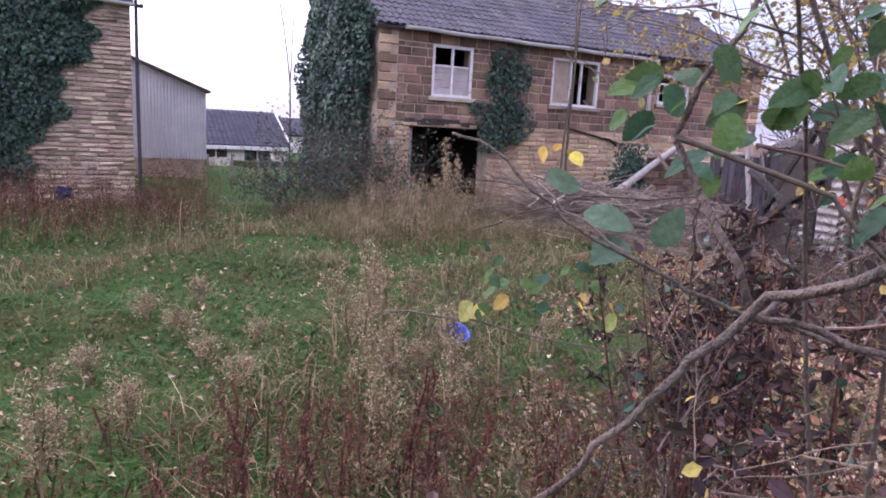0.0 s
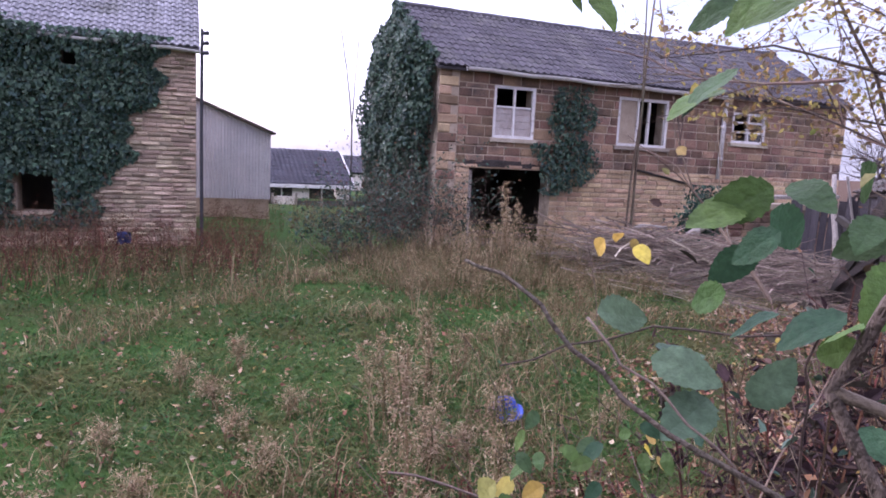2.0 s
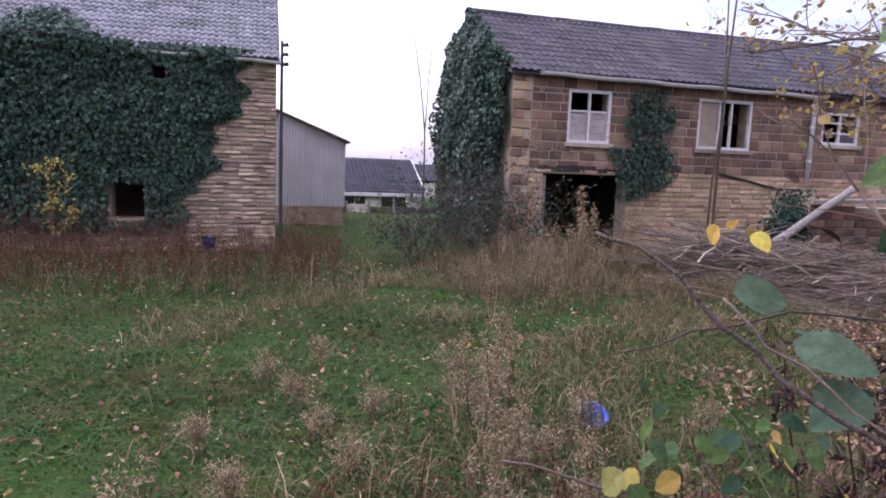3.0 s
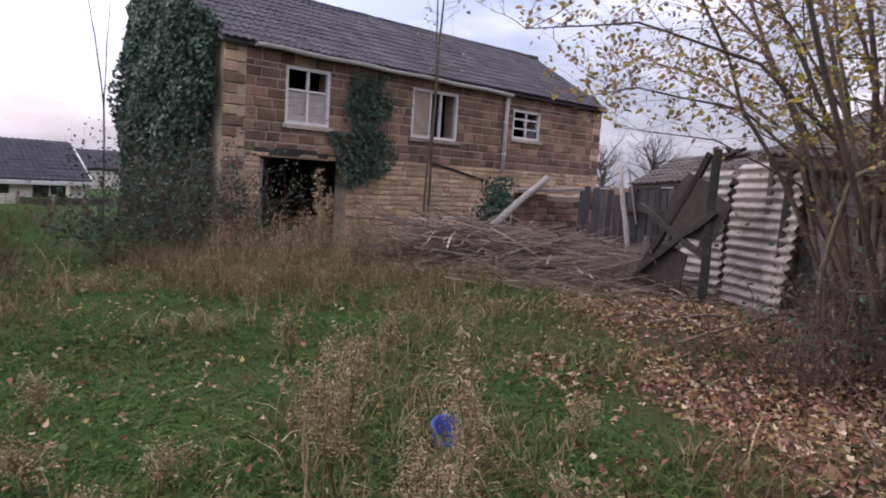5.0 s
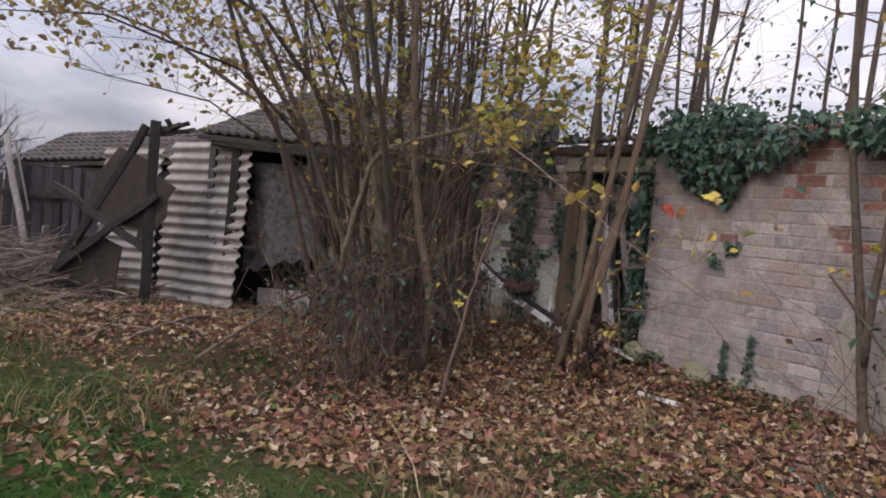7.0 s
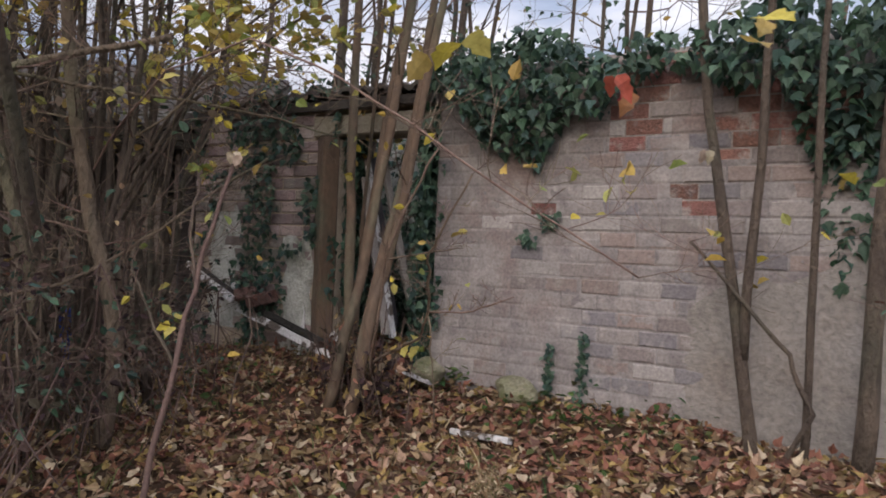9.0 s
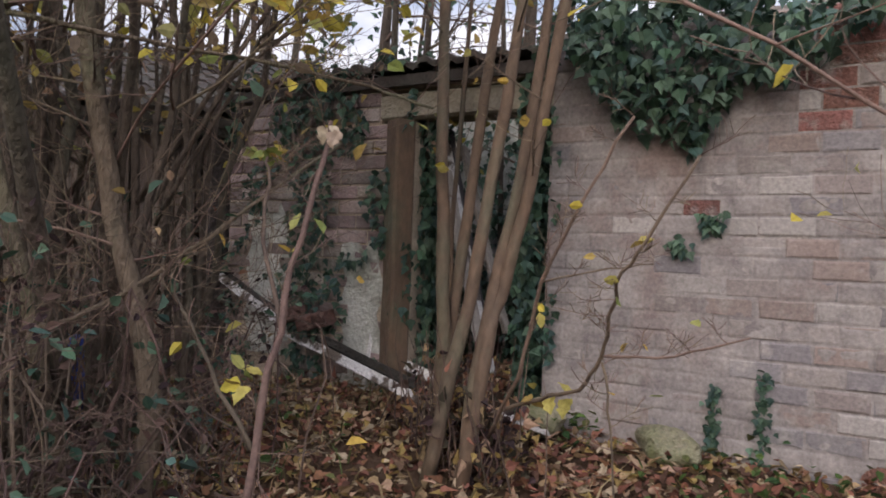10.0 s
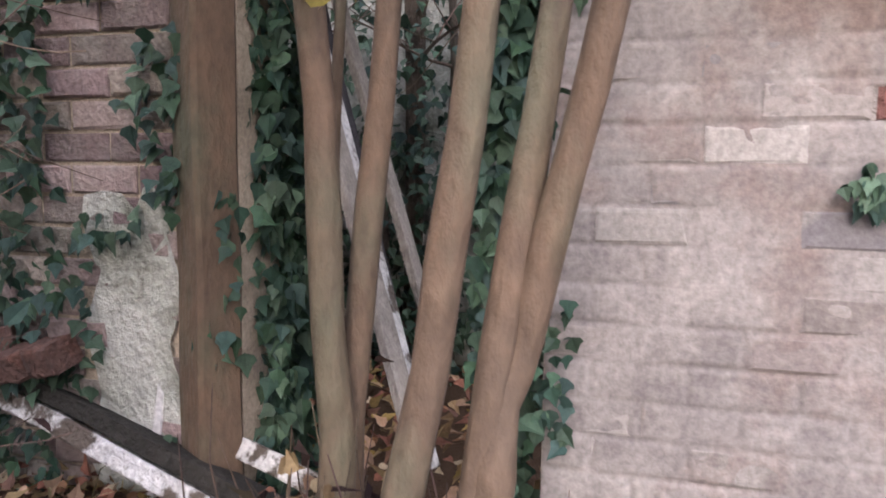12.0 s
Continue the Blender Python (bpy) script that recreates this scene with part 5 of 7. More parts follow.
weed_band("far_weeds", 260, -0.5, 4.5, 17.0, 25.0, 0.3, 0.75, STRAW, 41, "weeds by the corrugated shed")


weed_band("pale_undergrowth", 170, 0.0, 2.0, 2.7, 5.6, 0.12, 0.34, STRAW, 43, "pale dead undergrowth among the grass", 22, 0.02)
weed_band("brown_undergrowth", 260, -0.9, 2.6, 2.1, 4.2, 0.12, 0.42, DOCK, 45, "red-brown dead undergrowth", 24, 0.02)
weed_band("olive_undergrowth", 240, 0.5, 1.7, 1.9, 3.4, 0.08, 0.26, STRAW, 47, "dull olive-brown undergrowth beside the litter", 26, 0.022)
for i, (px, py, hh) in enumerate(((4.95, 11.2, 1.7), (5.25, 11.5, 1.4), (4.7, 11.0, 1.2), (5.6, 11.1, 1.1), (5.9, 11.6, 0.9))):
    seed_weed((px, py), hh, 300 + i, FLUFF, 0.16, 0.1, 300, 4, 0.04, "dead_weed", "tall pale dead weed before the barn", "dead weeds")


# ---- ivy ----
def ivy_sheet(name, n, where, seed, size=(0.05, 0.10), label="", normal=(0, -1, 0.25), tilt=0.45):
    r = np.random.default_rng(seed)
    pts = where(r, n)
    ob = scatter(name, pts, np.tile(normal, (len(pts), 1)), r.uniform(*size, len(pts)), IVY, 0.85, tilt, along=np.tile([0, 0, -1.0], (len(pts), 1)), seed=seed + 1, fold=0.2, lobed=True)
    return tagged(ob, label, "ivy", kind="stuff")


def on_farmhouse(r, n):
    x, z = r.uniform(-9.5, 0.0, n), r.uniform(0.25, 3.75, n)
    edge = -0.42 - (3.42 - z) * 0.42 + 0.16 * np.sin(z * 5.1) + 0.1 * np.sin(z * 13)
    keep = (x < edge) & ~((x > -2.95) & (x < -2.3) & (z > 0.45) & (z < 1.2)) & ~((x > -2.2) & (x < -1.92) & (z > 3.12) & (z < 3.36))
    keep &= (z > 0.9 - 0.5 * np.sin(x * 1.7)) | (r.random(n) < 0.5)
    x, z = x[keep], z[keep]
    lump = 0.10 + 0.12 * np.abs(np.sin(x * 1.7) * np.sin(z * 2.1)) + 0.14 * np.clip((-2.2 - x) / 3, 0, 1)
    fade = np.clip((edge[keep] - x) / 0.5, 0.15, 1)
    return np.stack([x, LY - 0.05 - lump * fade * r.random(len(x)), z], 1)


def over_eave(r, n):
    x, s = r.uniform(-9.8, -2.4, n), r.uniform(0, 1, n)
    keep = s < np.clip((-2.5 - x) / 2.2, 0, 1) * (0.55 + 0.3 * np.sin(x * 3))
    x, s = x[keep], s[keep]
    return np.stack([x, LY - 0.2 + s * 1.6 - 0.15 * r.random(len(x)), 3.55 + s * 1.25 + 0.25 * r.random(len(x))], 1)


def on_gable(r, n):
    y, z = r.uniform(14.35, 18.6, n), r.uniform(-0.1, 5.5, n)
    top = 5.62 - np.abs(y - 17.3) * 0.58
    front = 14.5 + 0.35 * (1 - np.clip((z - 1.2) / 2.6, 0, 1)) + 0.12 * np.sin(z * 4)
    keep = (z < top) & (y > front)
    y, z = y[keep], z[keep]
    bulge = (0.25 + 0.42 * np.sin(np.clip(z / 5.2, 0, 1) * np.pi) + 0.14 * np.sin(y * 3.1) * np.sin(z * 2.7)) * np.clip((y - 14.2) / 1.2, 0.35, 1)
    return np.stack([4.8 - bulge * np.sqrt(r.random(len(y))), y, z], 1)


def on_barn_front(r, n):
    x, z = r.uniform(7.0, 9.4, n), r.uniform(1.1, 3.55, n)
    left = np.where(z > 2.25, 7.42 + 0.1 * np.sin(z * 6), 7.15 + 0.15 * np.sin(z * 5) + np.clip(1.5 - z, 0, 1) * 0.6)
    right = np.where(z > 2.2, 8.65 + 0.15 * np.sin(z * 7), 8.95 + 0.2 * np.sin(z * 5) - np.clip(2.0 - z, 0, 1) * 1.0)
    rim = np.clip(np.minimum(np.minimum(x - left, right - x) / 0.3, (3.6 - z) / 0.5), 0, 1)
    keep = (x > left) & (x < right) & (r.random(n) < 0.15 + 0.75 * rim - 0.3 * (np.sin(x * 9) * np.sin(z * 8) > 0.5))
    x, z = x[keep], z[keep]
    return np.stack([x, BY - 0.05 - 0.14 * r.random(len(x)), z], 1)


ivy_sheet("house_ivy", 42000, on_farmhouse, 51, (0.06, 0.12), "dense dark ivy over the house front")
ivy_sheet("eaves_ivy", 12000, over_eave, 53, (0.06, 0.12), "ivy climbing over the eaves and roof", (0, -0.7, 0.7))
ivy_sheet("gable_ivy", 34000, on_gable, 55, (0.06, 0.12), "tall mass of dark ivy on the barn gable", (-0.8, -0.4, 0.3), 0.6)
ivy_sheet("barn_ivy", 6200, on_barn_front, 57, (0.05, 0.10), "ivy patch between the barn windows")
ivy_sheet("lean_ivy", 2600, lambda r, n: np.stack([10.45 + r.normal(0, 0.24, n), 12.9 - 0.35 * r.random(n) + r.normal(0, 0.08, n), np.clip(r.normal(0.6, 0.4, n), -0.1, 1.5)], 1), 59, (0.06, 0.1), "dark ivy on the ruined wall")


def wall_pts(s, out, z):
    return np.stack([W0.x + WU.x * s + WN.x * out, W0.y + WU.y * s + WN.y * out, z], 1)


def on_wall_top(r, n):
    s, f, z = r.uniform(-3.4, 0.95, n), r.random(n), r.uniform(0.8, 2.48, n)
    low = 1.97 - 0.50 * np.exp(-((s - 0.22) / 0.16) ** 2) - 0.28 * np.exp(-((s - 0.5) / 0.14) ** 2) - 0.1 * np.exp(-((s + 0.1) / 0.2) ** 2) + 0.06 * np.sin(s * 9) - 1.2 * np.clip((-1.05 - s) / 0.3, 0, 1)
    high = 2.22 + 0.07 * np.sin(s * 4.3) + 0.05 * np.sin(s * 11)
    keep = (z > low) & (z < high)
    s, f, z = s[keep], f[keep], z[keep]
    return wall_pts(s, -0.25 + (0.28 + 0.30 * np.clip((z - 1.4) / 0.5, 0, 1)) * f, z)


wall_ivy = ivy_sheet("wall_ivy", 24000, on_wall_top, 61, (0.045, 0.085), "glossy ivy hanging over the wall top", (WN.x, WN.y, 0.4), 0.7)


def on_jamb(r, n):
    s, z = r.uniform(1.68, 3.15, n), r.uniform(0.15, 2.2, n)
    k = np.sin(s * 13 + 2) * np.sin(z * 6) + 0.4 * np.sin(z * 17 + s * 5)
    keep = ((k > 0.25) | (np.abs(s - 2.42) < 0.15)) & ~((s > 1.92) & (s < 2.14) & (z < 0.95)) & ~((s > 2.66) & (s < 2.9) & (z < 1.2))
    s, z = s[keep], z[keep]
    return wall_pts(s, 0.02 + 0.06 * r.random(len(s)), z)


ivy_sheet("jamb_ivy", 2300, on_jamb, 63, (0.04, 0.075), "ivy creeping over the ruined jamb", (WN.x, WN.y, 0.2))
ivy_sheet("doorway_ivy", 1900, lambda r, n: np.concatenate([wall_pts(0.95 + 0.12 * r.random(n // 2), 0.05 - 0.3 * r.random(n // 2), r.uniform(0.2, 2.0, n // 2)), wall_pts(1.62 + 0.1 * r.random(n - n // 2), -0.05 - 0.25 * r.random(n - n // 2), r.uniform(0.2, 1.8, n - n // 2))]), 65, (0.045, 0.08), "ivy on the sides of the doorway", (WN.x, WN.y, 0.2))
ivy_sheet("edge_ivy", 64, lambda r, n: wall_pts(0.84 + 0.09 * r.random(n), 0.02 + 0.03 * r.random(n), np.where(r.random(n) < 0.5, r.uniform(0.5, 0.85, n), r.uniform(1.2, 2.0, n))), 66, (0.03, 0.06), "ivy creeping round the wall edge", (WN.x, WN.y, 0.2))
ivy_sheet("wall_sprig", 46, lambda r, n: np.concatenate([wall_pts(r.normal(0.12, 0.035, n // 2), 0.03 + 0.02 * r.random(n // 2), r.normal(1.22, 0.03, n // 2)), wall_pts(r.normal(0.27, 0.025, n - n // 2), 0.03 + 0.02 * r.random(n - n // 2), r.normal(1.1, 0.02, n - n // 2))]), 67, (0.035, 0.06), "small ivy sprig on the wall", (WN.x, WN.y, 0.2))
ivy_sheet("wall_creeper", 150, lambda r, n: np.concatenate([wall_pts(r.normal(-0.1, 0.018, n // 2), 0.02 + 0.02 * r.random(n // 2), r.uniform(0.15, 0.58, n // 2)), wall_pts(r.normal(0.1, 0.018, n - n // 2), 0.02 + 0.02 * r.random(n - n // 2), r.uniform(0.18, 0.5, n - n // 2))]), 69, (0.025, 0.045), "dark creeper climbing the wall foot", (WN.x, WN.y, 0.2))


BROWNLEAF = mat("withered_tree_leaf", (0.2, 0.15, 0.08), (0.12, 0.09, 0.06), 8, 0.8, 0.1, vary="island", value=0.35, palette=[(0.24, 0.17, 0.09), (0.34, 0.26, 0.07), (0.17, 0.12, 0.08), (0.42, 0.32, 0.08), (0.22, 0.19, 0.08)], through_light=0.35)


AUTUMN = mat("autumn_tree_leaf", (0.3, 0.22, 0.08), (0.2, 0.15, 0.06), 8, 0.8, 0.1, vary="island", value=0.35, palette=[(0.36, 0.27, 0.08), (0.24, 0.17, 0.09), (0.45, 0.36, 0.09), (0.3, 0.24, 0.08), (0.19, 0.13, 0.08)], through_light=0.4)


# ---- trees and thickets ----
def grow(g, tips, start, way, length, radius, depth, r, spread=0.5, up=0.15, sides=5):
    """A branch that forks as it goes; tips collects where its leaves sit."""
    p, d = Vector(start), Vector(way).normalized()
    n = 5
    line, radii = [p.copy()], [radius]
    for i in range(n):
        d = (d + Vector((r.gauss(0, 0.14), r.gauss(0, 0.14), r.gauss(0, 0.10) + up * 0.25))).normalized()
        p = p + d * (length / n)
        line.append(p.copy())
        radii.append(max(0.0012, radius * (1 - 0.72 * (i + 1) / n)))
        if depth > 0 and i >= 1:
            for _ in range(1 if depth > 1 else 2):
                side = Vector((r.gauss(0, 1), r.gauss(0, 1), r.gauss(0, 0.6) + up)).normalized()
                grow(g, tips, p, d * (1 - spread) + side * spread, length * r.uniform(0.4, 0.68), radii[-1] * 0.62, depth - 1, r, spread, up, max(3, sides - 1))
        if depth == 0:
            tips.append((p.copy(), d.copy()))
    g.tube(line, radii, sides)


def foliage(parent, tips, material, share, size, seed, name="foliage", label="", drop=0.3):
    r = random.Random(seed)
    pts, ups, along = [], [], []
    for p, d in tips:
        if r.random() < share:
            pts.append(p + Vector((r.gauss(0, 0.03), r.gauss(0, 0.03), r.gauss(0, 0.03))))
            ups.append((r.gauss(0, 0.8), r.gauss(0, 0.8), 0.7))
            along.append((d.x + r.gauss(0, 0.5), d.y + r.gauss(0, 0.5), d.z - drop))
    if not pts:
        return None
    rr = np.random.default_rng(seed)
    ob = scatter(name, pts, ups, rr.uniform(*size, len(pts)), material, 0.66, 0.35, along=along, seed=seed)
    ob.parent = parent
    if parent.type == "EMPTY":
        ob.matrix_parent_inverse = parent.matrix_basis.inverted()
    return tagged(ob, label, kind="stuff")


def thicket(name, feet, count, height, lean, seed, label, leaves, share, size, radius=(0.016, 0.042), twig_depth=1, side=(0, 0), category="tree", low_branch=0.35, bark=BARK, more=1):
    """Many stems from a shared foot, each a part, with joined twigs and leaves."""
    r = random.Random(seed)
    c = feet[0]
    t = thing(name, (c[0], c[1], gz(c[0], c[1])), label, category)
    twigs, tips = Geo(), []
    for i in range(count):
        fx, fy = feet[i % len(feet)]
        fx, fy = fx + r.gauss(0, 0.16), fy + r.gauss(0, 0.16)
        foot = Vector((fx, fy, gz(fx, fy) - 0.06))
        h = height * r.uniform(0.65, 1.1)
        a = r.uniform(0, 6.283)
        out = abs(r.gauss(0, lean))
        top = foot + Vector((math.cos(a) * out + side[0], math.sin(a) * out + side[1], 1)) * h
        line = wander(foot, top, 9, 0.035)
        rad = r.uniform(*radius)
        g = Geo()
        g.tube(line, [rad * (1.25 if k == 0 else 1) * (1 - 0.07 * k) for k in range(10)], 8)
        put("stem", g, bark, t, smooth=True)
        for k in list(range(2, 10)) * more:
            if r.random() < 0.75 and k / 9 > low_branch * r.random():
                q = line[k]
                w = Vector((r.gauss(0, 1), r.gauss(0, 1), r.uniform(0.0, 0.9)))
                grow(twigs, tips, q, w, h * r.uniform(0.12, 0.27), rad * 0.32, twig_depth, r)
    put("twig_mass", twigs, TWIG, t)
    tagged(t.children[-1], kind="stuff")
    foliage(t, tips, leaves, share, size, seed + 1)
    return t, tips


hazel, tips = thicket("hazel_thicket", [(6.45, 4.05), (6.1, 4.0), (6.85, 4.3), (6.9, 3.65), (6.4, 3.8)], 34, 5.4, 0.27, 71, "dense multi-stemmed hazel thicket with yellow leaves", YELLOW, 0.03, (0.055, 0.095), (0.011, 0.034), bark=DARKBARK, more=2, low_branch=0.95)
foliage(hazel, [q for q in tips if q[0].z > 1.5], BROWNLEAF, 0.22, (0.04, 0.075), 172, "withered_foliage")
foliage(hazel, [q for q in tips if 1.95 < q[0].z < 3.6], YELLOW, 0.2, (0.055, 0.10), 173, "yellow_foliage")
wood, tips = thicket("tree_group", [(8.6, 1.6), (9.8, 2.6), (10.8, 4.0), (7.6, 0.9), (11.6, 5.6), (6.3, 0.2)], 34, 7.0, 0.10, 73, "bare young trees with sparse yellow leaves behind the shed", YELLOW, 0.10, (0.05, 0.09), (0.02, 0.055), bark=DARKBARK)
right_wood, tips = thicket("tree_group", [(3.6, -1.4), (2.4, -2.4), (5.0, -0.6)], 5, 6.0, 0.12, 75, "bare young trees beyond the yard wall", YELLOW, 0.12, (0.05, 0.09), (0.02, 0.045))


def stem_tree(name, lines, label, leaves=None, share=0.3, seed=1, twig_len=0.5, material=BARK, size=(0.05, 0.08), twig_from=0.35, category="tree", taper=0.45, more=1):
    """Stems given as (points, radius at foot); twigs spring from their upper parts."""
    r = random.Random(seed)
    f = lines[0][0][0]
    t = thing(name, (f[0], f[1], f[2]), label, category)
    twigs, tips = Geo(), []
    for pts, rad in lines:
        fine = []
        for a, b in zip(pts, pts[1:]):
            fine += wander(a, b, 4, 0.005)[:-1]
        fine.append(Vector(pts[-1]))
        n = len(fine)
        g = Geo()
        g.tube(fine, [rad * (1 - taper * i / n) * (1 + 0.05 * math.sin(i * 2.3)) for i in range(n)], 10)
        put("stem", g, material, t, smooth=True)
        for i in list(range(int(n * twig_from), n)) * more:
            if r.random() < 0.7:
                grow(twigs, tips, fine[i], (r.gauss(0, 1), r.gauss(0, 1), r.uniform(0, 0.8)), twig_len * r.uniform(0.5, 1.1), max(0.002, min(0.006, rad * 0.16)), 1, r)
    if twigs.v:
        tagged(put("twig_mass", twigs, TWIG, t), kind="stuff")
    if leaves:
        foliage(t, tips, leaves, share, size, seed + 1)
    return t


stem_tree("leaning_hazel", [
    ([(6.2, 4.6, 0.0), (5.75, 4.5, 0.9), (5.67, 4.40, 1.35), (5.63, 4.33, 1.63), (5.61, 4.24, 1.72), (5.58, 4.04, 1.80), (5.5, 3.6, 1.95)], 0.026),
    ([(6.1, 4.5, 0.0), (5.9, 4.45, 0.55), (5.68, 4.29, 0.71), (5.69, 4.07, 0.76), (5.79, 3.89, 0.84), (5.85, 3.59, 1.05), (5.96, 3.27, 1.31), (6.1, 3.0, 1.5)], 0.011),
    ([(5.62, 4.26, 1.70), (5.61, 3.95, 1.68), (5.65, 3.55, 1.69), (5.61, 3.06, 1.65), (5.6, 2.8, 1.6)], 0.009),
    ([(5.72, 3.82, 0.0), (5.73, 3.78, 0.5), (5.89, 3.91, 1.11), (5.92, 4.01, 1.72), (5.9, 4.15, 3.4), (5.7, 4.3, 4.8)], 0.042),
    ([(6.0, 4.0, 0.0), (5.9, 4.15, 0.8), (5.95, 4.4, 1.8), (5.8, 4.8, 3.2)], 0.034),
], "leaning and arching limbs at the thicket edge", None, 0, 181, 0.4, BARK, (0.045, 0.075), 0.3, more=2)
stem_tree("ash_stool", [
    ([(5.74, 2.70, 0.05), (5.70, 2.58, 0.67), (5.67, 2.47, 1.36), (5.62, 2.3, 2.6), (5.5, 2.2, 4.4)], 0.034),
    ([(5.62, 2.60, 0.05), (5.62, 2.51, 0.68), (5.64, 2.34, 1.38), (5.66, 2.15, 2.6), (5.7, 1.9, 4.2)], 0.032),
    ([(5.60, 2.62, 0.05), (5.60, 2.50, 0.70), (5.61, 2.43, 0.88), (5.53, 2.36, 1.36), (5.38, 2.2, 2.6), (5.2, 2.0, 4.0)], 0.034),
    ([(5.95, 2.52, 0.08), (6.00, 2.49, 0.63), (6.11, 2.48, 1.44), (6.3, 2.4, 2.8), (6.4, 2.3, 4.6)], 0.038),
    ([(6.00, 2.50, 0.08), (6.04, 2.44, 0.65), (6.10, 2.30, 1.47), (6.1, 2.1, 2.8), (6.2, 1.9, 4.4)], 0.034),
    ([(6.22, 2.38, 0.1), (6.25, 2.34, 0.75), (6.27, 2.30, 1.51), (6.3, 2.2, 3.0)], 0.018),
], "coppiced ash stool of smooth brown stems in the doorway", YELLOW, 0.08, 81, 0.6, SMOOTHBARK, twig_from=0.6)
g = Geo()
for k in range(110):
    a = random.uniform(0, 6.283)
    c = Vector((5.83 + random.gauss(0, 0.2), 2.52 + random.gauss(0, 0.08), gz(5.8, 2.5)))
    g.tube(wander(c, c + Vector((math.cos(a) * 0.12, math.sin(a) * 0.12, random.uniform(0.15, 0.62))), 4, 0.016), [0.004, 0.0035, 0.003, 0.002, 0.001], 4)
tagged(put("stool_shoots", g, REDTWIG), "red-brown shoots round the ash stool", "shoots", kind="stuff")
hp, hn, hs = [], [], []
for k in range(1000):
    hp.append((5.88 + max(-0.42, min(0.42, random.gauss(0, 0.22))), max(2.34, 2.46 + random.gauss(0, 0.09)), gz(5.85, 2.45) + abs(random.gauss(0, 0.17))))
    hn.append((random.gauss(0, 0.6), random.gauss(0, 0.6), 0.8))
    hs.append(random.uniform(0.04, 0.08))
tagged(scatter("caught_leaves", hp[::2], hn[::2], hs[::2], DARKWEED, 0.62, 0.6, seed=84, lobed=True), "dark withered leaves caught in the ash shoots", "leaf litter", kind="stuff")
tagged(scatter("caught_leaves", hp[1::2], hn[1::2], hs[1::2], LITTER, 0.62, 0.6, seed=83, lobed=True), "dead leaves caught round the ash stool", "leaf litter", kind="stuff")

stem_tree("young_tree", [
    ([wp(-1.020, 0.28, 0.0), wp(-0.920, 0.26, 0.7), wp(-0.750, 0.24, 1.75), wp(-0.660, 0.3, 3.2)], 0.034),
    ([wp(-0.950, 0.27, 0.55), wp(-0.980, 0.28, 1.2), wp(-1.020, 0.3, 2.2), wp(-1.040, 0.35, 3.8)], 0.026),
    ([wp(-1.080, 0.3, 0.0), wp(-1.250, 0.35, 0.35), wp(-1.150, 0.33, 0.6), wp(-0.920, 0.3, 0.85), wp(-0.700, 0.3, 1.1)], 0.014),
], "slim forked young tree by the whitewashed wall", YELLOW, 0.06, 85, 0.5, DARKBARK, twig_from=0.7)
stem_tree("young_tree", [
    ([wp(-1.210, 0.3, 0.0), wp(-1.230, 0.3, 1.0), wp(-1.250, 0.34, 2.2), wp(-1.230, 0.4, 3.8)], 0.02),
    ([wp(-1.430, 0.35, 0.0), wp(-1.490, 0.35, 1.4), wp(-1.580, 0.4, 3.4)], 0.045),
], "slim young tree at the ivy end of the wall", YELLOW, 0.06, 87, 0.5, DARKBARK, twig_from=0.7)
stem_tree("sapling", [
    ([(4.86, 3.72, -0.05), (4.95, 3.62, 0.4), (5.05, 3.52, 0.8), (5.13, 3.43, 1.15), (5.21, 3.35, 1.42)], 0.013),
    ([(5.05, 3.52, 0.8), (5.3, 3.52, 1.05), (5.55, 3.45, 1.3), (5.81, 3.4, 1.4)], 0.008),
    ([(4.98, 3.60, 0.5), (5.3, 3.7, 0.75), (5.7, 3.72, 0.9)], 0.007),
], "thin reddish sapling with a few yellow leaves", YELLOW, 0.03, 89, 0.2, REDTWIG, (0.04, 0.07))
stem_tree("overhanging_branch", [
    ([(6.3, 4.05, 1.0), (5.75, 3.85, 1.45), (5.13, 3.66, 1.70), (4.55, 3.45, 1.72), (4.04, 3.29, 1.50), (3.72, 2.95, 1.2), (3.5, 2.6, 0.95)], 0.005),
    ([(6.5, 4.1, 1.9), (5.2, 3.9, 2.35), (4.0, 3.4, 2.3), (3.2, 2.9, 1.95)], 0.006),
], "arching hazel branches over the path with yellow leaves", YELLOW, 0.028, 91, 0.28, TWIG, (0.045, 0.08), 0.2, "branch")
stem_tree("hazel_branch", [
    ([(6.3, 3.9, 0.9), (6.05, 3.5, 1.7), (5.8, 3.05, 2.15), (5.55, 2.6, 2.5)], 0.014),
    ([(6.35, 3.8, 1.2), (6.1, 3.3, 2.1), (6.0, 2.8, 2.6), (5.95, 2.4, 3.0)], 0.013),
    ([(6.15, 3.75, 1.1), (5.75, 3.45, 1.8), (5.45, 3.15, 2.1)], 0.01),
], "leaning hazel boughs hung with broad yellow leaves", YELLOW, 0.38, 97, 0.42, DARKBARK, (0.06, 0.1), 0.4, "branch", 0.8, 2)
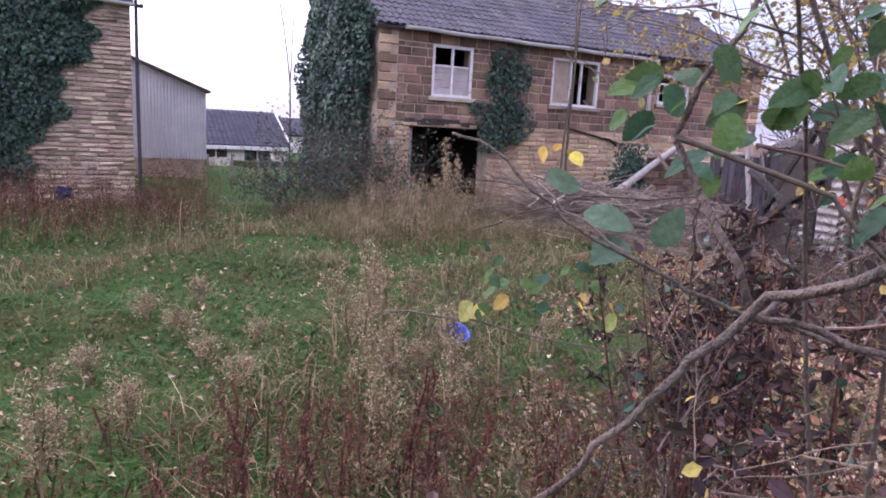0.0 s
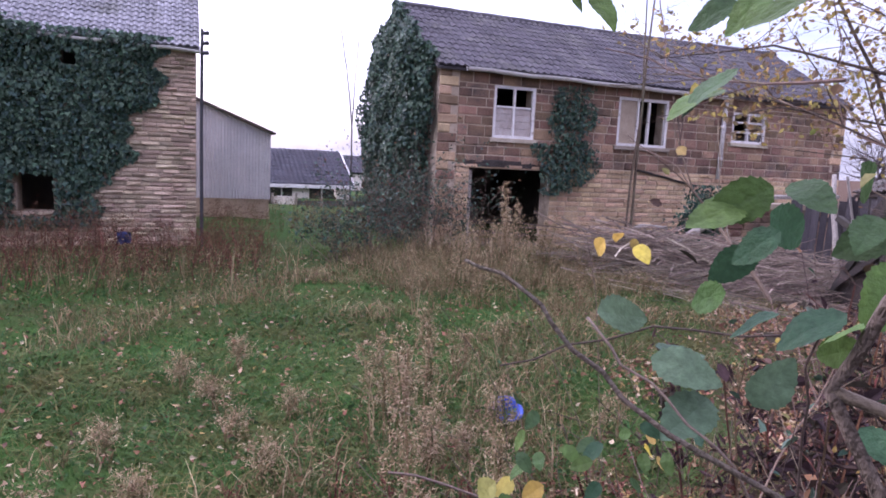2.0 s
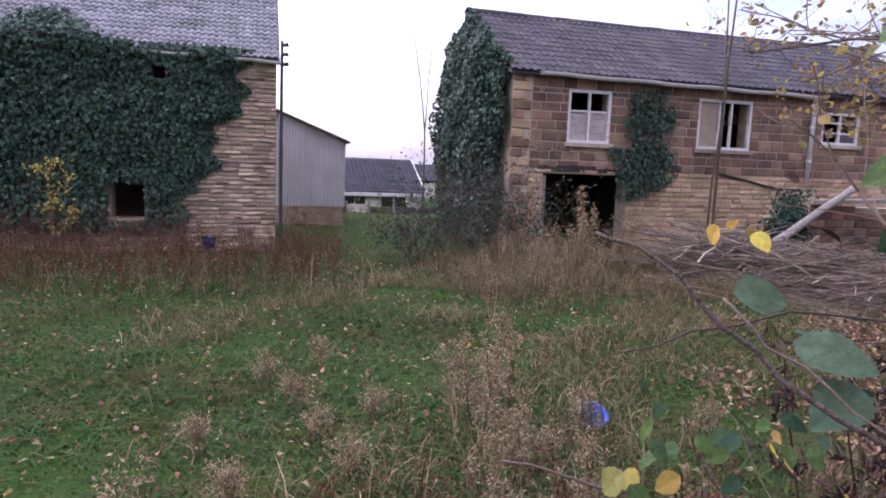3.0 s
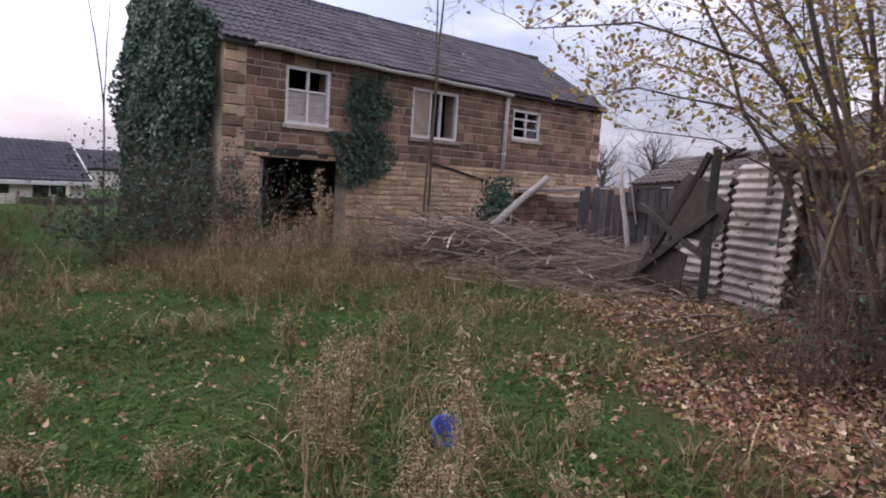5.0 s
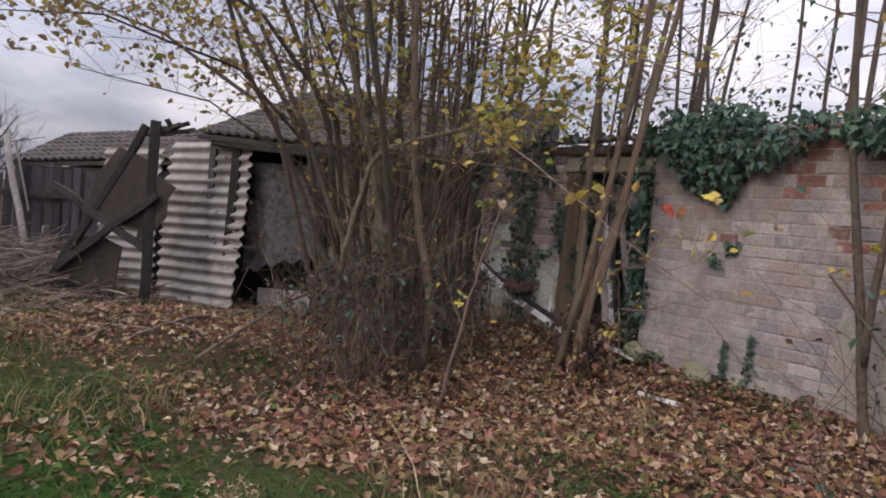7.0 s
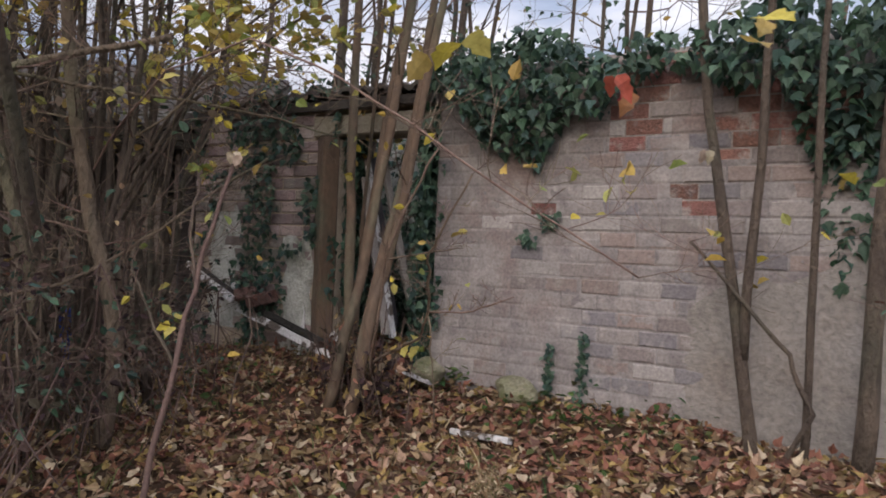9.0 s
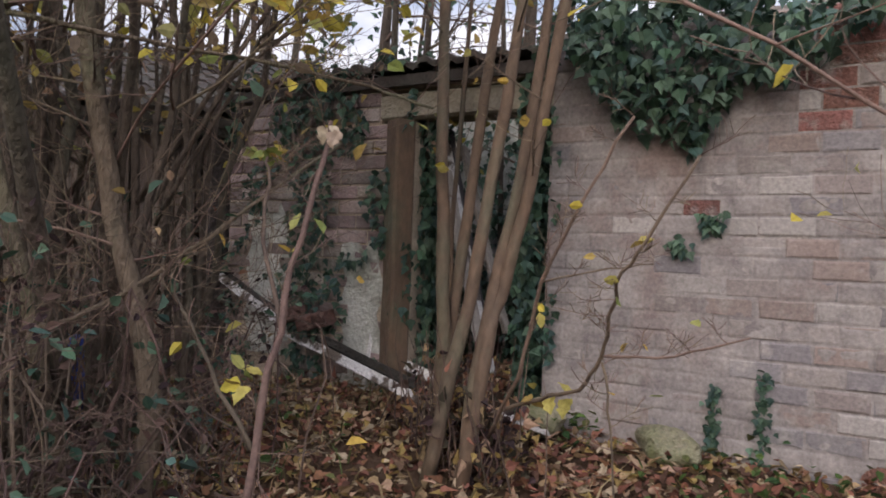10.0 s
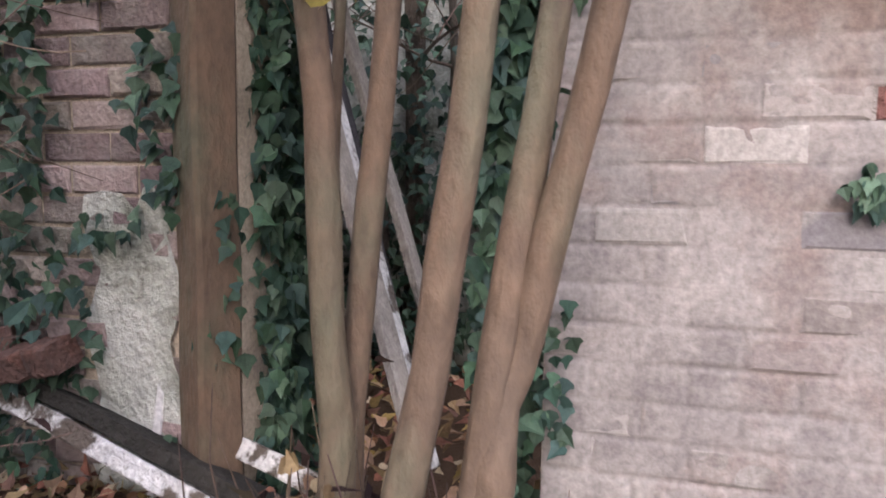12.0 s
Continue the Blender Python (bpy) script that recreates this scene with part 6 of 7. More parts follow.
stem_tree("wall_twig", [
    ([(5.55, 2.52, 0.38), (5.25, 2.48, 0.50), (5.02, 2.50, 0.58), (4.88, 2.53, 0.72), (4.80, 2.58, 0.86), (4.72, 2.63, 0.96), (4.62, 2.62, 1.08), (4.50, 2.55, 1.32)], 0.008),
    ([(4.88, 2.53, 0.72), (4.7, 2.40, 0.74), (4.5, 2.32, 0.82)], 0.005),
    ([(4.88, 2.53, 0.70), (4.84, 2.52, 0.5), (4.83, 2.5, 0.2)], 0.005),
    ([(5.5, 2.55, 0.30), (5.12, 2.68, 0.62), (4.96, 2.72, 0.95), (4.84, 2.70, 1.15), (4.7, 2.6, 1.45)], 0.008),
    ([(4.96, 2.72, 0.95), (4.9, 2.5, 1.0), (4.8, 2.4, 1.02)], 0.004),
], "crooked dark twig growing across the wall", YELLOW, 0.008, 93, 0.12, TWIG, (0.04, 0.06), 0.3, "twig")
g = Geo()
for q, s in (((5.3, 2.48, 0.5), 3), ((5.2, 2.47, 0.52), 4), ((5.81, 3.4, 1.38), 6), ((5.7, 3.42, 1.36), 5), ((3.32, 1.83, 1.3), 4), ((2.94, 2.92, 1.42), 3), ((3.31, 3.3, 1.42), 3), ((4.9, 3.68, 1.6), 3), ((5.21, 3.35, 1.4), 1)):
    for k in range(s):
        g.leaf(Vector(q) + Vector((random.gauss(0, 0.03), random.gauss(0, 0.03), random.gauss(0, 0.025))), (random.gauss(0, 1), random.gauss(0, 1), -0.4), (random.gauss(0, 0.6), random.gauss(0, 0.6), 1), random.uniform(0.05, 0.085), 0.75, 0.2, True)
tagged(put("yellow_leaves", g, YELLOW), "large yellow leaves on the near twigs", "leaves", kind="stuff")

for kind, m, spots_at, label in (("red_leaves", REDLEAF, ((3.2, 2.98, 1.38), (3.3, 2.86, 1.38)), "red leaves hanging on a near twig"), ("pale_leaves", TANLEAF, ((5.17, 3.37, 1.4), (5.13, 3.36, 1.38), (3.62, 2.2, 1.36)), "withered pale leaves on a sapling tip")):
    g = Geo()
    for q in spots_at:
        for k in range(2):
            g.leaf(Vector(q) + Vector((random.gauss(0, 0.015), random.gauss(0, 0.015), 0)), (random.gauss(0, 0.4), random.gauss(0, 0.4), -1), (random.gauss(-1, 0.4), random.gauss(0.4, 0.4), 0.3), random.uniform(0.05, 0.07), 0.6, 0.25, True)
    tagged(put(kind, g, m), label, "leaves", kind="stuff")
g = Geo()
for k in range(4):
    g.leaf(Vector((5.15, 3.61, 0.64)) + Vector((random.gauss(0, 0.02), random.gauss(0, 0.02), random.gauss(0, 0.015))), (random.gauss(0, 1), random.gauss(0, 1), -0.4), (random.gauss(-0.6, 0.5), random.gauss(0, 0.5), 0.8), 0.065, 0.75, 0.2, True)
tagged(put("yellow_leaves", g, YELLOW), "bright yellow leaves low on the sapling", "leaves", kind="stuff")

stem_tree("autumn_tree", [
    ([(6.95, 4.6, -0.1), (7.0, 5.0, 1.8), (7.2, 5.9, 3.2), (7.4, 7.0, 4.3)], 0.045),
    ([(6.8, 4.5, -0.1), (6.75, 4.8, 2.0), (6.5, 5.5, 3.5), (6.1, 6.4, 4.6)], 0.04),
    ([(7.0, 4.7, -0.1), (7.3, 5.4, 2.1), (7.8, 6.7, 2.9), (8.1, 7.9, 3.3)], 0.036),
    ([(6.7, 4.4, -0.1), (6.4, 4.7, 2.0), (5.9, 5.3, 2.7), (5.2, 6.2, 3.05), (4.5, 7.0, 2.95)], 0.03),
    ([(6.75, 4.5, 0.4), (6.5, 4.9, 1.7), (6.1, 5.5, 2.3), (5.6, 6.4, 2.5), (5.2, 7.0, 2.35)], 0.022),
    ([(6.8, 4.5, 0.5), (6.4, 5.0, 1.6), (6.0, 5.7, 2.0), (5.6, 6.6, 2.1)], 0.016),
    ([(6.8, 4.4, 0.4), (6.3, 4.6, 2.2), (5.7, 5.0, 3.0), (5.1, 5.5, 3.4)], 0.022),
    ([(6.9, 4.4, -0.1), (6.9, 4.6, 2.6), (7.0, 5.0, 4.6), (7.0, 5.6, 6.0)], 0.045),
], "spreading tree with thin branches and withered leaves", AUTUMN, 0.52, 161, 0.85, DARKBARK, (0.045, 0.085), 0.4, taper=0.9, more=3)
# bramble canes and undergrowth round the thicket
g = Geo()
tips = []
r = random.Random(95)
for k in range(150):
    a = Vector((6.45 + r.gauss(0, 0.6), 3.95 + r.gauss(0, 0.5), 0))
    if a.x < 6.25 or a.y < 3.75 or not bool(clear_of(np.float64(a.x), np.float64(a.y))):
        continue
    a.z = gz(a.x, a.y) - 0.02
    b = a + Vector((r.gauss(0.1, 0.5), r.gauss(0, 0.5), r.uniform(0.3, 1.4)))
    grow(g, tips, a, b - a, (b - a).length, r.uniform(0.003, 0.008), 1, r, 0.5, 0.0)
canes = thing("bramble_thicket", (6.2, 3.9, 0), "tangled reddish bramble canes and dead twigs", "bramble")
tagged(put("cane_tangle", g, TWIG, canes), kind="stuff")
foliage(canes, tips, LITTER, 0.06, (0.03, 0.05), 96)
foliage(canes, tips, IVY, 0.12, (0.04, 0.07), 97)

r = random.Random(195)
for cx, cy, n, hh in ((5.55, 4.25, 46, 0.75), (5.95, 3.85, 40, 0.65), (5.2, 4.5, 34, 0.55), (6.5, 3.45, 30, 0.55)):
    g = Geo()
    tips = []
    for k in range(n):
        a = Vector((cx + r.gauss(0, 0.26), cy + r.gauss(0, 0.2), 0))
        a.z = gz(a.x, a.y) - 0.02
        w = r.uniform(0, 6.283)
        reach = r.uniform(0.2, 0.7)
        mid = a + Vector((math.cos(w) * reach * 0.5, math.sin(w) * reach * 0.5, hh * r.uniform(0.5, 1.2)))
        end = a + Vector((math.cos(w) * reach, math.sin(w) * reach, hh * r.uniform(0.1, 0.7)))
        rad = r.uniform(0.0025, 0.006)
        g.tube(wander(a, mid, 3, 0.03)[:-1] + wander(mid, end, 3, 0.03), [rad, rad, rad * 0.9, rad * 0.8, rad * 0.7, rad * 0.55, rad * 0.3], 5)
        grow(g, tips, mid, (r.gauss(0, 1), r.gauss(0, 1), r.uniform(-0.3, 0.6)), r.uniform(0.15, 0.4), rad * 0.6, 1, r, 0.5, 0.0)
    t = thing("bramble_tangle", (cx, cy, gz(cx, cy)), "low arching red-brown brambles with withered leaves", "bramble", "low brambles")
    tagged(put("cane_tangle", g, REDTWIG, t), kind="stuff")
    foliage(t, tips, DARKWEED, 0.1, (0.025, 0.05), 196 + n, "withered_foliage")
    foliage(t, tips, IVY, 0.06, (0.035, 0.06), 197 + n, "green_foliage")

# ---- near bush at the start ----
bush = thing("bramble_bush", (0.75, 1.3, 0), "near bramble bush with large green leaves", "bramble")
g = Geo()
near_canes = [
    ([(1.2, 1.45, 0.0), (0.877, 1.343, 1.246), (0.7, 1.501, 1.301), (0.588, 1.627, 1.359), (0.423, 1.789, 1.462), (0.345, 1.91, 1.579), (0.258, 2.022, 1.634)], 0.006),
    ([(0.7, 1.501, 1.301), (0.861, 1.487, 1.353), (1.038, 1.463, 1.398)], 0.008),
    ([(0.60, 0.85, 0.0), (0.50, 0.95, 0.9), (0.33, 1.03, 1.42), (0.19, 1.13, 1.45)], 0.0075),
    ([(0.23, 1.01, 1.53), (0.19, 1.13, 1.45), (0.10, 1.17, 1.35), (0.02, 1.23, 1.22), (-0.02, 1.28, 1.05)], 0.0068),
    ([(0.27, 1.19, 1.44), (0.25, 1.33, 1.65), (0.29, 1.27, 1.79), (0.45, 1.35, 2.1)], 0.006),
    ([(0.25, 1.33, 1.65), (0.34, 1.2, 1.6), (0.42, 1.1, 1.5)], 0.005),
    ([(0.95, 1.9, 0.0), (1.0, 1.95, 1.2), (0.96, 1.91, 1.50), (0.72, 2.1, 1.48), (0.46, 2.27, 1.36)], 0.0035),
    ([(0.52, 2.04, 1.52), (0.54, 1.87, 1.45), (0.56, 1.70, 1.38), (0.62, 1.5, 1.1)], 0.003),
    ([(1.3, 1.6, 0.0), (1.1, 1.7, 1.4), (0.8, 1.6, 2.0), (0.45, 1.55, 2.06)], 0.007),
    ([(0.22, 2.28, 1.14), (0.38, 2.08, 1.16), (0.62, 1.81, 1.14), (0.9, 1.6, 0.7)], 0.003),
]
for pts, rad in near_canes:
    c = Geo()
    fine = []
    for a, b in zip(pts, pts[1:]):
        fine += wander(a, b, 4, 0.008)[:-1]
    fine.append(Vector(pts[-1]))
    c.tube(fine, [rad * (1 - 0.5 * i / len(fine)) for i in range(len(fine))], 7)
    put("cane", c, REDTWIG if rad < 0.006 else DARKBARK, bush, smooth=True)
twig_geo, tips = Geo(), []
r = random.Random(98)
for k in range(24):
    a = Vector((r.uniform(0.8, 1.5), r.uniform(1.5, 2.2), r.uniform(0.5, 2.1)))
    grow(twig_geo, tips, a, (r.gauss(0.2, 0.6), r.gauss(0, 0.6), r.uniform(-0.2, 0.8)), r.uniform(0.3, 0.6), r.uniform(0.0025, 0.005), 1, r, 0.45, 0.1)
tagged(put("twig_mass", twig_geo, TWIG, bush), kind="stuff")
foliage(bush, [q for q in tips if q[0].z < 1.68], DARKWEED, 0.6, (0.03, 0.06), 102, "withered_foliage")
foliage(bush, tips, BROWNLEAF, 0.12, (0.02, 0.04), 103, "brown_foliage")
leafy = Geo()
for q, n, sz in (((0.31, 1.5, 1.93), 3, 0.085), ((0.35, 1.47, 1.95), 2, 0.08), ((0.33, 1.5, 1.72), 3, 0.08), ((0.24, 1.7, 1.99), 2, 0.075), ((0.44, 2.10, 1.33), 4, 0.065), ((0.52, 2.0, 1.27), 6, 0.07), ((0.38, 1.98, 1.27), 5, 0.062), ((0.62, 1.95, 1.28), 6, 0.07), ((0.20, 1.26, 1.76), 2, 0.075), ((0.45, 1.35, 2.0), 4, 0.08), ((0.5, 1.2, 1.75), 5, 0.085), ((0.42, 1.1, 1.62), 4, 0.08), ((0.6, 1.25, 1.9), 5, 0.085), ((1.1, 1.5, 1.85), 5, 0.08), ((1.2, 1.7, 1.95), 4, 0.08), ((0.3, 1.33, 1.68), 2, 0.06), ((1.25, 1.75, 1.6), 4, 0.08)):
    for k in range(n):
        leafy.leaf(Vector(q) + Vector((random.gauss(0, 0.03), random.gauss(0, 0.03), random.gauss(0, 0.03))), (random.gauss(-0.3, 1), random.gauss(0, 1), -0.7), (random.gauss(-0.6, 0.5), random.gauss(-0.6, 0.5), 0.8), sz * random.uniform(0.55, 0.85), 0.6, 0.16)
tagged(put("leaf_spray", leafy, GREENLEAF, bush, "large green toothed leaves"), kind="stuff")
for q in ((0.56, 1.73, 1.78), (0.67, 1.68, 1.82), (0.68, 1.64, 1.66), (0.76, 1.61, 1.69), (0.9, 1.54, 1.72), (0.96, 1.53, 1.8), (0.97, 1.5, 1.66), (0.82, 1.59, 1.76)):
    spray = Geo()
    for k in range(3):
        spray.leaf(Vector(q) + Vector((random.gauss(0, 0.05), random.gauss(0, 0.05), random.gauss(0, 0.05))), (random.gauss(-0.2, 1), random.gauss(0, 0.8), -0.5), (random.gauss(-0.5, 0.5), random.gauss(-0.6, 0.4), 0.6), random.uniform(0.075, 0.105), 0.62, 0.16)
    tagged(put("leaf_spray", spray, GREENLEAF, bush), kind="stuff")
broad = Geo()
for q in ((0.81, 1.91, 1.37), (0.73, 1.94, 1.38), (0.64, 2.0, 1.45), (0.7, 1.97, 1.44), (0.54, 2.04, 1.53)):
    broad.leaf(Vector(q), (random.gauss(0.5, 0.8), random.gauss(0, 0.5), random.gauss(-0.1, 0.25)), (random.gauss(-0.2, 0.2), random.gauss(-0.7, 0.2), 0.7), random.uniform(0.12, 0.15), 0.62, 0.14)
tagged(put("broad_leaves", broad, SAGE, bush, "broad pale green bramble leaves"), kind="stuff")
autumn = Geo()
for q, n in (((0.42, 2.08, 1.2), 2), ((0.62, 1.81, 1.2), 2), ((0.40, 1.95, 1.24), 1), ((0.9, 2.3, 1.1), 3), ((1.0, 2.6, 1.6), 4)):
    for k in range(n):
        autumn.leaf(Vector(q) + Vector((random.gauss(0, 0.03), random.gauss(0, 0.03), random.gauss(0, 0.02))), (random.gauss(0, 1), random.gauss(0, 1), -0.8), (random.gauss(0, 0.6), -0.6, 0.6), random.uniform(0.045, 0.075), 0.7, 0.2)
tagged(put("yellow_leaves", autumn, YELLOW, bush), kind="stuff")
g = Geo()
tips = []
r = random.Random(99)
for k in range(60):
    a = Vector((r.uniform(1.1, 2.3), r.uniform(1.3, 2.7), 0))
    a.z = gz(a.x, a.y) - 0.02
    grow(g, tips, a, (r.gauss(0, 0.5), r.gauss(0, 0.5), 1), r.uniform(0.5, 1.25), r.uniform(0.003, 0.007), 1, r, 0.45, 0.1)
scrub = thing("dead_scrub", (1.35, 2.0, 0), "brown dead scrub with withered leaves", "shrub")
tagged(put("twig_mass", g, REDTWIG, scrub), kind="stuff")
tips = [q for q in tips if q[0].y < 2.75 and q[0].x > 1.0]
foliage(scrub, tips, DOCK, 0.3, (0.025, 0.05), 100, "withered_foliage")
foliage(scrub, tips, IVY, 0.18, (0.03, 0.055), 104, "dark_foliage")

r = random.Random(177)
for k in range(9):
    seed_weed((r.uniform(1.2, 1.9), r.uniform(1.95, 2.75)), r.uniform(1.1, 1.6), 320 + k, DARKWEED, 0.22, 0.1, 120, 3, 0.05, "withered_weed", "tall dark withered weed beside the bramble", "withered weeds")

# ---- shrubs by the barn ----
for sx, sy, n, hh, sd in ((2.5, 13.0, 34, 1.1, 111), (3.6, 13.8, 40, 1.5, 112), (4.3, 13.6, 30, 1.9, 113), (5.3, 14.1, 16, 1.3, 114)):
    g = Geo()
    tips = []
    r = random.Random(sd)
    for k in range(n):
        a = Vector((sx + r.gauss(0, 0.35), sy + r.gauss(0, 0.25), 0))
        a.y = min(a.y, 14.3)
        a.z = gz(a.x, a.y)
        grow(g, tips, a, (r.gauss(0, 0.4), r.gauss(0, 0.3), 1), hh * r.uniform(0.5, 1.1), r.uniform(0.004, 0.009), 1, r, 0.45, 0.15)
    t = thing("dark_shrub", (sx, sy, gz(sx, sy)), "dark tangled shrub beside the ivy gable", "shrub", "gable shrubs")
    tagged(put("branch_mass", g, TWIG, t), kind="stuff")
    foliage(t, tips, IVY, 0.75, (0.04, 0.08), sd + 20)
    foliage(t, tips, DOCK, 0.25, (0.03, 0.06), sd + 40, "dead_leaves")

stem_tree("thin_tree", [
    ([(9.62, 14.1, -0.2), (9.7, 14.2, 2.0), (9.78, 14.25, 4.4), (9.85, 14.2, 6.2)], 0.035),
    ([(9.48, 14.1, -0.2), (9.55, 14.15, 1.6), (9.72, 14.2, 3.2), (9.6, 14.2, 5.6)], 0.03),
], "thin bare twin-stemmed tree against the barn", YELLOW, 0.06, 121, 0.8, twig_from=0.5, more=2)
stem_tree("yellow_sapling", [
    ([(-3.35, 12.7, -0.1), (-3.35, 12.7, 0.5), (-3.4, 12.7, 1.0), (-3.35, 12.7, 1.45)], 0.012),
    ([(-3.25, 12.75, -0.1), (-3.2, 12.7, 0.6), (-3.15, 12.7, 1.2)], 0.009),
], "small sapling with yellow-green leaves before the house", YELLOW, 0.5, 125, 0.26, TWIG, (0.04, 0.07), 0.4, more=2)
stem_tree("bare_tree", [([(3.85, 18.2, -0.2), (3.85, 18.2, 2.5), (3.7, 18.3, 3.9), (3.5, 18.3, 5.0)], 0.022), ([(3.85, 18.2, 2.5), (3.9, 18.2, 3.8), (4.0, 18.2, 5.2)], 0.016)], "slender bare tree beside the barn", None, 0, 123, 0.9, FARTREE, twig_from=0.4)
for fx, fy, hh, sd in ((38.4, 25.4, 5.6, 136), (36.8, 28.2, 5.0, 137), (31.0, 34.0, 7.5, 131), (34.0, 36.0, 6.8, 132), (29.0, 38.0, 6.0, 133), (13.0, 30.0, 8.0, 134), (15.5, 30.0, 7.2, 135)):
    r = random.Random(sd)
    g = Geo()
    tips = []
    t = thing("far_tree", (fx, fy, -0.3), "distant bare winter tree", "tree", "distant trees")
    tr = Geo()
    tr.tube(wander((fx, fy, -0.4), (fx + r.gauss(0, 0.3), fy, hh * 0.55), 5, 0.08), [0.22, 0.19, 0.16, 0.13, 0.1, 0.07], 8)
    put("trunk", tr, BARK, t)
    for k in range(26):
        z = hh * r.uniform(0.22, 0.55)
        grow(g, tips, (fx, fy, z), (r.gauss(0, 1), r.gauss(0, 1), r.uniform(0.4, 1.2)), hh * r.uniform(0.25, 0.45), 0.05, 2, r, 0.5, 0.2)
    tagged(put("crown", g, FARTREE, t), kind="stuff")

# ---- brush pile, logs, poles ----
r = random.Random(141)
g = Geo()
for k in range(1700):
    f = r.random()
    cx, cy = 6.7 + 3.0 * f + r.gauss(0, 0.35), 10.6 - 1.6 * f + r.gauss(0, 0.95)
    hgt = (1.0 - 0.45 * f) * math.exp(-((cy - (10.6 - 1.6 * f)) / 0.95) ** 2)
    c = Vector((cx, cy, gz(cx, cy) + 0.03 + math.sqrt(r.random()) * 0.95 * hgt))
    a = r.gauss(-0.3, 0.5)
    d = Vector((math.cos(a), math.sin(a), r.gauss(0, 0.2))) * r.uniform(0.3, 1.1)
    rad = r.choice((0.005, 0.007, 0.01, 0.014))
    g.tube(wander(c - d, c + d, 4, 0.03), [rad, rad * 0.95, rad * 0.85, rad * 0.7, rad * 0.4], 4)
tagged(put("brush_pile", g, CUTSTICK), "long heap of cut dry branches", "brush pile", kind="stuff")
g = Geo()
for k in range(26):
    cx, cy = r.uniform(5.8, 8.8), r.uniform(6.0, 8.5)
    c = Vector((cx, cy, gz(cx, cy) + 0.05))
    a = r.gauss(-0.25, 0.8)
    d = Vector((math.cos(a), math.sin(a), r.gauss(0, 0.03))) * r.uniform(0.3, 1.1)
    g.tube(wander(c - d, c + d, 4, 0.02), [0.006, 0.006, 0.005, 0.004, 0.002], 4)
tagged(put("loose_sticks", g, CUTSTICK), "loose dry sticks lying on the ground", "sticks", kind="stuff")


def log(pts, rad, label, material=PALEWOOD, name="log"):
    g = Geo()
    fine = []
    for a, b in zip(pts, pts[1:]):
        fine += wander(a, b, 4, rad * 0.15)[:-1]
    fine.append(Vector(pts[-1]))
    g.tube(fine, [rad * (1 - 0.3 * i / len(fine)) for i in range(len(fine))], 9)
    tagged(put(name, g, material, smooth=True), label, "log")


log([(8.8, 12.2, -0.06), (9.93, 12.15, 0.62), (11.46, 12.2, 1.56)], 0.1, "pale dead log leaning on the ruined wall")
log([(7.4, 11.9, 0.0), (7.9, 12.1, 0.42), (8.6, 12.4, 0.62), (9.5, 12.7, 0.55)], 0.055, "pale split log in the brush")
log([(10.22, 9.11, -0.3), (10.32, 9.3, 0.5), (10.63, 9.76, 1.85)], 0.055, "pale bleached post leaning by the fence", PALEWOOD, "leaning_post")
log([(9.3, 4.8, 0.42), (7.74, 4.82, 0.36), (6.4, 5.1, 0.30), (5.11, 5.42, 0.10)], 0.017, "long thin pole lying over the ground", TWIG, "pole")
log([(8.7, 5.6, -0.1), (6.6, 5.9, 0.12), (5.8, 6.1, 0.08)], 0.016, "long thin stick lying in the grass", CUTSTICK, "pole")

# ---- rotten frame before the iron sheets ----
frame_thing = thing("rotten_frame", (9.1, 7.6, -0.3), "black rotten timber frame with torn panels", "gate")
for a, b, w in (((9.02, 8.45, -0.32), (9.2, 7.3, 2.05), 0.13), ((8.98, 7.12, -0.32), (9.15, 7.18, 2.1), 0.13), ((9.02, 8.2, 0.2), (9.05, 7.05, 1.2), 0.1), ((9.02, 8.3, 1.2), (9.05, 7.1, 0.45), 0.1)):
    g = Geo()
    g.beam(a, b, w, 0.09, steps=7, wobble=0.014)
    put("beam", g, DARKWOOD, frame_thing)
for a, b, c, d in (((9.06, 8.3, -0.28), (9.05, 7.5, -0.3), (9.06, 7.45, 0.5), (9.08, 8.0, 0.6)), ((9.08, 7.95, 0.85), (9.07, 7.2, 0.75), (9.12, 7.2, 1.6), (9.14, 7.6, 1.75)), ((9.07, 7.3, 0.6), (9.05, 6.95, 0.9), (9.07, 6.85, 1.3), (9.1, 7.3, 1.4))):
    g = Geo()
    pts = [Vector(p) for p in (a, b, c, d)]
    back = Vector((0.05, 0.01, 0))
    mids = [pts[i].lerp(pts[(i + 1) % 4], 0.5) + Vector((0, random.uniform(-0.07, 0.07), random.uniform(-0.07, 0.07))) for i in range(4)]
    ring = [q for pair in zip(pts, mids) for q in pair]
    g.add(ring + [q + back for q in ring], [tuple(range(8)), tuple(range(15, 7, -1))] + [(i, 8 + i, 8 + (i + 1) % 8, (i + 1) % 8) for i in range(8)])
    put("panel", g, RUST, frame_thing)
for k in range(9):
    g = Geo()
    c = Vector((9.18, 7.1 + random.gauss(0, 0.12), 2.0 + random.gauss(0, 0.04)))
    g.beam(c, c + Vector((random.gauss(0, 0.05), random.gauss(-0.1, 0.16), random.uniform(0.02, 0.18))), 0.05, 0.05, 0, 0.006, 3)
    put("splinter", g, DARKWOOD, frame_thing)

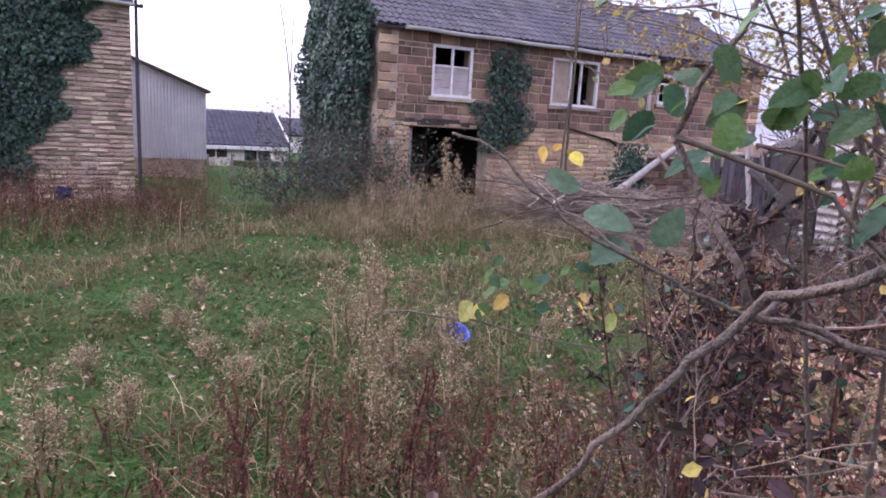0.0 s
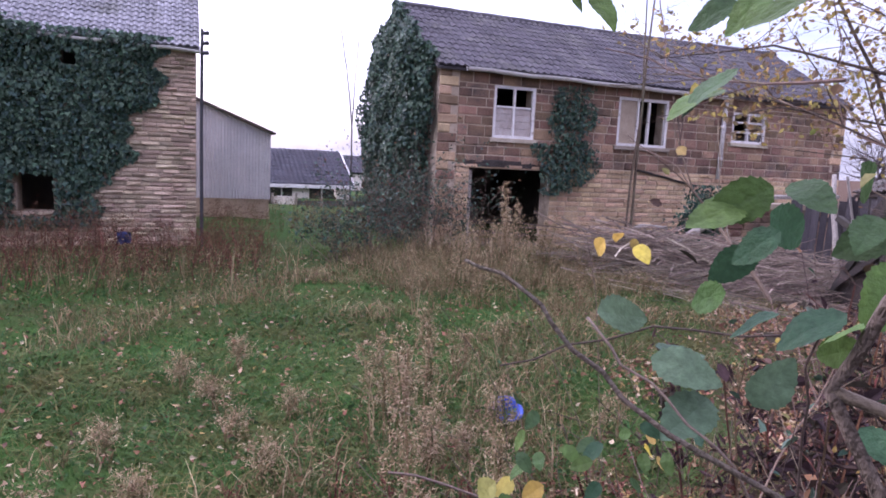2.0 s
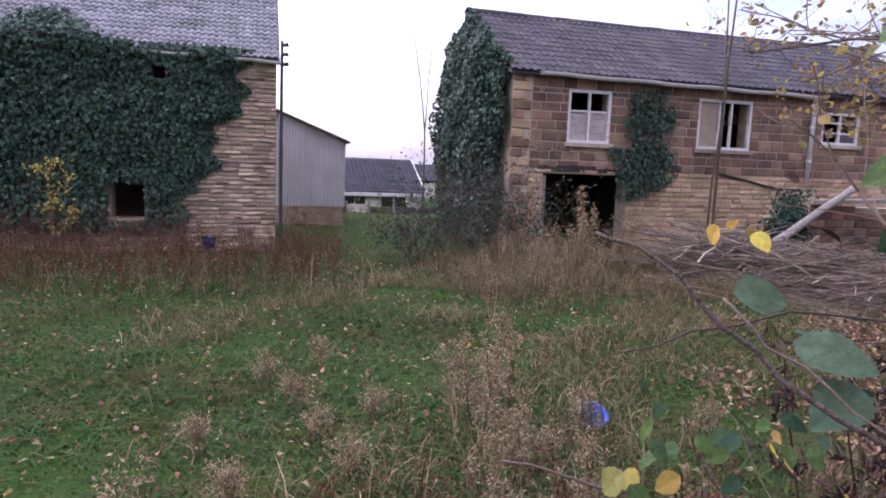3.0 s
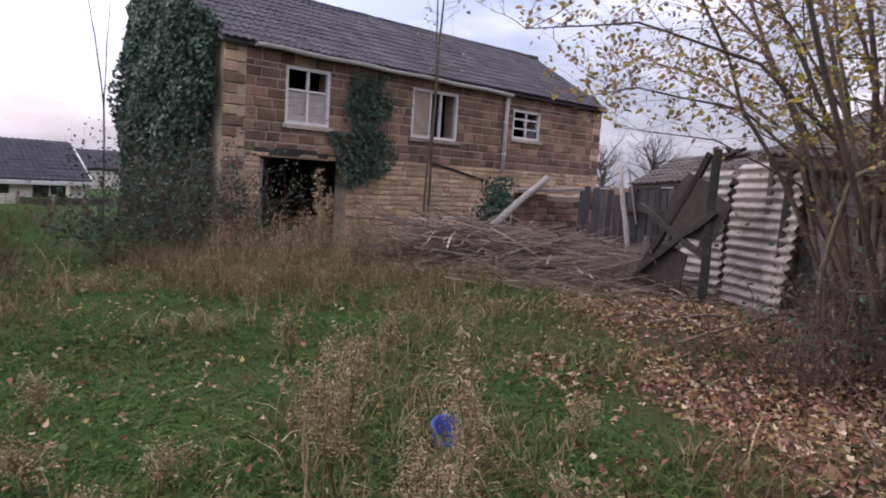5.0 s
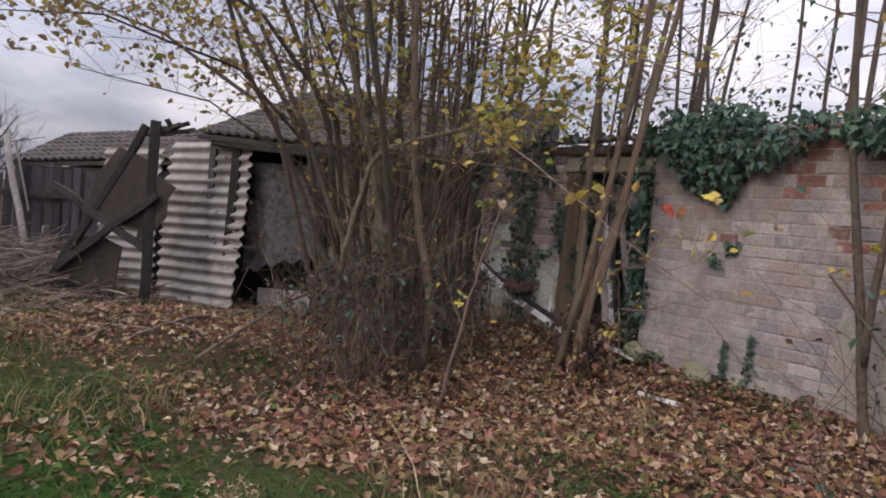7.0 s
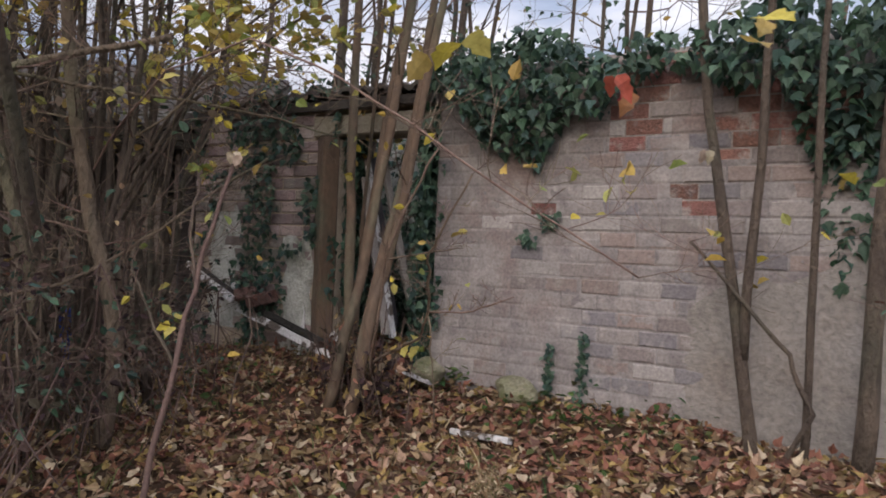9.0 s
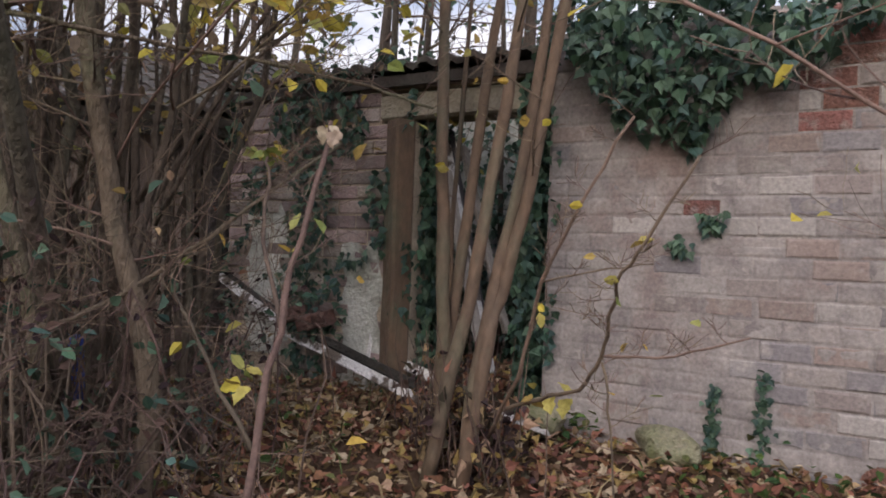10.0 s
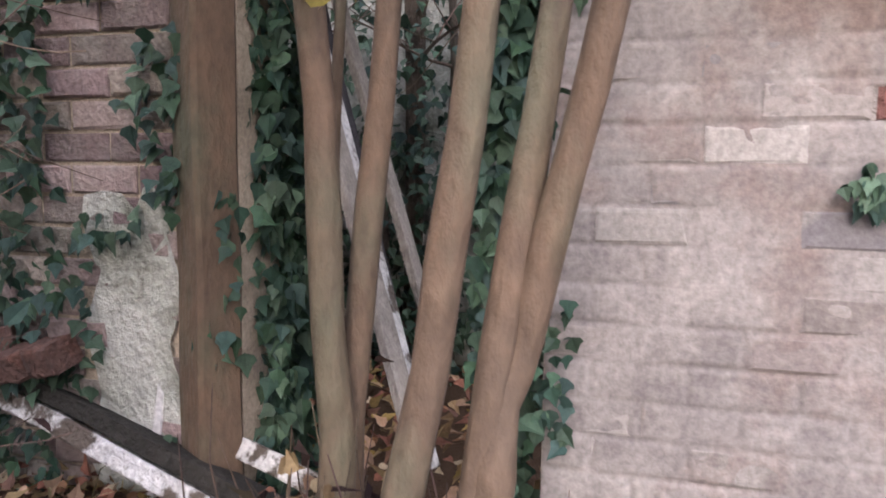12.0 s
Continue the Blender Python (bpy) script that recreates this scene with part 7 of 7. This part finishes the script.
# ---- fallen beams, stones, oddments ----
def flaked_beam(a, b, w, h, label):
    t = thing("fallen_beam", a, label, "beam", "fallen beams")
    g = Geo()
    g.beam(a, b, w * 1.4, h, 0.5, 0.006, 6)
    put("core", g, DARKWOOD, t)
    a, b = Vector(a), Vector(b)
    d = (b - a).normalized()
    side = d.cross(Vector((0, 0, 1))).normalized()
    for s in (-1, 1):
        g = Geo()
        o = side * (s * w * 0.68) + Vector((0, 0, -s * 0.25 * w + h * 0.4))
        g.beam(a + o, b + o + d * 0.06 * s, 0.034, 0.055, 0.5, 0.006, 8)
        put("edge_strip", g, FLAKED, t, "flaking white paint")


flaked_beam((7.45, 2.78, 0.52), (6.08, 2.26, 0.225), 0.13, 0.05, "fallen door beam with flaking white paint")
flaked_beam((8.5, 3.35, 1.05), (7.36, 2.90, 0.60), 0.08, 0.05, "upper fallen beam with flaking white paint")
for a, b, w in (((6.02, 2.14, 0.24), (5.78, 2.02, 0.20), 0.07), ((5.24, 2.17, 0.05), (4.90, 2.03, 0.07), 0.045)):
    g = Geo()
    g.beam(a, b, w, 0.03, 0.2, 0.004, 4)
    tagged(put("wood_scrap", g, FLAKED), "scrap of flaking white timber on leaves", "plank", "timber scraps")


def stone(at, size, seed, material, label):
    bm = bmesh.new()
    bmesh.ops.create_icosphere(bm, subdivisions=3, radius=1)
    r = Vector((seed * 3.1, seed * 1.7, 0))
    for v in bm.verts:
        k = 1 + 0.28 * noise.noise(v.co * 1.3 + r) + 0.08 * noise.noise(v.co * 4 + r)
        v.co = Vector((v.co.x * size[0], v.co.y * size[1], v.co.z * size[2])) * k
    me = bpy.data.meshes.new("stone")
    bm.to_mesh(me)
    bm.free()
    me.materials.append(material)
    ob = new("stone", me)
    ob.location = at
    tagged(ob, label, "stone", "loose stones")


stone((5.88, 2.0, 0.24), (0.13, 0.09, 0.09), 1, MOSS, "pale mossy stone by the wall foot")
stone((5.40, 1.66, 0.20), (0.17, 0.10, 0.08), 2, MOSS, "mossy rounded stone in the leaves")
for at, ax, ay, az, half, m in ((wp(2.32, 0.07, 0.60), 12, 14, 30, 0.11, BRICKEND), (wp(2.5, 0.05, 0.62), -14, 8, 60, 0.08, BRICKEND)):
    g = Geo()
    half = Euler((radians(ax), radians(ay), radians(az))).to_matrix() @ Vector((half, 0, 0))
    g.beam(at - half, at + half, 0.11, 0.085, radians(ax), 0.007, 6)
    tagged(put("broken_brick", g, m), "broken brown-red brick on the fallen beam", "brick", "broken bricks")

tub = thing("blue_tub", (1.97, 5.14, gz(1.97, 5.14)), "dented blue plastic tub lying tilted in grass", "tub")
profile = ((0.0, 0.0), (0.075, 0.002), (0.086, 0.012), (0.105, 0.085), (0.118, 0.088), (0.12, 0.096), (0.112, 0.1), (0.1, 0.094), (0.08, 0.018), (0.0, 0.014))
tilt = Matrix.Translation((1.97, 5.14, gz(1.97, 5.14) + 0.005)) @ Euler((radians(24), radians(-14), 0.4)).to_matrix().to_4x4()
g = Geo()
verts, faces = [], []
for i in range(32):
    a = i / 32 * 2 * math.pi
    dent = 1 - 0.14 * math.exp(-((a - 2.2) / 0.5) ** 2)
    verts += [tilt @ Vector((math.cos(a) * q * dent, math.sin(a) * q * dent, z + 0.004 * math.sin(a * 3))) for q, z in profile]
m = len(profile)
for i in range(32):
    for j in range(m - 1):
        faces.append((i * m + j, (i + 1) % 32 * m + j, (i + 1) % 32 * m + j + 1, i * m + j + 1))
g.add(verts, faces)
put("shell", g, BLUE, tub, smooth=True)
g = Geo()
g.tube([tilt @ Vector((math.cos(a) * 0.122, math.sin(a) * 0.122, 0.085 - 0.05 * math.sin(a))) for a in [math.pi * q / 10 for q in range(11)]], [0.003] * 11, 6)
put("handle", g, LEAD, tub, "thin dark wire handle", True)
drum = thing("blue_drum", (7.35, 4.1, 0), "blue plastic drum behind the thicket", "drum")
g = Geo()
g.tube([(7.35, 4.1, gz(7.35, 4.1) + z) for z in (0.0, 0.02, 0.18, 0.2, 0.22, 0.42, 0.44)], [0.13, 0.15, 0.15, 0.158, 0.15, 0.15, 0.13], 20)
put("body", g, BLUE, drum, smooth=True)
g = Geo()
g.tube([(7.35, 4.1, gz(7.35, 4.1) + z) for z in (0.44, 0.47)], [0.05, 0.05], 12)
put("cap", g, WHITE, drum)
g = Geo()
verts, faces = [], []
for i in range(9):
    for j in range(7):
        p = Vector((i * 0.9, j * 0.8, 2.0))
        verts.append((-1.1 + 0.024 * i + 0.03 * noise.noise(p), 12.0 + 0.05 * noise.noise(p * 1.7), 0.30 + 0.028 * j + 0.04 * noise.noise(p * 1.3 + Vector((4, 0, 0)))))
for i in range(8):
    for j in range(6):
        q = i * 7 + j
        faces.append((q, q + 7, q + 8, q + 1))
g.add(verts, faces)
tagged(put("blue_rag", g, NAVY, smooth=True), "scrap of blue plastic caught in the weeds", "rag")

# ---- behind the doorway ----
beyond = thing("back_wall", tuple(wp(1.4, -2.3, 0.1)), "pale rendered wall beyond the doorway", "wall", kind="structure")
g = Geo()
a = wp(4.5, -1.9, 0)
wall_holes(g, (a.x, a.y), WANG, 6.0, -0.3, 2.3, 0.2, [])
put("wall_core", g, RENDER_PALE, beyond)
for a, b, w, m in (((6.58, 2.20, 1.50), (6.10, 2.20, 0.45), 0.06, PALEWOOD), ((6.66, 2.16, 1.66), (6.16, 2.12, 0.42), 0.05, FLAKED), ((6.74, 2.10, 1.75), (6.30, 2.05, 0.50), 0.05, GREYWOOD), ((6.78, 1.98, 1.68), (6.36, 1.90, 0.60), 0.07, PALEWOOD), ((6.90, 2.52, 0.1), (6.80, 2.36, 1.75), 0.07, WHITE)):
    g = Geo()
    g.beam(a, b, w, 0.025, 0.3, 0.006, 5)
    tagged(put("leaning_plank", g, m), "old plank leaning beyond the doorway", "plank", "leaning planks")
ivy_sheet("yard_scrub", 10000, lambda r, n: wall_pts(r.uniform(0.2, 4.0, n), -1.5 - 0.8 * r.random(n), np.abs(r.normal(0.9, 0.95, n))), 151, (0.05, 0.09), "ivy and scrub in the yard beyond", (WN.x, WN.y, 0.5), 0.7)
hp = wall_pts(np.random.default_rng(5).uniform(0.2, 3.0, 900), -0.2 - 1.2 * np.random.default_rng(6).random(900), np.full(900, 0.24))
tagged(scatter("yard_litter", hp, np.tile([0, 0, 1.0], (900, 1)), np.random.default_rng(7).uniform(0.04, 0.09, 900), LITTER, 0.62, 0.6, seed=153, lobed=True), "fallen leaves beyond the doorway", "leaf litter", kind="stuff")
# smooth render on the right end of the wall
g = Geo()
n, k = 44, 12
verts, faces = [], []
for i in range(n + 1):
    for j in range(k + 1):
        s = -0.66 - 1.9 * j / k + (0.06 * noise.noise(Vector((i * 0.21, 3.0, 1.0))) + 0.025 * noise.noise(Vector((i * 0.7, 1.0, 1.0))) if j == 0 else 0)
        z = 0.03 + (0.74 + 0.05 * math.sin(j * 1.4) + 0.32 * min(1, j / 5)) * i / n
        verts.append(wp(s, 0.0165 + 0.002 * math.sin(i * 0.5 + j * 0.7) - (0.008 if j == 0 else 0), z))
for i in range(n):
    for j in range(k):
        q = i * (k + 1) + j
        faces.append((q, q + k + 1, q + k + 2, q + 1))
g.add(verts, faces)
put("render_patch", g, PLASTER, wash_core, "smooth pale render over the brick", True)


# ---- single bricks and stones ----
def lay(rects, base, ang, meshes, depth, parent, material, limit, near, name):
    rest, made = [], 0
    for u, z, w, h in rects:
        me = random.choice(meshes(u, z))
        m = wall_matrix(base, ang, u, z, w, random.uniform(*(depth(u) if callable(depth) else depth)), h)
        if made < limit and near(u, z):
            place(me, name, m, parent)
            made += 1
        else:
            rest.append((me, m))
    return rest


white_rest = lay([r for r in WALL_RECTS if not red_here(r[0], r[1])], WP, WANG, lambda u, z: white_meshes, lambda u: (0.0025, 0.0085) if u < 0.75 else (0.0055, 0.0115), wash_core, WASHED_FACE, 270, lambda u, z: u < 2.1 and 0.3 < z < 1.75, "brick")
joined("brickwork", white_rest, wash_core, WASHED_FACE)
red_rest = lay([r for r in WALL_RECTS if red_here(r[0], r[1])], WP, WANG, lambda u, z: red_meshes, (0.002, 0.006), wash_core, REDBRICK, 30, lambda u, z: u < 2.1, "brick")
joined("bare_brickwork", red_rest, wash_core, REDBRICK)

stones = stone_meshes("stone", SANDSTONE, 8, 0.14, 0.06)
buffs = stone_meshes("stone", BUFF, 8, 0.16, 0.07)
top_rects = list(courses(0.42, BX1 - BX0 - 0.35, 1.72, EAVE - 0.06, barn_holes, 0.185, (0.24, 0.5), 0.026))
low_rects = list(courses(0.42, BX1 - BX0 - 0.35, -0.4, 1.72, barn_holes, 0.112, (0.16, 0.46), 0.02))
rest = lay(top_rects, (BX0, BY), 0, lambda u, z: stones, (0.006, 0.024), barn_front, SANDSTONE, 170, lambda u, z: u < 6.6, "stone")
joined("stonework", rest, barn_front, SANDSTONE)
rest = lay(low_rects, (BX0, BY), 0, lambda u, z: buffs, (0.006, 0.03), barn_front, BUFF, 110, lambda u, z: u < 6.6 and z > 0.3, "stone")
joined("stonework", rest, barn_front, BUFF)
quoins = stone_meshes("quoin", SANDSTONE, 2, 0.1, 0.05) + stone_meshes("quoin", BUFF, 2, 0.1, 0.05)
for i in range(21):
    z = -0.4 + i * 0.196
    w = 0.42 if i % 2 else 0.27
    place(quoins[i % 4], "quoin", wall_matrix((BX0, BY), 0, -0.02, z, w, 0.035, 0.182), barn_front)
    place(quoins[(i + 1) % 4], "quoin", wall_matrix((BX0, BY), 0, BX1 - BX0 - w + 0.02, z, w, 0.035, 0.182), barn_front)
gable = list(courses(0, 5.0, -0.4, EAVE, [], 0.12, (0.25, 0.55), 0.014))
joined("gable_stones", [(random.choice(stones), wall_matrix((BX0, BY + 5.5), -90, u, z, w, random.uniform(0.012, 0.04), h)) for u, z, w, h in gable], barn_front, SANDSTONE)

thin = stone_meshes("stone", RUBBLE, 10, 0.2, 0.12)
fh_holes = [(a - LX0, b - LX0, lo, hi) for a, b, lo, hi in (FH_HOLE, FH_VENT)]
fh_rects = list(courses(6.2, LX1 - LX0, -0.3, LE - 0.03, fh_holes, 0.085, (0.14, 0.42), 0.018))
rest = lay(fh_rects, (LX0, LY), 0, lambda u, z: thin, (0.012, 0.05), fh_front, RUBBLE, 290, lambda u, z: u > 9.0, "stone")
joined("stonework", rest, fh_front, RUBBLE)
